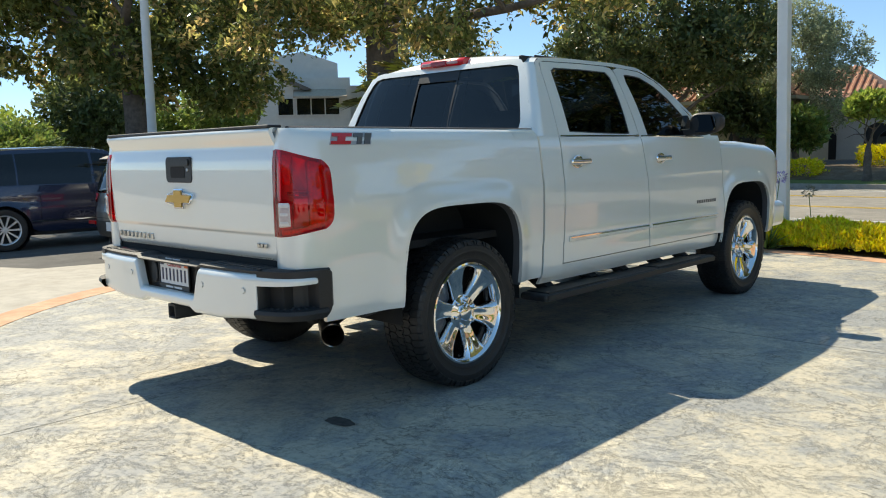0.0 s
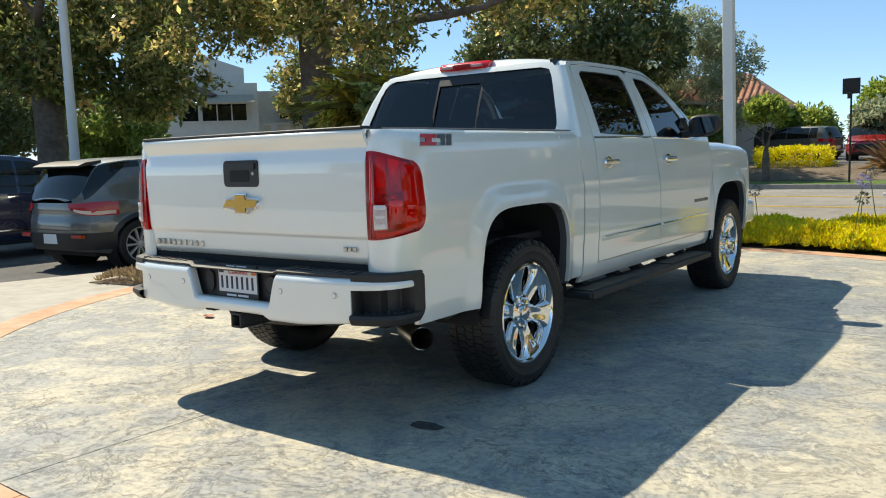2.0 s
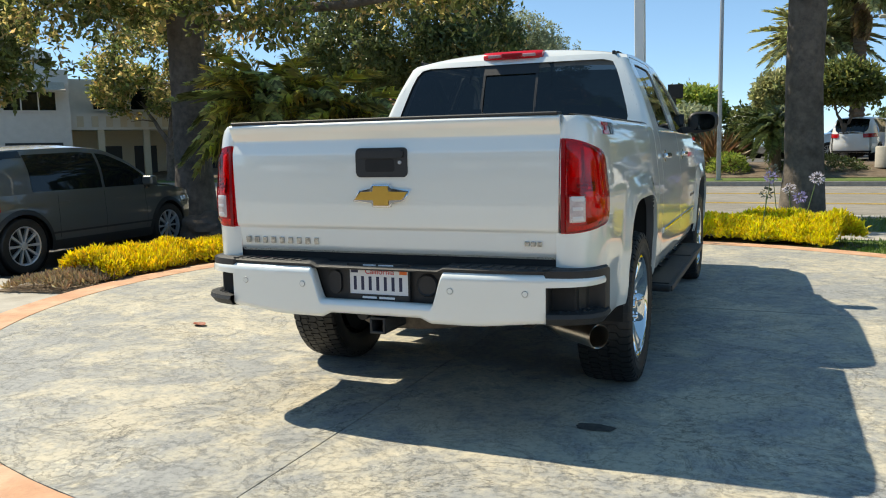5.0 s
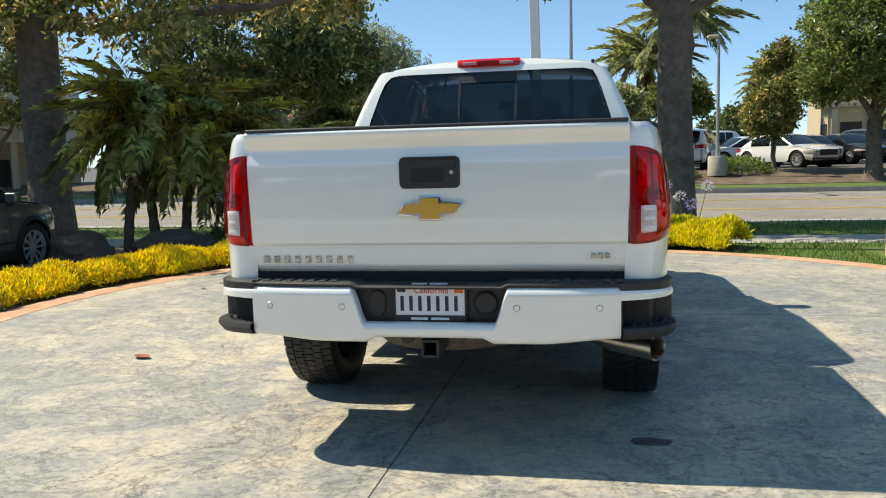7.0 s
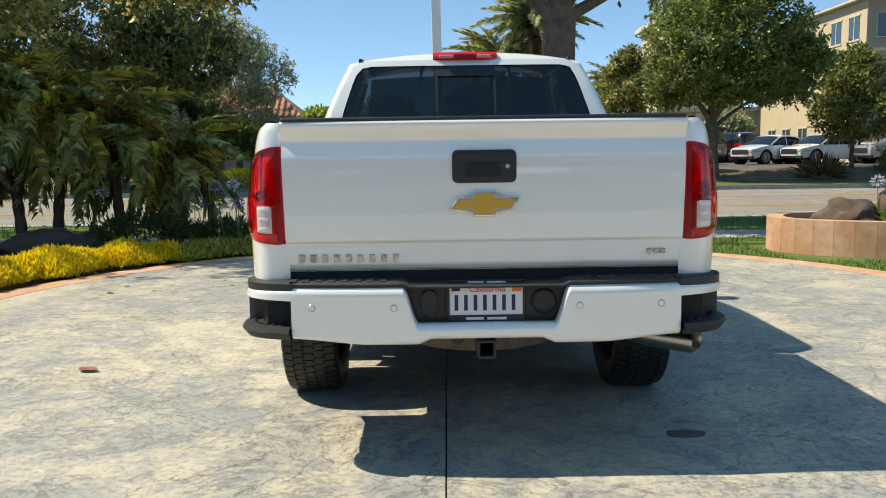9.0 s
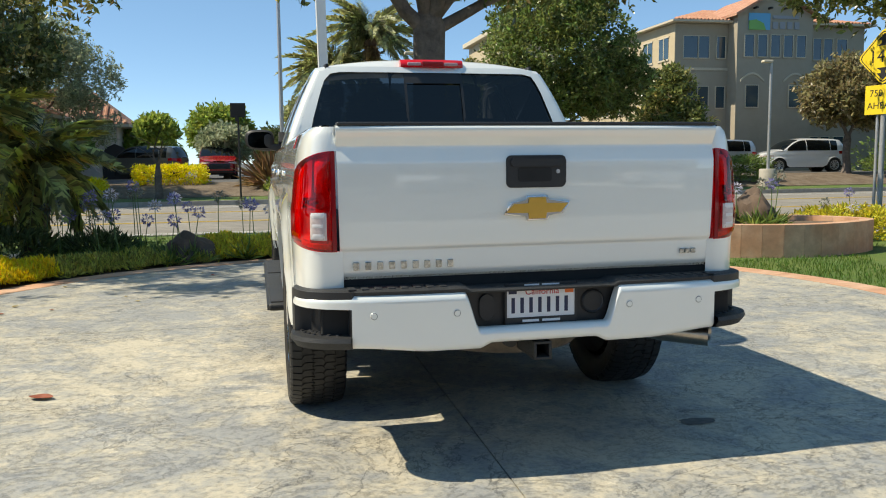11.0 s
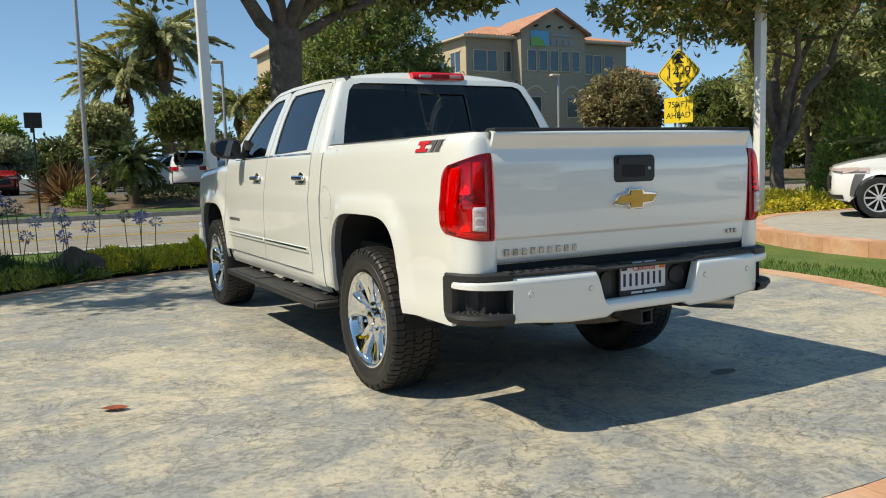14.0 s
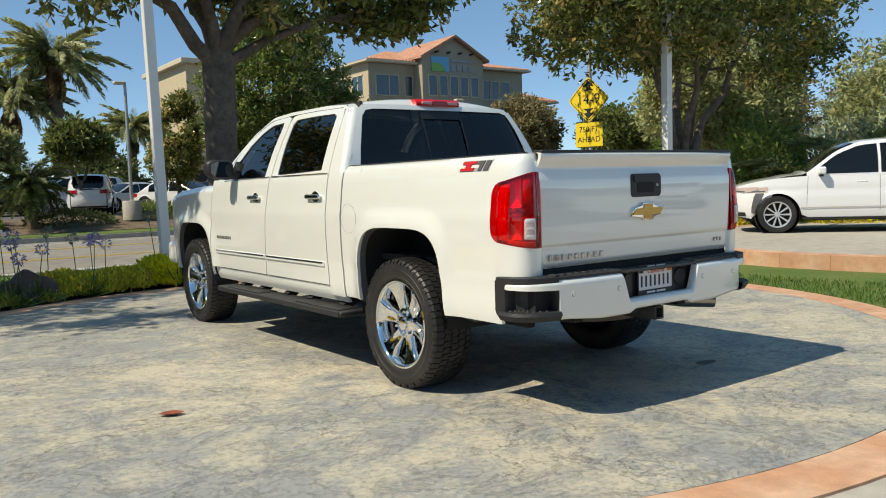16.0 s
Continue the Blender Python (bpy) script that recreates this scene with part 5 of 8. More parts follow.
# ---- poles and signs ----
def light_pole(label, x, y, w, h, mat, square=False, lean=(0, 0), base=True):
    e = thing("light_pole", label, "pole", pose(x, y, -0.03, lean[0], lean[1], 0))
    if square:
        part("shaft", box(-w / 2, w / 2, -w / 2, w / 2, 0, h, 0.012), M[mat], e)
    else:
        part("shaft", tube([(0, 0, 0), (0, 0, h * 0.5), (0, 0, h)], [w / 2, w * 0.42, w * 0.34], 16), M[mat], e)
    if base:
        part("base_plate", box(-w * 0.9, w * 0.9, -w * 0.9, w * 0.9, 0, 0.03, 0.006), M[mat], e)
        for a in (-1, 1):
            for b in (-1, 1):
                bo = part("anchor_bolt", lathe([(0.0, 0.07), (0.014, 0.07), (0.014, 0.03)], 6, "z"), M["galvanised"], e)
                bo.location = (a * w * 0.72, b * w * 0.72, 0)
    return e


light_pole("tall square white painted steel flagpole in the bed", -0.22, 7.40, 0.135, 9.5, "white_pole", True, (0, -1.0))
light_pole("tall round pale grey light pole beside the cars", -12.36, 4.85, 0.2, 10, "white_pole")
light_pole("tall square white painted steel pole in the shrubs", 10.40, 7.12, 0.165, 10, "white_pole", True)
lamp = light_pole("slim tall grey street light across the street", -0.52, 25.21, 0.16, 9.5, "galvanised")
part("lamp_arm", tube([(0, 0, 9.4), (0, -0.8, 9.7), (0, -1.8, 9.8)], [0.05, 0.045, 0.04], 10), M["galvanised"], lamp)
part("lamp_head", box(-0.13, 0.13, -2.4, -1.7, 9.74, 9.86, 0.04), M["galvanised"], lamp)
lot = thing("parking_lot_light", "grey parking lot light on a concrete base", "lamp post", pose(4.92, 28.7, 0.30))
part("concrete_base", lathe([(0.0, 0.0), (0.36, 0.0), (0.36, 0.72), (0.33, 0.76), (0.0, 0.76)], 24), M["concrete"], lot)
part("shaft", tube([(0, 0, 0.7), (0, 0, 5.3)], [0.07, 0.055], 12), M["galvanised"], lot)
part("lamp_head", box(-0.42, 0.02, -0.14, 0.14, 5.24, 5.36, 0.04), M["cream_trim"], lot)
lot2 = copy_thing(lot, pose(20.06, 27.09, 0.0))
solar = thing("solar_panel_post", "black solar panel on a thin post across the street", "sign post", pose(-2.02, 25.35, 0.0))
part("post", tube([(0, 0, 0), (0, 0, 3.0)], [0.035, 0.03], 10), M["black_plastic"], solar)
part("panel", box(-0.26, 0.26, -0.04, 0.0, 2.85, 3.35, 0.01), M["black_plastic"], solar)
part("bracket", box(-0.10, 0.02, -0.12, -0.03, 2.70, 2.90, 0.01), M["black_plastic"], solar)

M["sign_yellow"] = shader("sign_yellow", (0.82, 0.60, 0.03), 0.45, vary=0.03, scale=3)
M["sign_black"] = shader("sign_black", (0.015, 0.015, 0.015), 0.6)
sign = thing("clearance_sign", "yellow diamond clearance sign on a tall grey pole", "road sign", pose(11.43, 10.40, 0.12, 0, 0, -78) @ Matrix.Diagonal((1.045, 1.0, 1.01, 1)))
part("post", tube([(0, 0.06, -0.1), (0, 0.06, 4.9)], [0.055, 0.05], 14), M["galvanised"], sign)
part("post", tube([(-0.13, 0.06, -0.1), (-0.13, 0.06, 2.3)], [0.03, 0.03], 10), M["galvanised"], sign)
D, DZ = 0.585, 3.16
def diamond(r):
    """A square stood on its corner, with the corners rounded off."""
    c = 0.06
    return [(-c, DZ - r + c), (0, DZ - r + c * 0.6), (c, DZ - r + c), (r - c, DZ - c), (r - c * 0.6, DZ), (r - c, DZ + c), (c, DZ + r - c), (0, DZ + r - c * 0.6), (-c, DZ + r - c), (-r + c, DZ + c), (-r + c * 0.6, DZ), (-r + c, DZ - c)]
dia = part("diamond_plate", prism(diamond(D), -0.012, 0.0, "y"), M["sign_yellow"], sign, smooth=False)
bm = bmesh.new()
o, i = diamond(D - 0.035), diamond(D - 0.058)
vs = [[bm.verts.new((p[0], -0.0145, p[1])) for p in pair] for pair in zip(o, i)]
for k in range(len(vs)):
    bm.faces.new((vs[k][0], vs[(k + 1) % len(vs)][0], vs[(k + 1) % len(vs)][1], vs[k][1]))
part("border_line", bm, M["sign_black"], dia, smooth=False)
me = text_mesh("14-9", 0.36, 0.001)
me.materials.append(M["sign_black"])
part("lettering", me, None, dia).matrix_local = pose(0.0, -0.014, DZ, 90, 0, 0)
for sgn in (1, -1):
    part("arrow", prism([(x, DZ + sgn * z) for x, z in ((0, 0.47), (-0.15, 0.33), (-0.055, 0.33), (-0.055, 0.28), (-0.15, 0.22), (0.15, 0.22), (0.055, 0.28), (0.055, 0.33), (0.15, 0.33))][::sgn], -0.0150, -0.0135, "y"), M["sign_black"], dia, smooth=False)
adv = part("advisory_plate", box(-0.38, 0.38, -0.012, 0.0, 1.99, 2.59, 0.004), M["sign_yellow"], sign)
for words, z in (("750 FT", 2.42), ("AHEAD", 2.165)):
    me = text_mesh(words, 0.195, 0.001)
    me.materials.append(M["sign_black"])
    part("lettering", me, None, adv).matrix_local = pose(0, -0.014, z, 90, 0, 0)

# ---- trees ----
def limb_path(a, b, sag, r):
    a, b = Vector(a), Vector(b)
    pts = []
    for i in range(7):
        t = i / 6
        p = a.lerp(b, t)
        p.z += sag * math.sin(math.pi * t)
        p += Vector((r.normal(0, 0.06), r.normal(0, 0.06), r.normal(0, 0.05))) * math.sin(math.pi * t) * (b - a).length * 0.35
        pts.append(p)
    return pts


def broadleaf(name, label, x, y, trunk_r, fork, limbs, crowns, rosettes, size, mat, old=None, old_share=0.2, seed=0, bark="bark", gap=-0.12, per=9, top_spread=0.9, lean=(0, 0), z0=-0.03):
    """A tree: tapered trunk, limbs that fork, and a crown of leaf rosettes in uneven clumps."""
    r = np.random.default_rng(seed)
    t = thing(name, label, "tree", pose(x, y, bank_z(y) if y > 26.9 else z0))
    f = Vector((lean[0], lean[1], fork))
    part("trunk", tube([(0, 0, -0.1), (0.01, 0, 0.12), (f.x * 0.2 + 0.02, f.y * 0.2, fork * 0.25), (f.x * 0.6 - 0.02, f.y * 0.6 + 0.02, fork * 0.62), (f.x, f.y, fork), (f.x * 1.05, f.y * 1.05, fork + 0.35)], [trunk_r * 1.55, trunk_r * 1.2, trunk_r, trunk_r * 0.93, trunk_r * 0.95, trunk_r * 0.55], 18), M[bark], t)
    for e in limbs:
        base = f + Vector((0, 0, r.uniform(-0.15, 0.25)))
        p = limb_path(base, e[:3], e[3] if len(e) > 3 else 0.3, r)
        k = e[4] if len(e) > 4 else 0.55
        part("limb", tube(p, [trunk_r * k * (1 - 0.13 * i) for i in range(7)], 10), M[bark], t)
        for q in (3, 4, 5):
            d = Vector((r.normal(0, 1), r.normal(0, 1), r.uniform(-0.2, 1.0))).normalized() * r.uniform(0.8, 1.5)
            part("branch", tube([p[q], p[q] + d * 0.5 + Vector((0, 0, 0.08)), p[q] + d], [trunk_r * k * 0.35, trunk_r * k * 0.22, trunk_r * k * 0.08], 6), M[bark], t)
    cs, os_ = [], []
    total = sum(c[3] * c[4] for c in crowns)
    for cx, cy, cz, rx, ry, rz in [(c[0], c[1], c[2], c[3], c[4], c[5]) for c in crowns]:
        n = int(rosettes * rx * ry / total)
        got = 0
        while got < n:
            d = r.normal(0, 1, 3)
            d /= np.linalg.norm(d)
            rad = r.uniform(0.25, 1.0) ** 0.45
            lump = 1 + 0.22 * noise.noise((d[0] * 2.3 + seed, d[1] * 2.3, d[2] * 2.3)) + 0.12 * noise.noise((d[0] * 5 + seed, d[1] * 5, d[2] * 5))
            p = np.array([cx, cy, cz]) + d * np.array([rx, ry, rz]) * rad * lump
            if noise.noise((p[0] * 0.75 + seed * 3.1, p[1] * 0.75, p[2] * 0.75)) < gap:
                got += 0.35
                continue
            got += 1
            cs.append(p)
            os_.append(d)
    cs, os_ = np.array(cs), np.array(os_)
    m = len(cs)
    pick = r.uniform(0, 1, m) < (old_share if old else -1)
    for sel, mm in ((~pick, mat), (pick, old)):
        if mm and sel.any():
            c = np.repeat(cs[sel], per, axis=0) + r.normal(0, size * 0.45, (sel.sum() * per, 3))
            o = np.repeat(os_[sel], per, axis=0) * 0.5
            o[:, 2] += 0.15
            cr = part("crown", leaves("crown", c, o, size, r, M[mm], wide=0.46, spread=top_spread), None, t)
            cr["kind"] = "stuff"
    return t


broadleaf("magnolia_tree", "large magnolia tree with a grey trunk and dark glossy leaves", 1.92, 10.65, 0.315, 3.75,
          [(-2.6, -0.3, 5.6, 0.2, 0.5), (2.2, -0.6, 5.4, 0.3, 0.5), (-0.6, 1.2, 6.4, 0.2, 0.55), (0.9, -1.6, 6.0, 0.2, 0.5), (3.4, 0.4, 5.0, 0.25, 0.38), (-1.2, -1.5, 6.2, 0.3, 0.42)],
          [(-1.9, -0.2, 6.3, 2.6, 2.4, 1.9), (1.9, -0.3, 6.1, 2.9, 2.5, 1.9), (0, 0.8, 7.6, 3.0, 2.8, 2.0), (3.8, 0.0, 5.5, 1.5, 1.5, 1.0)], 4300, 0.21, "magnolia_leaf", "magnolia_old_leaf", 0.12, 3, gap=-0.05)
# The last crown clump is unseen, added to cast dappled shade on the pad.
broadleaf("magnolia_tree", "large spreading magnolia tree with yellowing leaves beside the palms", -9.11, 8.45, 0.36, 3.9,
          [(5.2, -0.2, 4.6, 0.6, 0.42), (5.8, -0.9, 3.9, -0.15, 0.42), (2.6, 1.0, 6.6, 0.3, 0.5), (-2.6, 0.5, 6.2, 0.3, 0.5), (0.3, -2.2, 6.4, 0.3, 0.5), (0.5, 2.0, 7.2, 0.3, 0.5), (-3.6, -0.8, 5.3, 0.5, 0.4)],
          [(0.2, -0.3, 6.4, 4.3, 3.2, 2.5), (3.8, 0.2, 5.4, 2.7, 2.2, 1.5), (-3.2, 0.4, 5.6, 2.8, 2.4, 1.9), (0.8, -1.8, 4.8, 2.8, 1.8, 1.2), (2.6, -0.8, 4.3, 2.5, 2.0, 1.3), (-2.2, -1.2, 4.3, 2.6, 2.0, 1.4), (5.0, 0.6, 4.5, 2.0, 1.8, 1.2), (3.4, -4.0, 5.5, 2.3, 0.8, 0.6)], 6300, 0.155, "magnolia_leaf", "magnolia_old_leaf", 0.36, 8, gap=0.07)
broadleaf("magnolia_tree", "large dark magnolia tree beside the parked cars", -15.9, 6.25, 0.36, 3.2,
          [(2.2, -1.2, 5.4, 0.3, 0.5), (-2.6, 0.0, 5.6, 0.3, 0.5), (0.5, 1.6, 6.2, 0.3, 0.5), (-0.8, -2.0, 5.4, 0.3, 0.5)],
          [(-0.9, 0.6, 6.0, 3.4, 3.4, 2.5), (-3.4, -0.6, 5.0, 2.7, 2.5, 1.7), (0.6, 2.6, 5.3, 2.4, 2.2, 1.5), (-4.6, -2.6, 5.4, 2.8, 2.2, 1.9), (-7.0, -3.4, 6.2, 2.8, 2.2, 1.8), (-1.5, -3.0, 6.0, 2.6, 2.0, 1.7), (-0.2, 0.2, 3.7, 2.0, 2.0, 1.1), (1.2, 1.9, 3.5, 1.7, 1.6, 1.1)], 8000, 0.20, "magnolia_leaf", "magnolia_old_leaf", 0.14, 5, gap=0.03)
broadleaf("magnolia_tree", "dark round magnolia tree across the street", -13.0, 27.2, 0.26, 1.9,
          [(2.0, -0.3, 4.2, 0.2, 0.5), (-1.8, 0.2, 4.4, 0.2, 0.5), (0.2, -0.8, 5.0, 0.2, 0.55), (3.2, -0.5, 3.6, 0.2, 0.4)],
          [(0, 0, 6.2, 4.4, 3.6, 2.7), (2.6, -0.4, 5.0, 2.4, 2.0, 1.5), (-2.8, -0.2, 5.2, 2.6, 2.2, 1.6)], 4800, 0.24, "dark_leaf", "magnolia_old_leaf", 0.06, 21, gap=-0.15)
broadleaf("magnolia_tree", "dense green magnolia tree across the street", 10.2, 27.6, 0.28, 2.0,
          [(1.6, -0.3, 4.4, 0.2, 0.5), (-1.6, 0.0, 4.4, 0.2, 0.5), (0.1, 0.4, 5.6, 0.1, 0.55), (2.4, 0.2, 3.6, 0.1, 0.35)],
          [(0.5, 0, 5.6, 3.1, 2.9, 2.7), (-1.2, -0.5, 4.0, 1.6, 1.6, 1.25), (0.9, -1.0, 3.85, 1.9, 1.5, 1.15), (2.7, -0.3, 4.2, 1.8, 1.7, 1.4), (0.4, 0, 7.3, 2.2, 2.0, 1.5), (-1.7, 0.2, 3.3, 0.8, 0.8, 0.6)], 7000, 0.185, "magnolia_leaf", "green_leaf", 0.42, 31, gap=-0.20)
broadleaf("magnolia_tree", "many-stemmed magnolia tree with some pale yellowed leaves behind the sign", 12.6, 8.5, 0.16, 1.5,
          [(-2.0, -0.6, 4.9, 0.1, 0.75), (1.6, -1.0, 5.0, 0.1, 0.8), (0.4, 0.6, 5.6, 0.1, 0.8), (-0.5, -1.2, 5.0, 0.1, 0.7), (2.4, 0.4, 5.2, 0.1, 0.7)],
          [(0, 0, 6.3, 4.2, 3.6, 2.4), (-3.2, -0.2, 4.95, 1.8, 1.6, 1.4), (-1.6, -0.8, 4.9, 1.7, 1.6, 1.2), (2.9, -0.6, 5.2, 2.4, 2.2, 1.6)], 6400, 0.165, "magnolia_leaf", "magnolia_old_leaf", 0.16, 41, gap=-0.10)
broadleaf("magnolia_tree", "narrow magnolia tree with bronze leaves across the street", 7.2, 29.9, 0.10, 0.9,
          [(0.4, 0, 3.0, 0.1, 0.6), (-0.4, 0.1, 3.4, 0.1, 0.6)],
          [(-0.1, 0, 2.4, 1.15, 1.1, 1.2), (0.1, 0, 3.7, 0.95, 0.9, 1.1), (0.3, 0, 4.55, 0.5, 0.5, 0.55)], 1700, 0.16, "magnolia_leaf", "magnolia_old_leaf", 0.22, 51, gap=-0.12, z0=0.1)
broadleaf("olive_tree", "grey-green olive tree in front of a house", -11.3, 33.8, 0.22, 1.5,
          [(1.4, 0, 3.6, 0.2, 0.5), (-1.4, 0.2, 3.6, 0.2, 0.5), (0.2, 0.3, 4.6, 0.2, 0.5)],
          [(0, 0, 4.8, 3.1, 2.6, 2.1), (2.2, -0.2, 4.4, 2.0, 1.8, 1.6), (-1.4, -0.4, 3.2, 2.4, 2.0, 1.6), (1.0, 0, 6.1, 1.8, 1.5, 1.1), (2.4, -0.3, 2.7, 1.6, 1.4, 1.4), (0.6, -0.5, 2.2, 2.0, 1.5, 1.3)], 7200, 0.13, "olive_leaf", None, 0, 61, gap=-0.15, z0=0.1)

# ---- palms ----
def frond_mesh(name, length, leaflet, pairs, mat, arch, seed, width=0.035, droop=0.5, plume=0.22):
    """One palm frond along +y: a curved stem with drooping leaflets on both sides."""
    r = np.random.default_rng(seed)
    vs, fs = [], []
    def spine(s):
        return np.array([0, length * s * (1 - 0.12 * arch * s), length * (0.10 * s - 0.55 * arch * s * s)])
    pts = [spine(i / 12) for i in range(13)]
    for i, p in enumerate(pts):
        w = 0.016 * (1 - 0.8 * i / 12) * length
        vs += [tuple(p + (-w, 0, 0)), tuple(p + (w, 0, 0)), tuple(p + (0, 0, -w))]
    for i in range(12):
        a, b = 3 * i, 3 * i + 3
        for k in range(3):
            fs.append((a + k, a + (k + 1) % 3, b + (k + 1) % 3, b + k))
    for i in range(pairs):
        s = 0.12 + 0.88 * i / (pairs - 1)
        p = spine(s)
        ln = leaflet * (math.sin(math.pi * (0.12 + 0.80 * s)) ** 0.7) * r.uniform(0.85, 1.1)
        for sd in (-1, 1):
            d = np.array([sd * 0.80 * r.uniform(0.6, 1.1), 0.55 * r.uniform(0.6, 1.5), 0.15 + r.normal(0, plume)])
            d /= np.linalg.norm(d)
            k = len(vs)
            mid, tip = p + d * ln * 0.5, p + d * ln * 0.9 + np.array([0, 0.05 * ln, -r.uniform(0.4, 1.5) * droop * ln])
            vs += [tuple(p), tuple(mid + np.array([0, width * 0.5, 0])), tuple(tip), tuple(mid - np.array([0, width * 0.5, 0]))]
            fs += [(k, k + 1, k + 2), (k, k + 2, k + 3)]
    return raw(name, vs, fs, M[mat])


def palm(label, x, y, height, trunk_r, fronds, length, meshes, seed, skirt=0, z0=-0.03, lean=(0, 0), low=-35, high=70):
    r = np.random.default_rng(seed)
    t = thing("palm_tree", label, "palm", pose(x, y, z0))
    top = Vector((lean[0], lean[1], height))
    rows = max(6, int(height / 0.12))
    path = [Vector((lean[0] * (i / rows) ** 1.5, lean[1] * (i / rows) ** 1.5, height * i / rows)) for i in range(rows + 1)]
    path[0].z = -0.1
    part("trunk", tube(path, [trunk_r * (1.25 - 0.3 * i / rows) * (1.0 + (0.10 if i % 2 else -0.06)) for i in range(rows + 1)], 12), M["palm_bark"], t)
    part("crown_shaft", tube([top - Vector((0, 0, 0.1)), top + Vector((0, 0, 0.15)), top + Vector((0, 0, 0.3))], [trunk_r * 1.25, trunk_r * 1.5, trunk_r * 0.5], 12), M["palm_bark"], t)
    for k in range(fronds + skirt):
        dry = k >= fronds or (skirt > 6 and height > 4 and k < fronds * 0.22)
        el = r.uniform(-80, -50) if dry else low + (high - low) * ((k + 0.5) / fronds) + r.uniform(-7, 7)
        az = k * 137.5 + r.uniform(-12, 12)
        s = length * r.uniform(0.85, 1.1) * (0.7 if dry else 1)
        fr = part("frond", meshes[2] if dry else meshes[k % 2], None, t)
        fr.matrix_local = Matrix.Translation(top + Vector((0, 0, 0.12))) @ pose(0, 0, 0, 0, 0, az) @ pose(0, 0, 0, el, r.uniform(-15, 15), 0) @ Matrix.Diagonal((s, s, s, 1))
    return t


# Sunlit copy of the frond green: every other frond has the highlight in its colour.
M["lit_frond"] = leafy("sunlit_palm_frond", (0.44, 0.42, 0.10), 0.6, 0.36, 0.48)
DATE = [frond_mesh("frond", 1.0, 0.25, 52, "frond", 1.7, 1, 0.0055, 0.85, 0.35), frond_mesh("frond", 1.0, 0.24, 50, "lit_frond", 1.2, 2, 0.0055, 0.6, 0.35), frond_mesh("frond", 1.0, 0.20, 40, "dry_frond", 1.2, 3, 0.007, 0.6)]
for i, (x, y, h, ln) in enumerate(((-6.5, 6.75, 1.6, 1.05), (-6.15, 6.95, 2.0, 1.0), (-5.75, 7.15, 1.75, 1.05), (-4.9, 7.3, 1.5, 1.0), (-4.25, 7.35, 1.05, 0.95))):
    tagged(palm("low feathery date palm with drooping green fronds", x, y, h + 0.1, 0.062, 28, ln * 1.22, DATE, 70 + i, 7, lean=((0.22, -0.25, 0.18, -0.1, 0.12)[i], 0.08), low=-42, high=80), group="date palms")
M["grey_frond"] = leafy("grey_palm_frond", (0.40, 0.42, 0.21), 0.5, 0.40, 0.5)
CAN = [frond_mesh("frond", 1.0, 0.20, 76, "grey_frond", 1.7, 4, 0.0045, 0.75, 0.6), frond_mesh("frond", 1.0, 0.19, 72, "grey_frond", 1.3, 5, 0.0045, 0.6, 0.6), frond_mesh("frond", 0.8, 0.16, 52, "dry_frond", 1.0, 6, 0.006, 0.8)]
for i, (x, y, h, ln, rr) in enumerate(((4.75, 41.2, 7.3, 2.9, 0.30), (2.85, 42.6, 5.4, 2.9, 0.24), (12.1, 55.0, 5.0, 2.5, 0.22))):
    tagged(palm("tall palm tree with drooping feathery fronds", x, y, h, rr, 54, ln, CAN, 80 + i, 22, 0.46, low=-8, high=86), group="tall palms")
M["dark_frond"] = leafy("dark_palm_frond", (0.13, 0.17, 0.06), 0.5, 0.38, 0.35)
LOWP = [frond_mesh("frond", 1.0, 0.22, 64, "dark_frond", 1.0, 14, 0.007, 0.4, 0.3), frond_mesh("frond", 1.0, 0.20, 60, "dark_frond", 0.7, 15, 0.007, 0.35, 0.3), CAN[2]]
tagged(palm("dark low palm on the mulch bank across the street", 1.25, 28.0, 1.5, 0.16, 44, 1.55, LOWP, 90, 6, 0.1), group="tall palms")
for i, (x, y, h, ln) in enumerate(((17.2, 8.0, 0.8, 1.9), (19.0, 7.5, 1.2, 2.2))):
    palm("green palm shrub behind the display platform", x, y, h, 0.12, 26, ln, CAN, 95 + i, 2)


# ---- shrubs, flowers ----
def shrub(name, label, x, y, rx, ry, h, n, size, mat, seed, z=0.0, cat="shrub", spread=0.7, wide=0.42):
    r = np.random.default_rng(seed)
    d = r.normal(0, 1, (n, 3))
    d /= np.linalg.norm(d, axis=1, keepdims=True)
    d[:, 2] = np.abs(d[:, 2])
    if cat == "hedge":
        d /= (np.abs(d) ** 7).sum(axis=1, keepdims=True) ** (1 / 7)
    k = r.uniform(0.5, 1, (n, 1)) ** 0.4 * (1 + 0.25 * np.array([[noise.noise((a * 3 + seed, b * 3, c * 3))] for a, b, c in d]))
    c = d * k * np.array([rx, ry, h])
    ob = part(name, leaves(name, c, d, size, r, M[mat], wide=wide, spread=spread), None)
    ob.location = (x, y, bank_z(y) - 0.03 if z == 0.1 else z)
    return tagged(ob, label, cat)


shrub("flax_plant", "bronze strap-leaved flax clump on the bank", -1.0, 29.2, 0.32, 0.3, 0.35, 210, 1.15, "flax", 1, 0.1, "plant", 0.25, 0.07)
shrub("flax_plant", "bronze strap-leaved flax clump on the bank", 14.6, 27.7, 0.45, 0.4, 0.3, 200, 0.8, "flax", 2, 0.1, "plant", 0.25, 0.07)
shrub("hedge", "clipped golden hedge across the street", -4.9, 30.3, 1.35, 0.8, 0.74, 5200, 0.12, "yellow_leaf", 3, 0.1, "hedge")
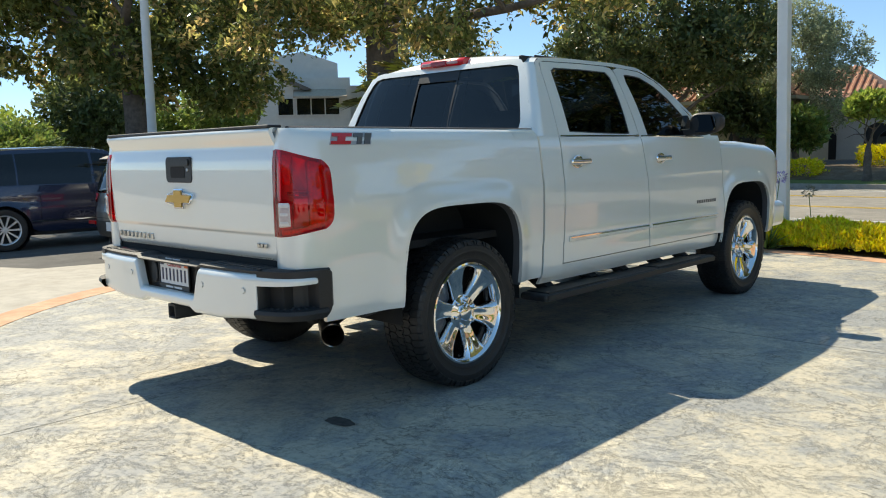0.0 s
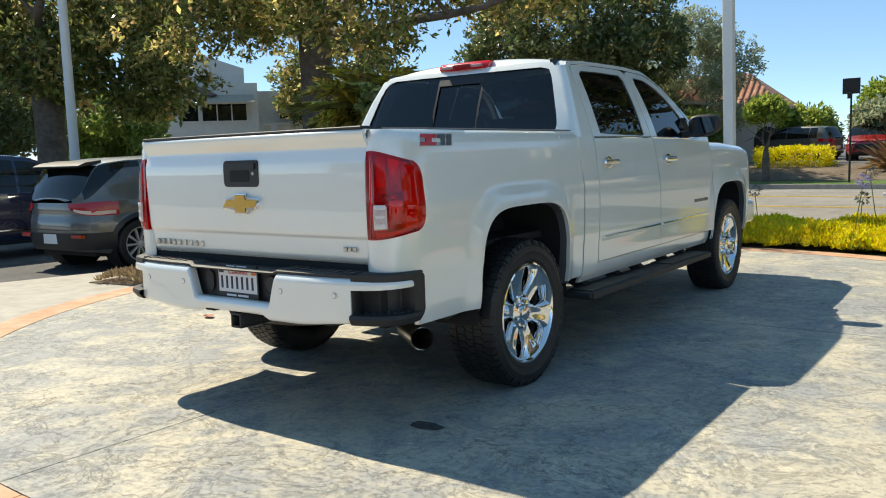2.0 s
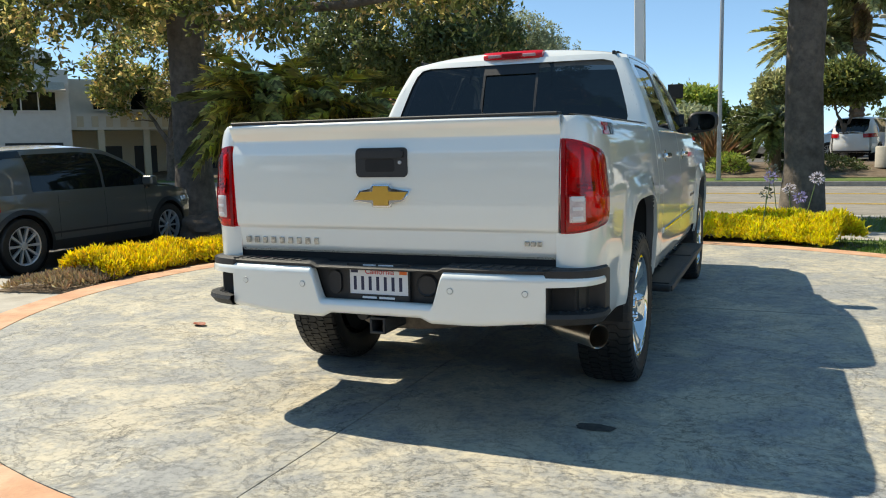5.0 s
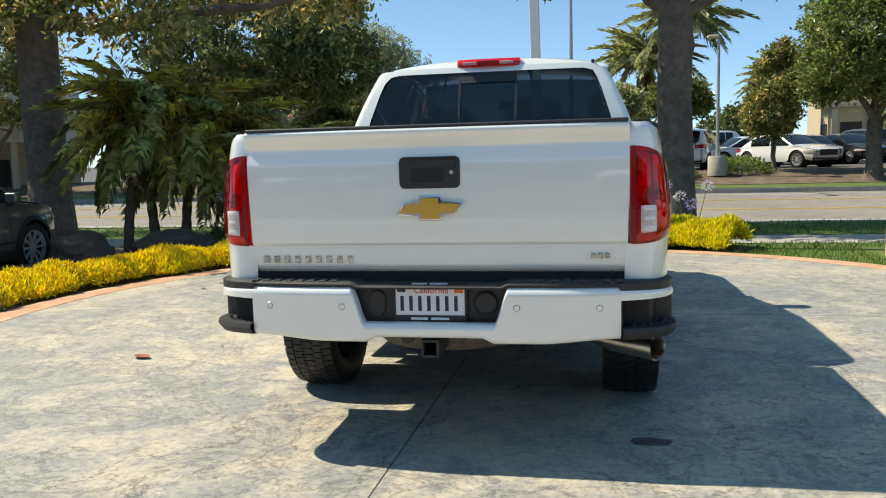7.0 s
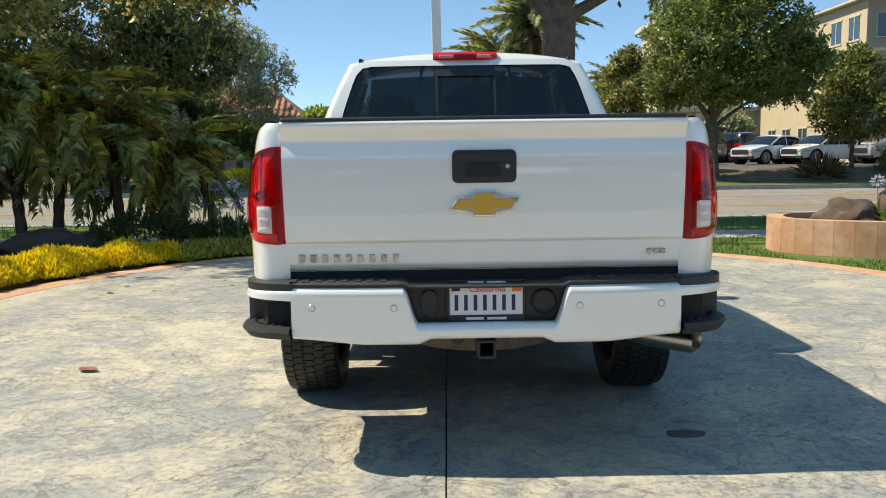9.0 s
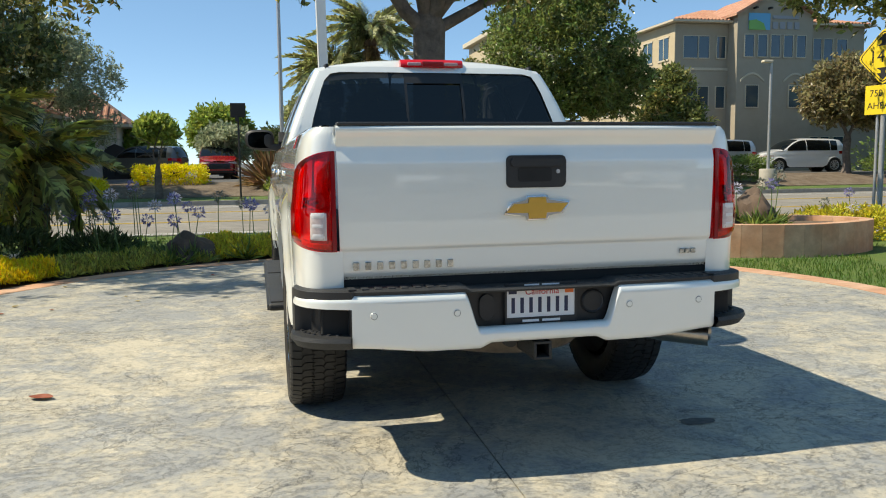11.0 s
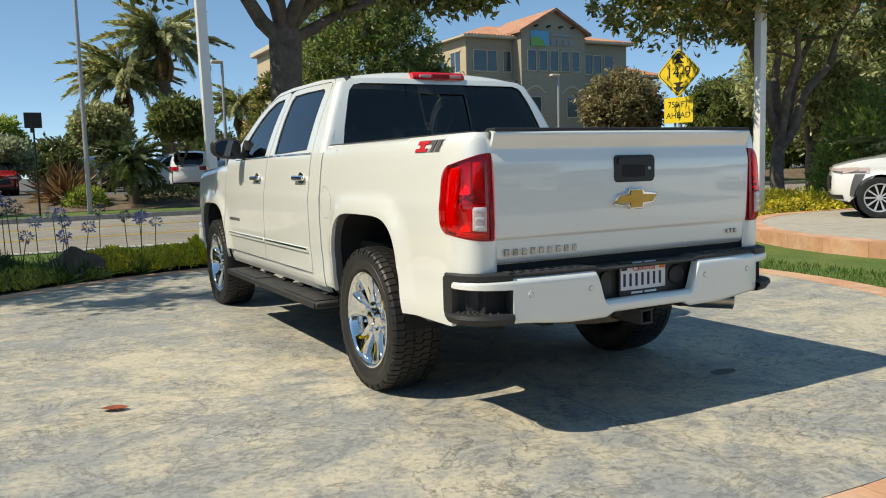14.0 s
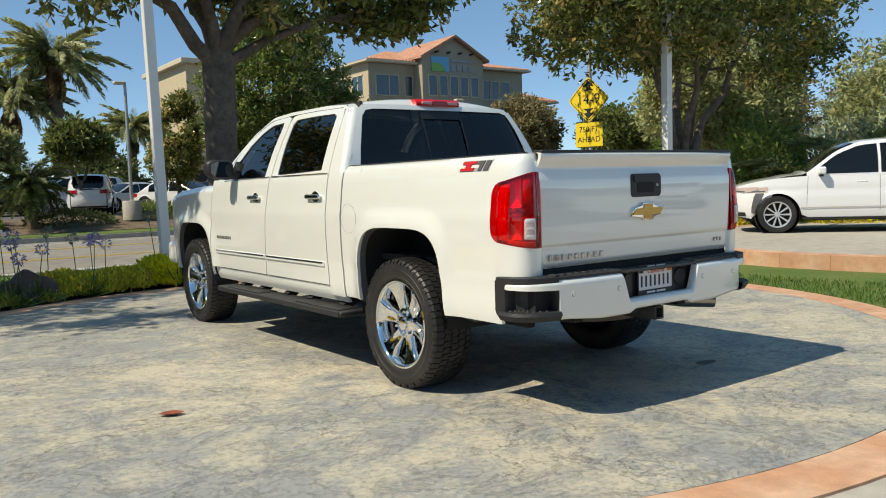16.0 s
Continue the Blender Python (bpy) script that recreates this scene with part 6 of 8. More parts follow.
shrub("hedge", "clipped golden hedge across the street", -8.0, 27.9, 1.0, 0.7, 0.55, 2600, 0.12, "yellow_leaf", 4, 0.1, "hedge")
shrub("hedge", "clipped green hedge across the street", 19.3, 28.6, 1.7, 0.8, 1.0, 6400, 0.12, "green_leaf", 5, 0.1, "hedge")
shrub("bush", "low green bush on the mulch bank", 2.6, 28.5, 1.6, 0.8, 0.55, 2600, 0.12, "dark_leaf", 6, 0.1)
shrub("bush", "low green bush on the mulch bank", 5.9, 29.4, 1.2, 0.8, 0.6, 2200, 0.12, "green_leaf", 7, 0.1)
shrub("bush", "low olive-coloured bush on the mulch bank", -0.4, 28.2, 0.8, 0.7, 0.7, 1600, 0.12, "bright_leaf", 8, 0.1)
shrub("bush", "low green and gold bush beside the raised platform", 8.0, 7.0, 1.7, 0.6, 0.5, 5200, 0.085, "green_gold_leaf", 9, -0.03)
shrub("bush", "low green and gold bush beside the raised platform", 11.4, 7.2, 1.9, 0.7, 0.6, 5200, 0.085, "green_gold_leaf", 10, -0.03)
shrub("bush", "low green bush beside the raised platform", 6.3, 7.1, 0.7, 0.35, 0.3, 1800, 0.085, "green_leaf", 11, -0.03)
shrub("bush", "low golden bush behind the display platform", 15.0, 5.4, 1.6, 1.0, 0.7, 4200, 0.09, "yellow_leaf", 12, -0.03)
shrub("bush", "dark green undergrowth below the palms", -4.4, 6.9, 0.9, 0.5, 0.5, 1900, 0.13, "dark_leaf", 13, -0.03, spread=0.5, wide=0.2)
shrub("bush", "dark green undergrowth below the palms", -3.3, 7.0, 0.6, 0.4, 0.4, 1300, 0.13, "dark_leaf", 14, -0.03, spread=0.5, wide=0.2)
shrub("bush", "tall green shrubbery behind the display platform", 17.5, 9.5, 2.0, 1.3, 2.9, 4200, 0.2, "green_leaf", 21, -0.03)
shrub("bush", "tall olive-green shrubbery behind the display platform", 21.5, 7.0, 2.6, 1.8, 3.6, 4600, 0.22, "olive_leaf", 22, -0.17)
shrub("bush", "tall green shrubbery behind the display platform", 24.5, 3.0, 2.6, 2.4, 4.2, 4600, 0.24, "bright_leaf", 23, -0.17)
shrub("bush", "dark green shrubbery behind the display platform", 19.5, 4.6, 1.8, 1.4, 2.0, 3200, 0.2, "dark_leaf", 24, -0.17)
shrub("bush", "olive-green shrubbery behind the display platform", 20.6, 8.6, 2.4, 1.6, 3.0, 4200, 0.2, "olive_leaf", 25, -0.17)
shrub("hedge", "clipped green hedge beside the distant lot", 36.0, 33.0, 6.0, 1.5, 2.0, 5200, 0.22, "green_leaf", 26, 0.0, "hedge")
shrub("hedge", "clipped green hedge beside the distant lot", 46.0, 22.0, 3.0, 7.0, 2.2, 5200, 0.26, "dark_leaf", 27, -0.17, "hedge")
shrub("bush", "green bush in front of a house", -12.5, 31.5, 2.0, 1.0, 1.0, 2800, 0.14, "dark_leaf", 15, 0.1)
shrub("bush", "green bush in front of a house", -15.5, 31.0, 1.6, 1.0, 0.8, 2200, 0.14, "green_leaf", 16, 0.1)

M["agapanthus"] = leafy("agapanthus_floret", (0.27, 0.24, 0.46), 0.3, 0.6, 0.3)
M["agapanthus_dry"] = leafy("dry_agapanthus_floret", (0.20, 0.21, 0.17), 0.4, 0.7, 0.2)
M["agapanthus_pale"] = leafy("pale_agapanthus_floret", (0.55, 0.52, 0.60), 0.25, 0.6, 0.3)
M["stem"] = shader("flower_stem", (0.10, 0.16, 0.05), 0.6, vary=0.2)
stem_mesh = mesh_of("stem", tube([(0, 0, 0), (0.02, 0.01, 0.45), (0.0, 0.03, 1.0)], [0.008, 0.006, 0.005], 6))
stem_mesh.materials.append(M["stem"])
def umbel(mat, seed):
    r = np.random.default_rng(seed)
    d = r.normal(0, 1, (90, 3))
    d /= np.linalg.norm(d, axis=1, keepdims=True)
    return leaves("flower_head", d * np.array([0.065, 0.065, 0.055]) * r.uniform(0.6, 1.1, (90, 1)), d, 0.04, r, M[mat], wide=0.45, spread=0.3)
UMB = [umbel("agapanthus", 1), umbel("agapanthus", 2), umbel("agapanthus_pale", 3), umbel("agapanthus_dry", 4)]
r5 = np.random.default_rng(5)
dd = r5.normal(0, 1, (60, 3)); dd[:, 2] = np.abs(dd[:, 2]) + 0.6
strap_mesh = leaves("strap_leaf_clump", dd * 0.02, dd, 0.42, r5, M["green_leaf"], wide=0.08, spread=0.2)
BEDS = ((34, -3.3, 0.4, 6.35, 7.4, -0.02), (9, -4.9, -3.2, 6.55, 7.4, -0.02), (7, 0.9, 2.2, 6.75, 7.4, -0.02), (4, 5.2, 5.9, 5.3, 6.2, 0.31), (3, 6.5, 8.5, 6.6, 7.2, -0.02))
for n, x0, x1, y0, y1, z in BEDS:
    for i in range(n):
        x, y = r5.uniform(x0, x1), r5.uniform(y0, y1)
        if on_pad(x, y, 4.85):
            continue
        s = r5.uniform(0.55, 1.0) * (0.72 if x0 > 5 else 1)
        faded = i % 5 in (1, 3)
        ag = thing("agapanthus", "fading agapanthus with a dry grey flower head" if faded else "tall agapanthus with a round violet flower head", "flower", pose(x, y, z, r5.uniform(-9, 9), r5.uniform(-9, 9), r5.uniform(0, 360)), "agapanthus flowers")
        part("stem", stem_mesh, None, ag).scale = (1, 1, s)
        fh = part("flower_head", UMB[3 if faded else 2 if i % 5 == 0 else i % 2], None, ag)
        fh.location = (0.0, 0.03, s + 0.02)
        part("leaf_clump", strap_mesh, None, ag).scale = (0.75, 0.75, 0.6)


# ---- cars ----
M["car_grey"] = shader("grey_metallic_paint", (0.105, 0.11, 0.106), 0.3, metal=0.3, coat=1.0)
M["car_blue"] = shader("dark_blue_paint", (0.012, 0.02, 0.055), 0.25, metal=0.2, coat=1.0)
M["car_white"] = shader("white_car_paint", (0.76, 0.77, 0.78), 0.25, coat=1.0)
M["car_red"] = shader("red_car_paint", (0.32, 0.012, 0.016), 0.25, coat=1.0)
M["car_silver"] = shader("silver_car_paint", (0.5, 0.51, 0.52), 0.3, metal=0.5, coat=1.0)
M["car_black"] = shader("black_car_paint", (0.012, 0.012, 0.014), 0.2, coat=1.0)
M["car_window"] = shader("car_window", (0.006, 0.008, 0.009), 0.04, spec=0.5)
M["alloy"] = shader("alloy_wheel", (0.62, 0.63, 0.65), 0.3, metal=0.55)
tyre2 = mesh_of("tyre", lathe([(0.235, -0.10), (0.29, -0.115), (0.335, -0.11), (0.35, -0.085), (0.352, 0.085), (0.335, 0.11), (0.29, 0.115), (0.235, 0.10), (0.21, 0.02)], 40, "x"))
tyre2.materials.append(M["rubber"])
bm = bmesh.new()
for k in range(10):
    a = 2 * math.pi * k / 10
    c, s = math.cos(a), math.sin(a)
    w0, w1 = 0.010, 0.017
    vs = [bm.verts.new((x, r * c - t * s, r * s + t * c)) for x, r, t in ((0.085, 0.04, -w0), (0.095, 0.225, -w1), (0.095, 0.225, w1), (0.085, 0.04, w0), (0.05, 0.04, -w0), (0.06, 0.225, -w1), (0.06, 0.225, w1), (0.05, 0.04, w0))]
    for f in ((0, 1, 2, 3), (0, 4, 5, 1), (3, 2, 6, 7)):
        bm.faces.new([vs[q] for q in f])
lathe([(0.0, 0.098), (0.045, 0.094), (0.055, 0.06)], 20, "x", bm)
lathe([(0.240, 0.095), (0.246, 0.105), (0.228, 0.100), (0.218, 0.04), (0.215, -0.08)], 36, "x", bm)
rim2 = mesh_of("rim", bm)
rim2.materials.append(M["alloy"])
disc2 = mesh_of("wheel_disc", lathe([(0.0, 0.012), (0.216, 0.012), (0.216, 0.0)], 24, "x"))
disc2.materials.append(M["under_black"])


def car(name, label, paint, m, L=4.4, W=1.82, H=1.66, hood=1.05, suv=True, cladding=True, detail=True, group="", nose=0.86, roof_paint=None):
    """A parked car: one skin round the plan with wheel openings, a cap with bonnet, screens and roof, side windows, lamps and wheels."""
    c = thing(name, label, "car", m, group)
    P = M[paint]
    f, b, hw = L / 2, -L / 2, W / 2
    tr, n5 = 0.352, 5.0
    wy = (f - nose, b + (0.82 if suv else 0.98))
    yc = f - hood
    belt0 = H * 0.62
    def belt(y):
        return belt0 + 0.02 - 0.07 * max(0.0, (y - yc + 0.3) / (hood + 0.3)) - 0.13 * max(0.0, (y - yc) / hood) ** 3 - (0.02 if suv else 0.06) * max(0.0, (-y - 0.3 * L) / (0.2 * L))
    if suv:
        line = [(b - 0.01, belt0 - 0.03), (b + 0.05, belt0 + 0.06), (b + 0.26, H - 0.16), (b + 0.33, H - 0.085), (b + 0.75, H - 0.035), (yc - 1.45, H), (yc - 0.95, H - 0.035), (yc - 0.55, H - 0.19), (yc + 0.02, belt0 + 0.03), (yc + 0.30, belt(yc + 0.3) + 0.03), (f, belt(f))]
    else:
        line = [(b - 0.01, belt0 - 0.05), (b + 0.60, belt0 + 0.02), (b + 1.35, H - 0.08), (b + 1.75, H - 0.02), (yc - 1.25, H), (yc - 0.85, H - 0.05), (yc + 0.05, belt0 + 0.02), (yc + 0.3, belt(yc + 0.3) + 0.02), (f, belt(f))]
    def top(y):
        return sum(float(np.interp(y + o, [p[0] for p in line], [p[1] for p in line])) for o in (-0.09, -0.045, 0.0, 0.045, 0.09)) / 5
    def plan(y):
        return hw * max(0.0, 1 - min(1.0, abs(y) / (f + 0.004)) ** n5) ** (1 / n5)
    def inset(z):
        return 0.05 * max(0.0, (0.55 - z) / 0.3) ** 2 + 0.035 * max(0.0, (z - 0.62) / 0.45) ** 1.6 + 0.010 * math.exp(-((z - 0.80) / 0.05) ** 2)
    def skin(x, y, z, off=0.0):
        k = inset(z) - off
        fl = 0.0
        for q in wy:
            d = math.hypot(y - q, z - tr) - tr - 0.045
            fl = max(fl, 0.018 * max(0.0, 1 - max(0.0, d) / 0.12) ** 2)
        e = 1.0 if abs(x) > hw * 0.8 else 0.0
        return (x * (1 - (k - fl * e) / hw), y * (1 - k * 1.6 / f), z)
    def low(x, y):
        z = 0.25 + 0.07 * max(0.0, (abs(y) - 0.42 * L) / (0.08 * L))
        if abs(x) > hw * 0.7:
            for q in wy:
                d, R = abs(y - q), tr + 0.045
                if d < R:
                    z = max(z, tr + math.sqrt(R * R - d * d))
        return z
    step = 10 if detail else 6
    arcs = [q + (tr + 0.045) * math.copysign(1 - (1 - s) ** 2, sg) for q in wy for sg in (1, -1) for s in np.linspace(0, 0.9999, step)]
    ys = sorted({*np.linspace(-0.93 * f, 0.93 * f, 25 if detail else 15), *arcs})
    ends = [hw * 0.97 * s for s in np.linspace(0.985, -0.985, 17 if detail else 9)]
    endy = lambda x: f * max(0.0, 1 - min(1.0, abs(x) / hw) ** n5) ** (1 / n5)
    ring = [(plan(y), y) for y in ys] + [(x, endy(x)) for x in ends] + [(-plan(y), y) for y in ys[::-1]] + [(-x, -endy(x)) for x in ends]
    ring.append(ring[0])
    nr = len(ring) - 1
    bm = bmesh.new()
    patch(bm, lambda u, v: (lambda p: (lambda lo: skin(p[0], p[1], lo + (belt(p[1]) - lo) * v))(low(*p)))(ring[round(u * nr)]), nr, 14 if detail else 8)
    bmesh.ops.remove_doubles(bm, verts=bm.verts, dist=0.0005)
    part("body", bm, P, c)
    kb = inset(belt0)
    def cap_half(y):
        zb = belt(y)
        s = max(0.0, top(y) - zb)
        return max(0.02, plan(y) * (1 - kb / hw) - 0.30 * s - 0.10 * s * s)
    def cap(u, v, y0, y1, o=0.0, shrink=0.0):
        y = y0 + (y1 - y0) * u
        t = 2 * v - 1
        h = cap_half(y) - shrink
        rise = max(0.0, min(1.0, (top(y) - belt(y)) / 0.2))
        return (h * t, y * (1 - kb * 1.6 / f) + (0.05 * (1 - t * t) * (1 if y > 0 else -1) * rise * (1 - max(0, (top(y) - belt(y)) / (H - belt0)) ** 3)), max(top(y), belt(y)) + (0.045 if rise > 0.3 else 0.035) * (1 - abs(t) ** 2.6) + o)
    yw0, yr0 = (yc - 0.86, b + 0.34) if suv else (yc - 0.82, b + 1.42)
    yg = b + 0.016 if suv else b + 0.62
    for nm, y0, y1, mat, lab in (("bonnet", yc - 0.02, f, P, ""), ("windscreen", yw0, yc - 0.02, M["car_window"], "dark windscreen"), ("roof", yr0, yw0, M[roof_paint] if roof_paint else P, ""), ("rear_screen", yg, yr0, M["car_window"], "dark tinted rear window"), ("tail_deck", b, yg, P, "")):
        bm = bmesh.new()
        patch(bm, lambda u, v: cap(u, v, y0, y1), 16 if detail else 8, 14 if detail else 8)
        part(nm, bm, mat, c, lab)
    def side(y, v, sx, o=0.0):
        z = belt(y) + max(0.0, top(y) - belt(y)) * v
        s = z - belt(y)
        return (sx * (plan(y) * (1 - kb / hw) - 0.30 * s - 0.10 * s * s + 0.035 * math.sin(math.pi * v) * min(1, s * 4) + o), y * (1 - kb * 1.6 / f), z)
    ya, yb = (b + 0.02, yc - 0.02) if suv else (b + 0.6, yc - 0.02)
    for sx in (1, -1):
        bm = bmesh.new()
        patch(bm, lambda u, v: side(ya + (yb - ya) * u, v, sx), 40 if detail else 20, 8)
        part("cab_side", bm, P, c)
        gaps = ((b + 0.62, b + 1.02), (b + 1.05, -0.02), (0.03, yc - 0.22)) if suv else ((b + 1.20, -0.02), (0.03, yc - 0.22))
        if cladding:
            gaps = ((b + 0.98, -0.02), (0.03, yc - 0.22))
        for g0, g1 in gaps:
            bm = bmesh.new()
            def pane(u, v):
                y = g0 + (g1 - g0) * u
                hgt = max(0.02, top(y) - belt(y))
                return side(y, (0.02 + (hgt - 0.085) * v) / hgt if hgt > 0.12 else 0.02 + 0.1 * v, sx, 0.006)
            patch(bm, pane, 14 if detail else 8, 5)
            part("side_window", bm, M["car_window"], c, "dark tinted side window")
        if cladding:
            # glossy black wedge from the rear screen forward below the roof
            bm = bmesh.new()
            patch(bm, lambda u, v: (lambda lo: side(b + 0.10 + 0.86 * u, lo + (0.97 - lo) * v, sx, 0.005))(0.20 + 0.62 * min(1.0, u * 1.5)), 16, 5)
            part("pillar_wedge", bm, M["car_window"], c, "glossy black pillar panel")
        for sg, lab, mat in ((-1, "tail_light", "lens_red"), (1, "headlight", "lens_clear")):
            bm = bmesh.new()
            pts = [(sx * hw * 0.97 * s, sg * endy(hw * 0.97 * s)) for s in np.linspace(0.50, 0.97, 7)] + [(sx * plan(sg * q), sg * q) for q in np.linspace(0.955 * f, f - 0.42, 6)]
            zt = belt(sg * f) - (0.008 if sg < 0 else 0.015)
            zz = ((0.185, 0.0) if cladding else (0.145, 0.06)) if sg < 0 else (0.09, 0.05)
            def lamp(u, v):
                k = u * (len(pts) - 1)
                i = min(int(k), len(pts) - 2)
                p = [pts[i][j] + (pts[i + 1][j] - pts[i][j]) * (k - i) for j in (0, 1)]
                wd = 0.10 + 0.88 * u if cladding and sg < 0 else 0.15 + 0.75 * (1 - u if sg > 0 else 0.35 + 0.65 * u)
                d = zz[0] * math.sin(math.pi * wd) + zz[1] * 0.2
                return skin(p[0], p[1], zt + 0.02 * u - d * (1 - v), 0.008)
            patch(bm, lamp, 16, 4)
            lp = part(lab, bm, M[mat], c)
            if detail:
                bm = bmesh.new()
                patch(bm, lambda u, v: (lambda q: (q[0], q[1] + sg * 0.006, q[2]))(lamp(0.12 + 0.42 * u, 0.08 + 0.28 * v)), 8, 2)
                part("clear_lamp", bm, M["lens_clear" if sg < 0 else "badge_grey"], lp)
        if detail:
            for yy in (-0.72, 0.30):
                part("door_handle", box(sx * (hw - 0.05), sx * (hw - 0.012), yy - 0.09, yy + 0.09, belt0 - 0.13, belt0 - 0.10, 0.008), P, c)
            mi = part("door_mirror", box(sx * (hw - 0.05), sx * (hw + 0.14), yc - 0.36, yc - 0.22, belt0 + 0.03, belt0 + 0.17, 0.035, segs=3), P, c)
            part("mirror_foot", box(sx * (hw - 0.10), sx * (hw + 0.02), yc - 0.33, yc - 0.26, belt0 - 0.01, belt0 + 0.06, 0.01), M["black_plastic"], mi)
            for yy in (wy[0] - tr - 0.16, 0.0, wy[1] + tr + 0.20):
                bm = bmesh.new()
                patch(bm, lambda u, v: skin(sx * plan(yy + 0.006 * u), yy + 0.006 * u, 0.40 + (belt0 - 0.40) * v, 0.002), 1, 10)
                part("door_seam", bm, M["under_black"], c)
            bm = bmesh.new()
            y0, y1 = wy[1] + tr + 0.05, wy[0] - tr - 0.05
            patch(bm, lambda u, v: skin(sx * plan(y0 + (y1 - y0) * u), y0 + (y1 - y0) * u, 0.245 + (0.13 if cladding else 0.05) * v, 0.006), 10, 3)
            part("sill_trim", bm, M["black_plastic"], c)
            bm = bmesh.new()
            patch(bm, lambda u, v: skin(sx * plan(y0 + (y1 - y0) * u), y0 + (y1 - y0) * u, 0.46 + 0.025 * v, 0.010), 10, 2)
            part("side_moulding", bm, M["chrome"] if not cladding else M["black_plastic"], c)
        if cladding:
            for q in wy:
                bm = bmesh.new()
                patch(bm, lambda u, v: (lambda a, R: skin(sx * plan(q + R * math.cos(a)), q + R * math.cos(a), max(0.25, tr + R * math.sin(a)), 0.008))(math.pi * (-0.08 + 1.16 * u), tr + 0.040 + 0.060 * v), 20, 2)
                part("arch_cladding", bm, M["black_plastic"], c)
    for sg in (1, -1):
        def band(z0, z1, x1, off=0.008):
            bm = bmesh.new()
            patch(bm, lambda u, v: (lambda x: skin(x, sg * endy(x), z0 + (z1 - z0) * v, off))((2 * u - 1) * x1), 20, 3)
            return bm
        part("bumper_insert", band(0.325, 0.56 if cladding else 0.40, hw * (0.93 if cladding else 0.8)), M["black_plastic"], c)
        if sg > 0:
            part("grille", band(0.50, 0.74, hw * 0.55, 0.01), M["black_plastic"], c)
            if detail and not cladding:
                for sx in (1, -1):
                    bm = bmesh.new()
                    patch(bm, lambda u, v: (lambda x: skin(sx * x, endy(x), 0.38 + 0.38 * v, 0.010))(hw * (0.86 + 0.04 * u + 0.03 * v)), 3, 6)
                    part("vertical_lamp", bm, M["badge_grey"], c)
        elif detail:
            if not cladding:
                part("tailgate_trim", band(belt(b) - 0.045, belt(b) - 0.02, hw * 0.80, 0.010), M["chrome"], c)
            for sx in (1, -1):
                part("rear_reflector", prism([(sx * hw * 0.56, 0.50), (sx * hw * 0.80, 0.50), (sx * hw * 0.80, 0.545), (sx * hw * 0.56, 0.545)], b - 0.004, b + 0.06, "y"), M["lens_red"], c)
            if suv:
                part("roof_spoiler", prism([(b + 0.14, H - 0.095), (b + 0.26, H - 0.050), (b + 0.50, H - 0.022), (b + 0.50, H - 0.06), (b + 0.15, H - 0.125)], -hw * 0.62, hw * 0.62, "x", 0.012), M["black_plastic"] if roof_paint else P, c)
            part("tailgate_seam", band(0.60, 0.606, hw * 0.78, 0.003), M["under_black"], c)
    part("number_plate", box(-0.16, 0.16, b - 0.012, b + 0.02, 0.41 if cladding else 0.56, 0.55 if cladding else 0.70, 0.003), M["plate_white"], c)
    part("underbody", box(-W * 0.36, W * 0.36, b + 0.25, f - 0.25, 0.22, 0.62, 0.02), M["under_black"], c)
    for sx in (1, -1):
        for q in wy:
            wh = part("wheel", tyre2, None, c)
            wh.matrix_local = pose(sx * (hw - 0.135), q, tr, 0, 0, 0 if sx > 0 else 180)
            part("rim", rim2, None, wh)
            part("wheel_disc", disc2, None, wh)
            part("wheel_housing", lathe([(tr + 0.044, 0.09), (tr + 0.044, -0.2), (0.0, -0.2)], 24, "x"), M["under_black"], c).matrix_local = pose(sx * (hw - 0.14), q, tr, 0, 0, 0 if sx > 0 else 180)
    return c


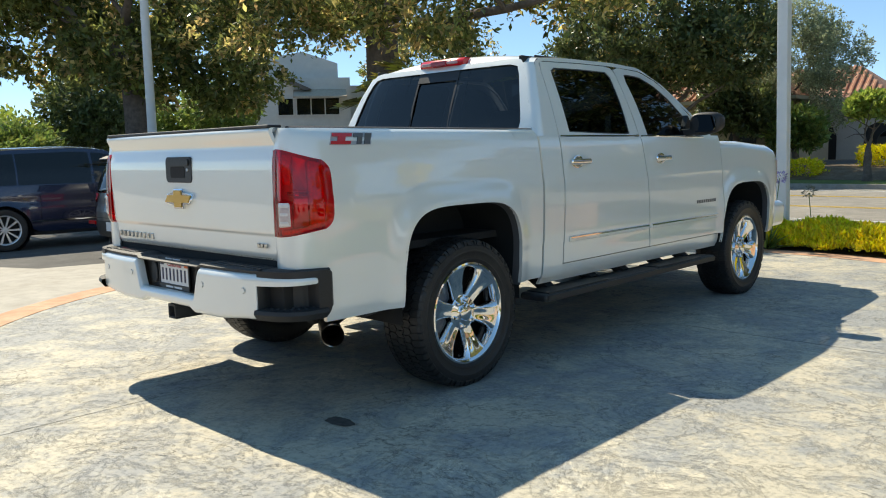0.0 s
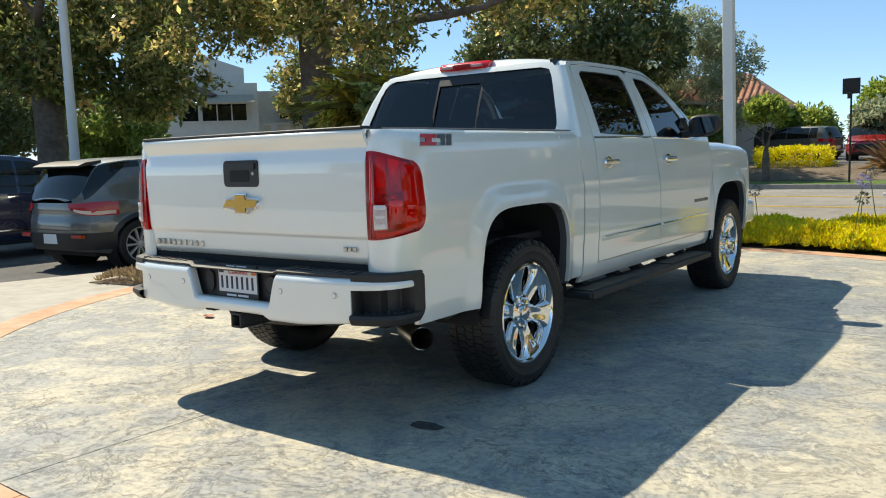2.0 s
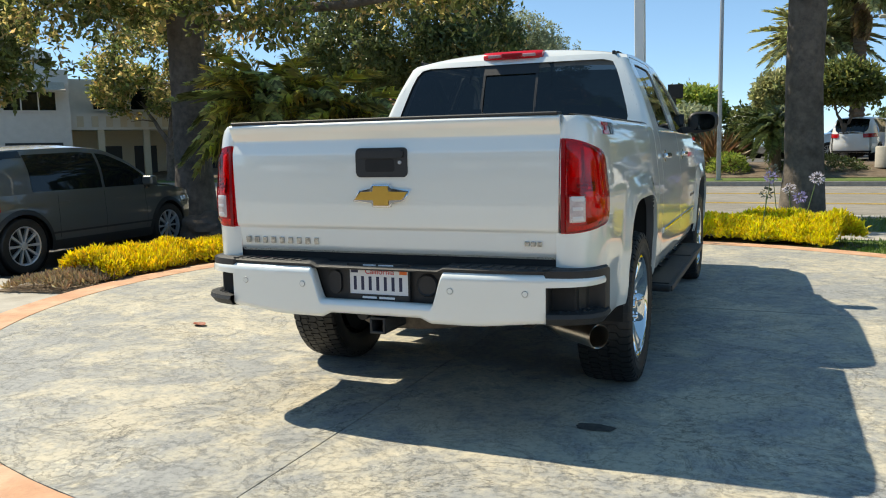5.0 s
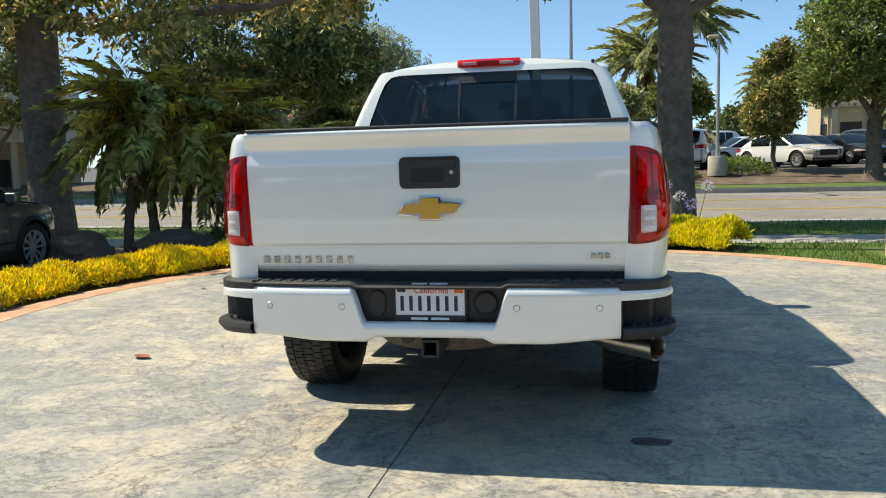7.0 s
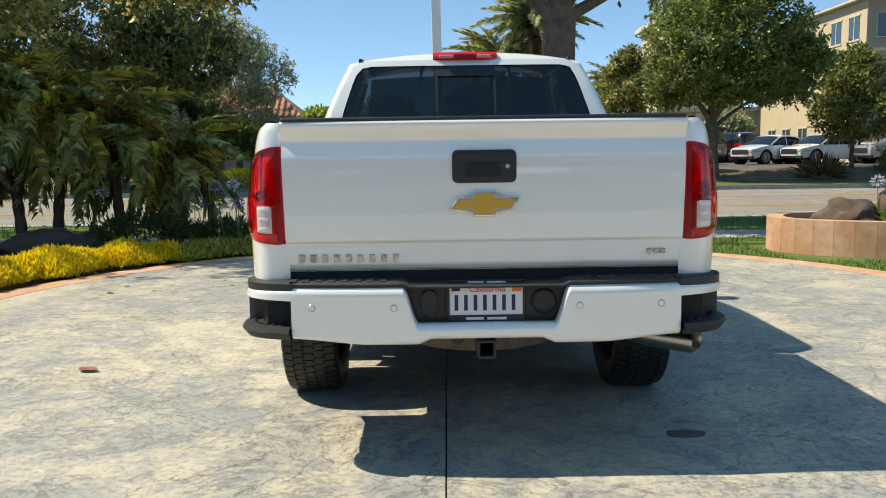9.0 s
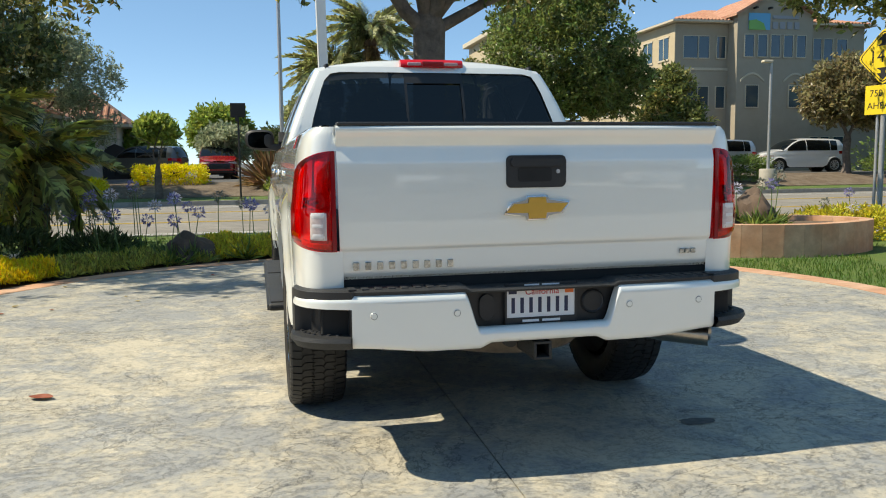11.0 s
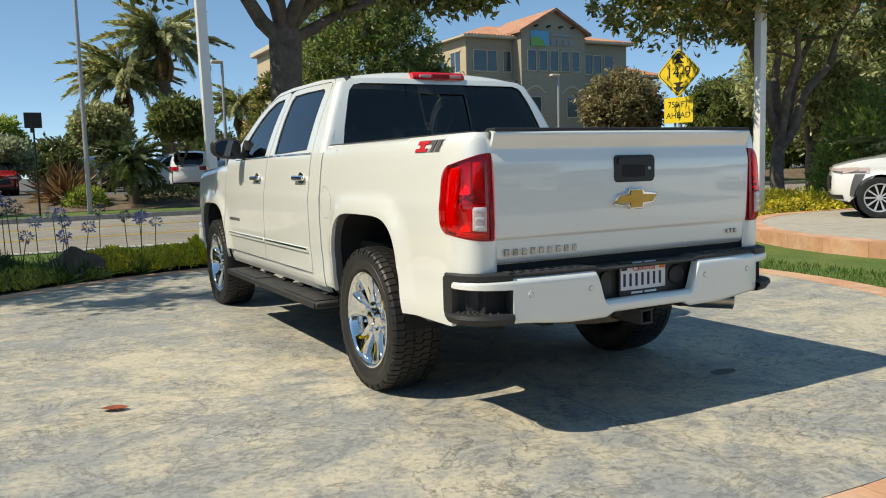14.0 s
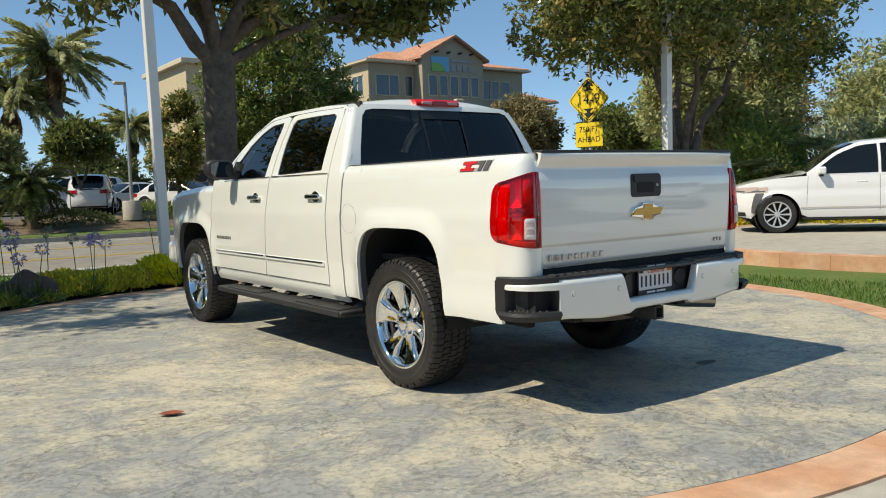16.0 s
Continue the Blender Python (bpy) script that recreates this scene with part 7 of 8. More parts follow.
car("parked_suv", "grey metallic compact SUV parked on the asphalt lot", "car_grey", pose(-7.95, 4.1, -0.17, 0, 0, 3), 4.41, 1.81, 1.57, roof_paint="car_white")
car("parked_suv", "dark blue compact SUV parked on the asphalt lot", "car_blue", pose(-11.1, 2.75, -0.17, 0, 0, -6), 4.5, 1.85, 1.68, cladding=False)
car("display_suv", "white SUV displayed on a raised concrete platform", "car_white", pose(12.12, 3.72, 0.168, 0, 0, 39), 5.0, 1.95, 1.70, hood=1.22, cladding=False, nose=0.76)
LOT = [("red SUV parked in the far lot", "car_red", -3.55, 38.5, 186, 4.4, 1.66), ("white SUV parked in the far lot", "car_white", 4.55, 33.6, -16, 4.7, 1.72),
       ("white sedan parked in the far lot", "car_white", 8.3, 33.2, 215, 4.6, 1.42), ("black SUV parked in the far lot", "car_black", 1.3, 38.6, 195, 4.7, 1.72),
       ("white sedan parked in the far lot", "car_white", 7.3, 38.2, 110, 4.6, 1.42), ("grey SUV parked in the far lot", "car_grey", -7.4, 41.0, 70, 4.6, 1.7),
       ("silver SUV parked in the far lot", "car_silver", -10.2, 43.0, 100, 4.7, 1.75), ("silver sedan parked in the far lot", "car_silver", 10.3, 38.6, 196, 4.6, 1.42),
       ("black sedan parked in the far lot", "car_black", 12.3, 38.9, 200, 4.6, 1.42), ("white sedan parked in the far lot", "car_white", 16.4, 37.2, 118, 4.6, 1.42),
       ("grey SUV parked in the far lot", "car_grey", 14.2, 43.4, 20, 4.7, 1.72), ("dark SUV parked in the far lot", "car_black", 16.6, 44.2, 15, 4.7, 1.72), ("white sedan parked in the far lot", "car_white", 18.6, 36.2, 112, 4.6, 1.42),
       ("silver SUV parked in the far lot", "car_silver", 21.6, 34.2, 95, 4.7, 1.7), ("white pickup parked in the far lot", "car_white", 5.0, 39.8, 100, 5.2, 1.8), ("white SUV parked in the far lot", "car_white", 26.0, 33.4, 85, 4.7, 1.7)]
for lab, paint, x, y, rz, L, H in LOT:
    car("parked_car", lab, paint, pose(x, y, 0.475, 0, 0, rz), L, 1.83, H, suv=H > 1.5, cladding=False, detail=False, group="cars in the far lot")
SIDE = [("white car in the distant side lot", "car_white", -33, -2.5, 10), ("silver car in the distant side lot", "car_silver", -31, 3.0, 15), ("red car in the distant side lot", "car_red", -27, -7.0, 30), ("white car in the distant side lot", "car_white", -36, 4.5, 12), ("white car beside the stucco house", "car_white", -24.0, 15.2, 70), ("silver car beside the stucco house", "car_silver", -25.5, 17.8, 75)]
for lab, paint, x, y, rz in SIDE:
    car("parked_car", lab, paint, pose(x, y, -0.17, 0, 0, rz), 4.6, 1.83, 1.5, suv=False, cladding=False, detail=False, group="cars in the side lot")


# ---- houses ----
def window_unit(parent, x0, x1, z0, z1, y, name="window", mat="window_blue", trim="cream_trim", mullions=0):
    w = part(name, box(x0, x1, y - 0.02, y + 0.1, z0, z1, 0.0), M[mat], parent)
    for a, b, c2, d in ((x0 - 0.06, x0, z0 - 0.06, z1 + 0.06), (x1, x1 + 0.06, z0 - 0.06, z1 + 0.06), (x0, x1, z1, z1 + 0.06), (x0, x1, z0 - 0.08, z0)):
        part("window_frame", box(a, b, y - 0.06, y + 0.1, c2, d, 0.0), M[trim], w, smooth=False)
    for k in range(mullions):
        xm = x0 + (x1 - x0) * (k + 1) / (mullions + 1)
        part("mullion", box(xm - 0.03, xm + 0.03, y - 0.045, y, z0, z1, 0.0), M[trim], w, smooth=False)
    return w


def tile_roof(parent, x0, x1, y0, y1, z, rise, over=0.6, ridge=0.4, name="roof"):
    """A hipped roof with rows of barrel tiles running down the street side."""
    xa, xb, ya, yb = x0 - over, x1 + over, y0 - over, y1 + over
    run = min(xb - xa, yb - ya) / 2
    ins = run
    cx0, cx1 = (xa + ins, xb - ins) if xb - xa > yb - ya else ((xa + xb) / 2 - 0.01, (xa + xb) / 2 + 0.01)
    cy0, cy1 = ((ya + yb) / 2 - 0.01, (ya + yb) / 2 + 0.01) if xb - xa > yb - ya else (ya + ins, yb - ins)
    bm = bmesh.new()
    lo = [bm.verts.new(p) for p in ((xa, ya, z), (xb, ya, z), (xb, yb, z), (xa, yb, z))]
    hi = [bm.verts.new(p) for p in ((cx0, cy0, z + rise), (cx1, cy0, z + rise), (cx1, cy1, z + rise), (cx0, cy1, z + rise))]
    for k in range(4):
        bm.faces.new((lo[k], lo[(k + 1) % 4], hi[(k + 1) % 4], hi[k]))
    bm.faces.new(hi)
    bm.faces.new(lo[::-1])
    rf = part(name, bm, M["roof_tile"], parent, "clay barrel tile roof", smooth=False)
    n = int((xb - xa) / 0.32)
    rows = bmesh.new()
    for k in range(n):
        x = xa + (k + 0.5) * (xb - xa) / n
        if x < cx0:
            t = (x - xa) / max(cx0 - xa, 1e-3)
        elif x > cx1:
            t = (xb - x) / max(xb - cx1, 1e-3)
        else:
            t = 1.0
        if t > 0.03:
            tube([(x, ya, z + 0.02), (x, ya + (cy0 - ya) * t, z + rise * t + 0.02)], [0.085, 0.085], 6, rows)
    part("tile_course", rows, M["roof_tile"], rf)["kind"] = "stuff"
    part("eave", box(xa, xb, ya, yb, z - 0.16, z - 0.004, 0.0), M["cream_trim"], rf, smooth=False)
    return rf


# three-storey office building across the street
office = thing("office_building", "three-storey tan stucco office building with a clay tile roof", "building", pose(21.05, 37.4, 0.47) @ Matrix.Diagonal((0.685, 0.85, 0.684, 1)))
part("wall", box(0, 17.4, 0, 16, -0.6, 11.9, 0.0), M["shaded_stucco"], office, smooth=False)
# Thin paler skin: the sunlight on this side is put into its colour.
part("sunlit_side_wall", box(-0.03, 0.02, 0.02, 15.9, -0.6, 11.9, 0.0), M["tan_stucco"], office, smooth=False)
part("bay_wall", prism([(4.65, -0.6), (11.45, -0.6), (11.45, 12.5), (8.05, 14.3), (4.65, 12.5)], -1.1, 0.6, "y"), M["shaded_stucco"], office, smooth=False)
tile_roof(office, 0, 17.4, 0, 16, 12.1, 2.7)
for sg in (1, -1):
    part("gable_roof", prism([(8.05, 14.58), (8.05 + sg * 3.8, 12.52), (8.05 + sg * 3.8, 12.32), (8.05, 14.35)][::sg], -1.5, 5.0, "y"), M["roof_tile"], office, smooth=False)
part("band_course", box(-0.08, 17.48, -0.06, 0.0, 8.2, 8.42, 0.0), M["cream_trim"], office, smooth=False)
for x0, x1 in ((0.7, 1.95), (2.05, 2.95), (3.65, 4.4), (12.5, 13.25), (13.5, 14.3), (14.75, 15.7)):
    for z0, z1 in ((9.2, 10.9), (5.2, 6.9), (0.8, 2.8)):
        window_unit(office, x0, x1, z0, z1, -0.02)
for k in range(5):
    window_unit(office, 5.3 + 1.17 * k, 6.1 + 1.17 * k, 9.2, 10.9, -1.12)
for x0 in (5.5, 9.4):
    window_unit(office, x0, x0 + 1.1, 5.2, 6.9, -1.12)
    part("arch_band", prism([(x0 - 0.5 + 2.1 * i / 10, 7.2 + 0.6 * math.sin(math.pi * i / 10)) for i in range(11)] + [(x0 + 1.6 - 2.1 * i / 10, 7.35 + 0.6 * math.sin(math.pi * i / 10)) for i in range(11)], -1.18, -1.1, "y"), M["cream_trim"], office, smooth=False)
for z0, z1 in ((9.2, 10.9), (5.2, 6.9), (0.8, 2.8)):
    for y0 in (0.85, 3.15, 7.55, 10.3, 12.9):
        w = part("window", box(-0.06, 0.0, y0, y0 + 1.3, z0, z1, 0.0), M["window_blue"], office, smooth=False)
        part("window_frame", box(-0.10, -0.02, y0 - 0.1, y0 + 1.4, z0 - 0.14, z0 - 0.004, 0.0), M["cream_trim"], w, smooth=False)
        part("window_frame", box(-0.10, -0.02, y0 - 0.1, y0 + 1.4, z1 + 0.004, z1 + 0.12, 0.0), M["cream_trim"], w, smooth=False)
        part("mullion", box(-0.08, -0.03, y0 + 0.6, y0 + 0.68, z0, z1, 0.0), M["cream_trim"], w, smooth=False)
M["logo_blue"] = shader("logo_blue", (0.10, 0.38, 0.62), 0.5)
M["logo_green"] = shader("logo_green", (0.18, 0.42, 0.10), 0.5)
M["logo_grey"] = shader("logo_grey", (0.28, 0.29, 0.31), 0.5)
part("logo_panel", box(5.6, 7.5, -1.16, -1.1, 11.3, 12.6, 0.0), M["logo_blue"], office, smooth=False)
part("logo_panel", prism([(5.6, 11.29), (7.1, 11.29), (6.9, 11.8), (6.2, 12.1), (5.6, 12.0)], -1.2, -1.12, "y"), M["logo_green"], office, smooth=False)
for x0, x1, z0, z1 in ((7.75, 8.2, 11.4, 11.95), (8.4, 8.85, 11.4, 11.95), (9.05, 9.5, 11.4, 11.95), (9.7, 10.15, 11.4, 11.95), (7.75, 10.1, 12.2, 12.45)):
    part("lettering_bar", box(x0, x1, -1.16, -1.1, z0, z1, 0.0), M["logo_grey"], office, smooth=False)
for k in range(4):
    part("sign_lamp", box(6.0 + 1.3 * k, 6.15 + 1.3 * k, -1.5, -1.1, 12.9, 13.05, 0.0), M["black_plastic"], office, smooth=False)
wing = thing("office_wing", "lower tan wing with a clay tile roof and open tower", "building", pose(33.2, 39.4, 0.47) @ Matrix.Diagonal((0.44, 0.70, 0.76, 1)))
part("wall", box(0, 9, 0, 10, -0.3, 7.2, 0.0), M["shaded_stucco"], wing, smooth=False)
tile_roof(wing, 0, 9, 0, 10, 8.6, 1.6, 1.0)
for x0 in (0.2, 4.4, 8.5):
    part("column", box(x0, x0 + 0.35, 0.1, 0.45, 7.2, 8.5, 0.0), M["shaded_stucco"], wing, smooth=False)
tower = thing("office_tower", "cream stucco tower block with a small window", "building", pose(15.8, 54.0, 0.45) @ Matrix.Diagonal((0.9, 0.9, 0.82, 1)))
part("wall", box(0, 5.2, 0, 10, -0.3, 12.3, 0.0), M["tan_stucco"], tower, smooth=False)
part("eave", box(-0.5, 5.7, -0.5, 10.5, 12.3, 12.75, 0.05), M["cream_trim"], tower, smooth=False)
window_unit(tower, 2.0, 3.0, 9.0, 10.6, -0.02)
arcade = thing("retail_building", "low cream building with columns behind the far lot", "building", pose(14.6, 52.0, 0.45) @ Matrix.Diagonal((0.93, 0.3, 0.93, 1)))
part("wall", box(0, 12, 0, 6, -0.3, 3.6, 0.0), M["tan_stucco"], arcade, smooth=False)
for k in range(5):
    part("dark_window", box(0.8 + 2.3 * k, 2.2 + 2.3 * k, -0.05, 0.0, 0.3, 2.6, 0.0), M["dark_opening"], arcade, smooth=False)
    part("column", box(0.2 + 2.3 * k, 0.6 + 2.3 * k, -0.5, -0.1, -0.1, 3.5, 0.02), M["cream_trim"], arcade, smooth=False)
part("roof_slab", box(-0.4, 12.4, -0.7, 6.4, 3.6, 3.9, 0.03), M["cream_trim"], arcade, smooth=False)
for k in range(3):
    part("dark_window", box(-0.05, 0.0, 0.5 + 1.9 * k, 1.7 + 1.9 * k, 0.3, 2.5, 0.0), M["dark_opening"], arcade, smooth=False)

# white stucco house behind the left trees
M["awning"] = shader("brown_awning", (0.16, 0.13, 0.11), 0.8, vary=0.15)
M["awning_tan"] = shader("tan_awning", (0.42, 0.35, 0.27), 0.8, vary=0.15)
hs = thing("stucco_house", "two-storey white stucco building with a dark awning over its windows", "house", pose(-34.2, 17.85, -0.17, 0, 0, 52) @ Matrix.Diagonal((1, 1, 0.86, 1)))
part("wall", box(2.6, 8.0, 0, 8, -0.1, 6.3, 0.0), M["white_stucco"], hs, smooth=False)
part("chimney_wall", prism([(2.6, 6.2), (7.4, 6.2), (7.4, 7.2), (5.6, 7.9), (2.6, 7.3)], 0.5, 5.0, "y"), M["white_stucco"], hs, smooth=False)
part("side_wing", box(-0.9, 2.59, 1.5, 8, -0.1, 4.6, 0.0), M["white_stucco"], hs, smooth=False)
tile_roof(hs, -0.8, 2.28, 1.5, 8, 4.75, 1.2, 0.3, name="wing_roof")
for k in range(2, 3):
    part("arch_opening", prism([(-7.8 + 2.6 * k, 0.0), (-6.2 + 2.6 * k, 0.0), (-6.2 + 2.6 * k, 2.2), (-6.6 + 2.6 * k, 2.75), (-7.0 + 2.6 * k, 2.9), (-7.4 + 2.6 * k, 2.75), (-7.8 + 2.6 * k, 2.2)], 1.40, 1.52, "y"), M["dark_opening"], hs, smooth=False)
window_unit(hs, 4.3, 5.05, 4.12, 5.08, -0.02, mat="car_window", trim="white_stucco")
window_unit(hs, 5.25, 7.4, 4.12, 5.08, -0.02, mat="car_window", trim="white_stucco", mullions=2)
part("awning", prism([(-0.9, 5.15), (0.0, 5.62), (0.0, 5.50), (-0.9, 5.05)], 5.1, 7.8, "x"), M["awning_tan"], hs, smooth=False)
part("awning", prism([(4.2, 6.35), (4.5, 6.42), (6.0, 5.62), (5.7, 5.52)], -0.45, -0.01, "y"), M["awning"], hs, smooth=False)
part("doorway", box(5.2, 7.6, -0.04, 0.1, 0.0, 2.4, 0.0), M["dark_opening"], hs, smooth=False)
part("notice_board", box(0.8, 3.0, -0.06, 0.0, 0.9, 2.3, 0.01), M["cream_trim"], hs, smooth=False)
balc = part("balcony_wall", box(8.02, 17, 0.6, 5.5, 3.1, 4.0, 0.0), M["white_stucco"], hs, smooth=False)
for k in range(12):
    part("baluster", box(8.3 + 0.65 * k, 8.6 + 0.65 * k, 0.57, 0.60, 3.25, 3.85, 0.0), M["cream_trim"], hs, smooth=False)
part("lower_wall", box(8.02, 17, 2.6, 5.5, -0.1, 3.1, 0.0), M["cream_trim"], hs, smooth=False)
for k in range(4):
    part("column", box(9.2 + 2.1 * k, 9.5 + 2.1 * k, 0.7, 1.0, -0.1, 3.1, 0.0), M["cream_trim"], hs, smooth=False)
    part("dark_window", box(9.4 + 1.7 * k, 10.5 + 1.7 * k, 2.55, 2.62, 0.2, 2.2, 0.0), M["dark_opening"], hs, smooth=False)
part("upper_wall", box(8.02, 17, 1.9, 5.5, 4.0, 6.0, 0.0), M["white_stucco"], hs, smooth=False)
for k in range(4):
    window_unit(hs, 9.2 + 1.75 * k, 10.2 + 1.75 * k, 4.3, 5.5, 1.88, mat="car_window", trim="white_stucco")

# mission-tile houses across the street
for nm, lab, px, py, w, d, h, rz in (("tile_house", "tan house with arches and a clay tile roof", -19.5, 33.5, 9, 5.4, 3.2, 0), ("tile_house", "white house with a clay tile roof behind the hedge", -15.8, 40.6, 7.2, 3.0, 3.1, 0)):
    h1 = thing(nm, lab, "house", pose(px, py, 0.05, 0, 0, rz), "houses across the street")
    part("wall", box(0, w, 0, d, -0.2, h, 0.0), M["tan_stucco" if "tan" in lab else "white_stucco"], h1, smooth=False)
    tile_roof(h1, 0, w, 0, d, h + 0.16, 1.9, 0.7)
    for k in range(3):
        x0 = 1.2 + 2.6 * k
        part("arch_opening", prism([(x0, 0.0), (x0 + 1.3, 0.0), (x0 + 1.3, 1.6), (x0 + 1.1, 2.05), (x0 + 0.65, 2.25), (x0 + 0.2, 2.05), (x0, 1.6)], -0.04, 0.06, "y"), M["dark_opening"], h1, smooth=False)

# ---- trees of the distance ----
FAR = [("olive-coloured tree beside the low cream building", 17.6, 47.5, 1.2, "olive_leaf", 2.9), ("small bright green tree beside the golden hedge", -4.9, 26.3, 0.48, "bright_leaf", 2.75),
       ("round yellow-green tree behind the far lot", -7.7, 43.4, 1.65, "bright_leaf", 2.7), ("dark green tree behind the far lot", 0.6, 47.0, 2.2, "dark_leaf", 3.0), ("olive-brown tree behind the far lot", -3.1, 39.0, 1.1, "olive_leaf", 2.6),
       ("bright green tree behind the far lot", -3.8, 48.0, 1.72, "bright_leaf", 4.1), ("olive-coloured tree behind the far lot", -9.6, 51.3, 2.0, "olive_leaf", 2.6), ("dark green tree behind the far lot", 9.3, 52.0, 2.6, "dark_leaf", 3.4),
       ("dark green bushy tree in front of a tile-roofed house", -11.6, 31.0, 1.45, "dark_leaf", 3.5), ("dark green bushy tree in front of a tile-roofed house", -9.3, 31.6, 1.0, "green_leaf", 2.2),
       ("green-bronze tree under the tall palms", 1.35, 39.5, 1.2, "hazy_leaf", 4.1), ("bronze-green tree beside the tall palms", 3.7, 31.6, 1.1, "magnolia_leaf", 3.8),
       ("dark bronze magnolia tree in front of the office building", 26.4, 30.2, 2.2, "bronze_leaf", 5.4), ("dark magnolia tree behind the sign", 30.3, 27.0, 1.95, "magnolia_leaf", 5.2),
       ("bronze-brown tree beyond the street", 34.0, 21.5, 4.2, "bronze_leaf", 7.4), ("green tree beyond the street", 43.0, 33.0, 3.0, "green_leaf", 4.6), ("tall grey-green tree behind the display platform", 21.5, 13.5, 2.9, "hazy_leaf", 6.4), ("tall green tree behind the display platform", 18.8, 12.4, 2.4, "hazy_leaf", 5.6),
       ("tall green tree behind the display platform", 26.0, 8.5, 3.6, "hazy_leaf", 6.2), ("distant green tree beyond the street", 47.0, 31.0, 5.0, "green_leaf", 8.0), ("distant olive-green tree beyond the street", 56.0, 24.0, 5.5, "olive_leaf", 9.0), ("distant dark tree beyond the street", 40.0, 26.0, 3.6, "dark_leaf", 5.5), ("distant green tree beside the street", 46.0, 9.0, 5.0, "green_leaf", 7.5), ("distant green tree beside the street", 36.0, 5.0, 4.2, "bright_leaf", 6.5), ("dark green tree beside the distant lot", -25.0, 2.6, 2.6, "dark_leaf", 5.4), ("dark green tree beside the distant lot", -31.0, 11.6, 2.6, "dark_leaf", 5.4), ("dark green tree beside the distant lot", -29.0, 7.6, 1.8, "green_leaf", 2.9), ("green tree beside the distant lot", -34.0, 9.0, 2.4, "bright_leaf", 3.5),
       ("green tree beside the distant lot", -38.0, -4.0, 3.8, "dark_leaf", 6.2), ("dark tree beside the stucco house", -22.5, 11.8, 2.0, "green_leaf", 4.0)]
for i, (lab, x, y, rad, mat, top) in enumerate(FAR):
    dist = math.hypot(x, y + 4)
    broadleaf("tree", lab, x, y, 0.12 + 0.03 * rad, top * 0.3, [(rad * 0.4, 0, top * 0.65, 0.1, 0.5), (-rad * 0.4, 0.1, top * 0.65, 0.1, 0.5)],
              [(0, 0, top - rad * 0.62, rad, rad * 0.9, rad * 0.66), (rad * 0.5, -0.2, top - rad * 0.95, rad * 0.65, rad * 0.6, rad * 0.5), (-rad * 0.5, -0.2, top - rad * 0.9, rad * 0.6, rad * 0.6, rad * 0.5)],
              int(1250 + 230 * rad), 0.115 + 0.0036 * dist, mat, None, 0, 100 + i, gap=-0.25, z0=0.0 if y > 20 else -0.17)

broadleaf("magnolia_tree", "cone-shaped magnolia tree with bronze leaves across the street", 16.6, 29.4, 0.09, 0.9,
          [(0.4, 0, 2.6, 0.1, 0.6), (-0.4, 0.1, 3.0, 0.1, 0.6)],
          [(0, 0, 2.3, 1.75, 1.6, 1.1), (0, 0, 3.5, 1.25, 1.2, 1.1), (0.1, 0, 4.3, 0.7, 0.7, 0.6)], 1400, 0.22, "magnolia_leaf", "magnolia_old_leaf", 0.14, 88, gap=-0.12, z0=0.1)
broadleaf("magnolia_tree", "dark forked magnolia tree across the street", -25.3, 26.2, 0.22, 1.5,
          [(1.9, 0, 3.9, 0.1, 0.6), (-1.8, 0.2, 3.8, 0.1, 0.6), (0.2, 0.3, 5.0, 0.1, 0.6)],
          [(0, 0, 5.6, 3.4, 3.0, 2.3), (2.2, 0, 4.2, 1.8, 1.6, 1.2), (-2.2, 0, 4.2, 1.8, 1.6, 1.2)], 2600, 0.24, "magnolia_leaf", "magnolia_old_leaf", 0.3, 77, gap=0.0, z0=0.0)

# ---- the showroom behind the camera, plain ----
M["showroom_wall"] = shader("showroom_wall", (0.42, 0.38, 0.32), 0.85, vary=0.06, scale=1.5, bump=0.2)
shop = thing("showroom_building", "plain tan showroom with a dark glass front", "building", pose(-2, -34, -0.01))
part("wall", box(-26, 26, -10, 0, -0.2, 6.2, 0.0), M["showroom_wall"], shop, smooth=False)
part("parapet", box(-26.3, 26.3, -10.3, 0.5, 6.2, 7.2, 0.03), M["white_stucco"], shop, smooth=False)
for k in range(8):
    part("glass_front", box(-24 + 6.1 * k, -18.6 + 6.1 * k, -0.05, 0.06, 0.2, 3.6, 0.0), M["car_window"], shop, smooth=False)
for lab, paint, x, y, rz in (("white car parked before the showroom", "car_white", -9, -27, 95), ("silver car parked before the showroom", "car_silver", 8, -27, 80), ("white car parked before the showroom", "car_white", 15, -26, 85), ("white car parked before the showroom", "car_white", -17, -26, 100)):
    car("parked_car", lab, paint, pose(x, y, -0.012, 0, 0, rz), 4.6, 1.83, 1.6, cladding=False, detail=False, group="cars before the showroom")
for lab, paint, x, y, rz in (("white SUV parked in the front lot", "car_white", 16.0, -12.5, 62), ("silver SUV parked in the front lot", "car_silver", 19.0, -8.0, 66), ("white car parked in the front lot", "car_white", 22.0, -3.8, 70), ("black car parked in the front lot", "car_black", 13.0, -17.0, 58), ("white car parked in the front lot", "car_white", 3.5, -21.0, 20), ("silver car parked in the front lot", "car_silver", -2.5, -21.5, 15), ("white SUV parked in the front lot", "car_white", -8.5, -20.5, 10)):
    car("parked_car", lab, paint, pose(x, y, -0.012, 0, 0, rz), 4.6, 1.83, 1.6, cladding=False, detail=False, group="cars in the front lot")

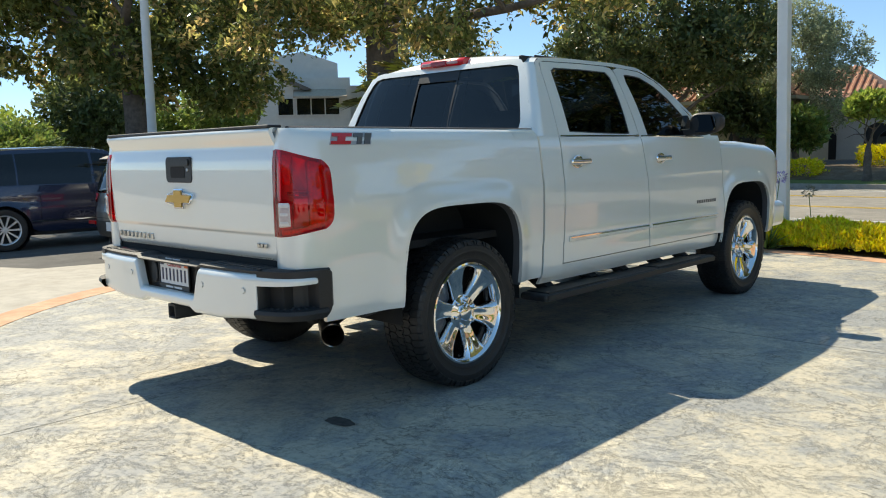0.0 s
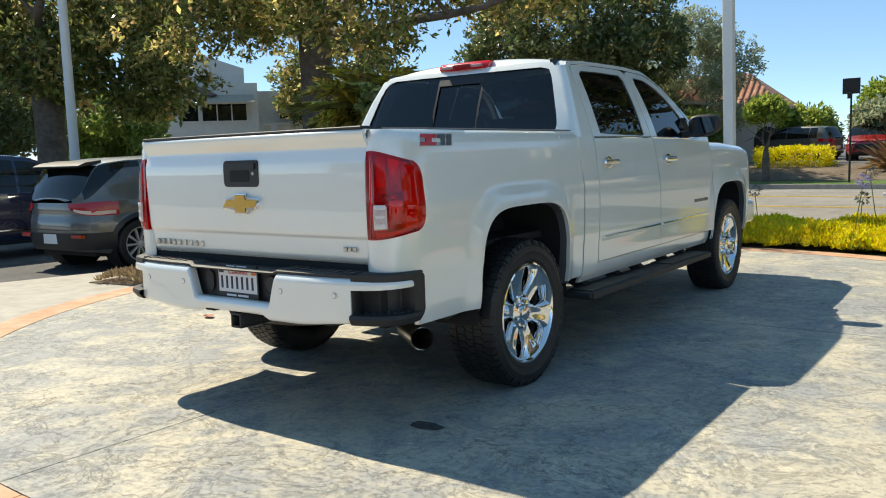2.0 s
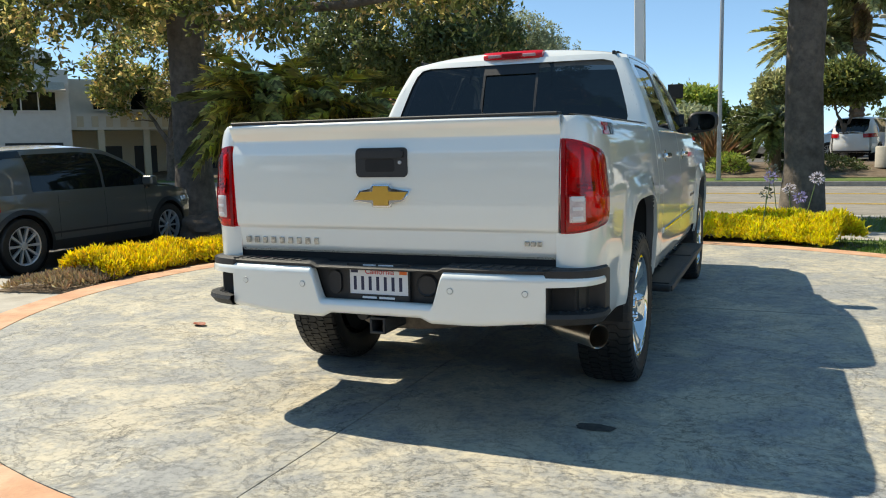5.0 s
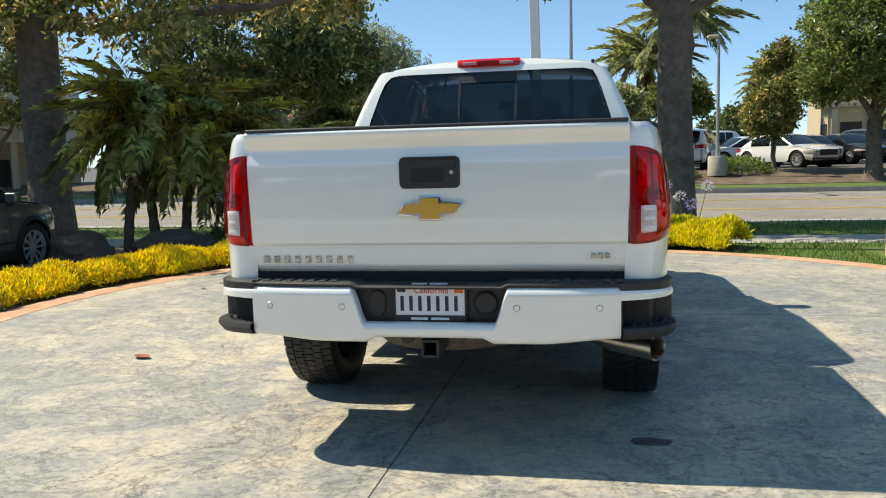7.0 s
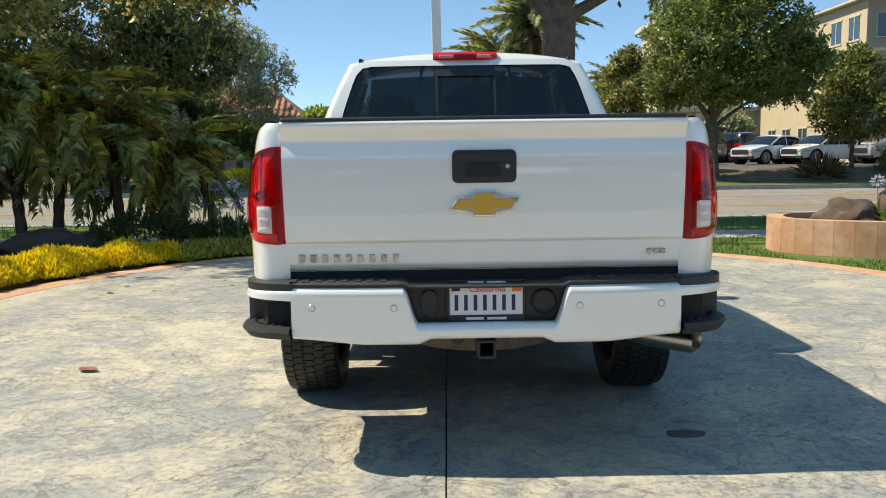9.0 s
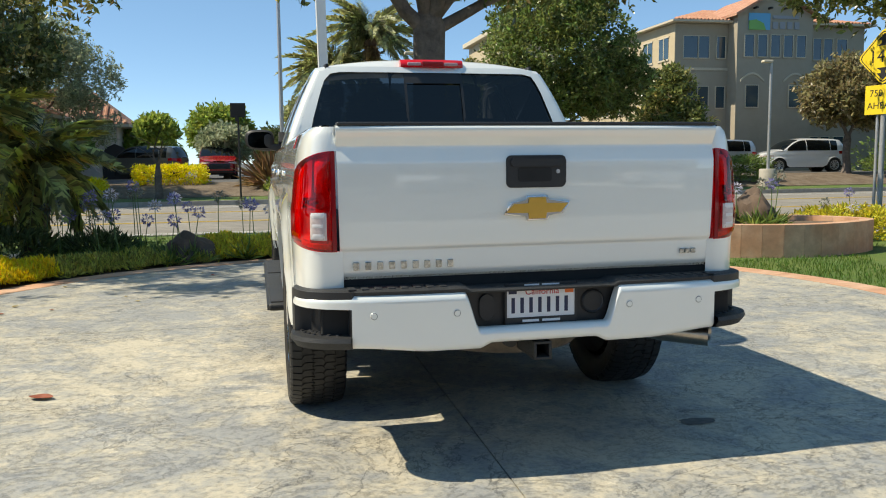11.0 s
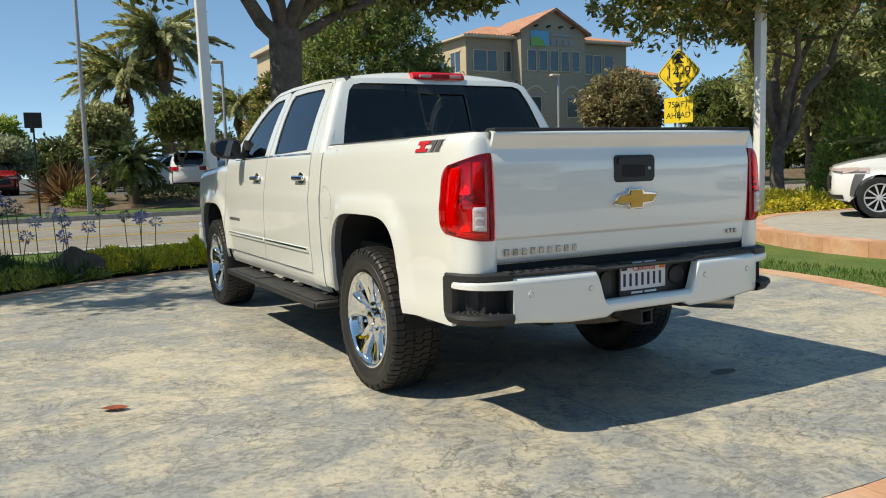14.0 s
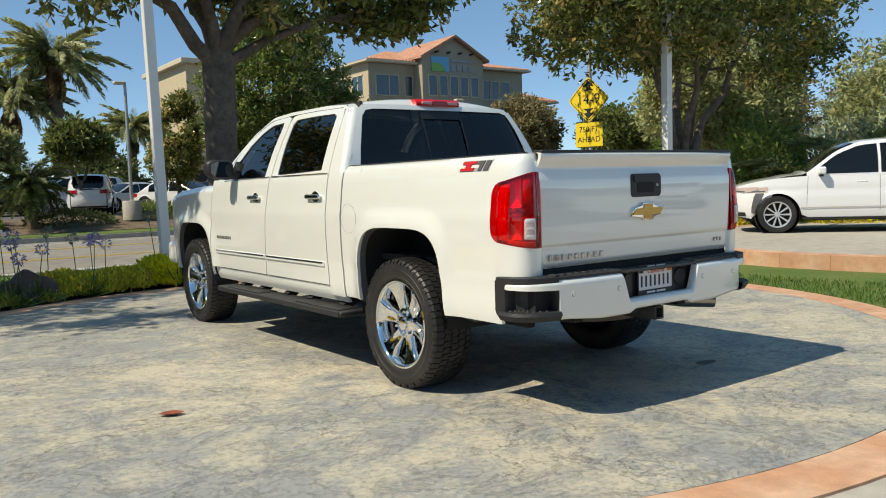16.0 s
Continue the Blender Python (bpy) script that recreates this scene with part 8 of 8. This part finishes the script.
# ---- pad of stamped concrete ----
def stamped():
    m = shader("stamped_concrete", (0.40, 0.37, 0.32), 0.75)
    n, l = m.node_tree.nodes, m.node_tree.links
    b = n["Principled BSDF"]
    tc = n.new("ShaderNodeTexCoord")
    def noise_of(scale, detail, rough=0.6, dist=0.0):
        z = n.new("ShaderNodeTexNoise")
        z.inputs["Scale"].default_value, z.inputs["Detail"].default_value = scale, detail
        z.inputs["Roughness"].default_value, z.inputs["Distortion"].default_value = rough, dist
        l.new(tc.outputs["Object"], z.inputs["Vector"])
        return z.outputs["Fac"]
    def ramp(src, stops):
        r = n.new("ShaderNodeValToRGB")
        for i, (p, c) in enumerate(stops):
            e = r.color_ramp.elements[i] if i < 2 else r.color_ramp.elements.new(p)
            e.position, e.color = p, (*c, 1)
        l.new(src, r.inputs["Fac"])
        return r.outputs["Color"]
    def mix(a, c, fac, mode="MIX"):
        x = n.new("ShaderNodeMixRGB")
        x.blend_type = mode
        for sock, src in (("Fac", fac), ("Color1", a), ("Color2", c)):
            if isinstance(src, float):
                x.inputs[sock].default_value = src
            else:
                l.new(src, x.inputs[sock])
        return x.outputs["Color"]
    def bend(src, add, k):
        z = n.new("ShaderNodeMath")
        z.operation = "MULTIPLY_ADD"
        z.inputs[1].default_value = k
        l.new(add, z.inputs[0])
        l.new(src, z.inputs[2])
        return z.outputs[0]
    wide, slate, grit = noise_of(0.5, 5, 0.6), noise_of(2.1, 12, 0.76, 0.15), noise_of(8, 11, 0.8, 0.1)
    tone = bend(bend(slate, wide, 0.75), grit, 0.75)
    mid = ramp(tone, [(0.38, (0.270, 0.277, 0.272)), (0.50, (0.350, 0.338, 0.295)), (0.62, (0.470, 0.426, 0.332))])
    tone_range = n.new("ShaderNodeMapRange")
    tone_range.inputs["From Min"].default_value, tone_range.inputs["From Max"].default_value = 0.75, 1.75
    l.new(tone, tone_range.inputs["Value"])
    l.new(tone_range.outputs["Result"], mid.node.inputs["Fac"])
    fine = ramp(noise_of(30, 8, 0.72, 0.2), [(0.38, (0.70, 0.71, 0.72)), (0.48, (1.0, 1.0, 1.0)), (0.62, (1.12, 1.11, 1.08))])
    veins = ramp(noise_of(2.1, 11, 0.75, 0.8), [(0.486, (1, 1, 1)), (0.5, (0.50, 0.51, 0.53)), (0.514, (1, 1, 1))])
    cracks = ramp(noise_of(0.62, 9, 0.62, 0.3), [(0.4955, (1, 1, 1)), (0.5, (0.38, 0.39, 0.41)), (0.5045, (1, 1, 1))])
    pale = ramp(noise_of(1.3, 10, 0.7, 0.6), [(0.588, (1, 1, 1)), (0.60, (1.4, 1.38, 1.35)), (0.612, (1, 1, 1))])
    col = mix(mix(mix(mix(mid, fine, 0.75, "MULTIPLY"), veins, 0.5, "MULTIPLY"), cracks, 0.85, "MULTIPLY"), pale, 0.9, "MULTIPLY")
    l.new(col, b.inputs["Base Color"])
    hgt = mix(mix(mid, fine, 0.45), veins, 0.4, "MULTIPLY")
    bp = n.new("ShaderNodeBump")
    bp.inputs["Strength"].default_value, bp.inputs["Distance"].default_value = 0.8, 0.012
    l.new(hgt, bp.inputs["Height"])
    l.new(bp.outputs["Normal"], b.inputs["Normal"])
    rr = n.new("ShaderNodeMapRange")
    rr.inputs["To Min"].default_value, rr.inputs["To Max"].default_value = 0.5, 0.85
    l.new(noise_of(5, 5), rr.inputs["Value"])
    l.new(rr.outputs["Result"], b.inputs["Roughness"])
    return m


M["stamped"] = stamped()
pad = tagged(new("pavement"), "round pad of stamped grey concrete with an orange border", "pavement", kind="structure")
JX, JY, G = -0.17, 2.15, 0.0034
for ax in (-1, 1):
    for ay in (-1, 1):
        pts = [(JX + ax * G, JY + ay * G)]
        a_start = math.asin((JY + ay * G - PAD.y) / RIN)
        a0 = a_start if ax > 0 else math.pi - a_start
        c = (JX + ax * G - PAD.x) / RIN
        a1 = math.acos(c) if ay > 0 else -math.acos(c)
        if ax < 0 and ay < 0:
            a0 -= 2 * math.pi
        pts += [(PAD.x + (RIN - 0.004) * math.cos(a0 + (a1 - a0) * i / 24), PAD.y + (RIN - 0.004) * math.sin(a0 + (a1 - a0) * i / 24)) for i in range(25)]
        part("slab", prism(pts, -0.14, 0.0, "z"), M["stamped"], pad, smooth=False)
for i in range(20):
    a = 2 * math.pi * i / 20
    part("border_segment", ring_sector(RIN + 0.004, ROUT, a + 0.0008, a + 2 * math.pi / 20 - 0.0008, -0.14, 0.002, 6, PAD.x, PAD.y), M["orange_band"], pad, smooth=False)

# marks and litter on the pad
M["oil"] = shader("oil_stain", (0.075, 0.07, 0.064), 0.6, vary=0.5, scale=25)
bm = bmesh.new()
rim_pts = [bm.verts.new((0.92 + (0.09 + 0.03 * noise.noise((math.cos(a) * 2, math.sin(a) * 2, 3))) * math.cos(a), -0.85 + (0.05 + 0.02 * noise.noise((math.cos(a) * 2, math.sin(a) * 2, 9))) * math.sin(a), 0.0035)) for a in np.linspace(0, 2 * math.pi, 28, endpoint=False)]
bm.faces.new(rim_pts)
tagged(part("oil_stain", bm, M["oil"]), "dark oil stain on the concrete pad", "stain")
M["dead_leaf"] = shader("dead_leaf", (0.24, 0.06, 0.025), 0.6, vary=0.3, scale=40)


def fallen_leaf(x, y, rz, s, mat, label):
    bm = bmesh.new()
    def f(u, v):
        w = math.sin(math.pi * u) ** 0.8 * 0.28
        t = 2 * v - 1
        return (s * (u - 0.5), s * w * t, s * (0.10 * abs(t) * math.sin(math.pi * u) + 0.08 * (2 * u - 1) ** 2) + 0.003)
    patch(bm, f, 8, 4)
    ob = part("fallen_leaf", bm, M[mat])
    ob.matrix_world = pose(x, y, 0.002, 0, 0, rz)
    return tagged(ob, label, "leaf", "fallen leaves")


fallen_leaf(-2.34, 0.36, -20, 0.15, "dead_leaf", "curled red-brown fallen leaf on the pad")
rl = np.random.default_rng(3)
for k in range(16):
    a, rr = rl.uniform(1.4, 3.0), rl.uniform(2.6, 4.3)
    fallen_leaf(PAD.x + rr * math.cos(a), PAD.y + rr * math.sin(a), rl.uniform(0, 360), rl.uniform(0.04, 0.09), "dead_leaf" if k % 3 == 0 else "dry_frond", "small dry fallen leaf on the pad")
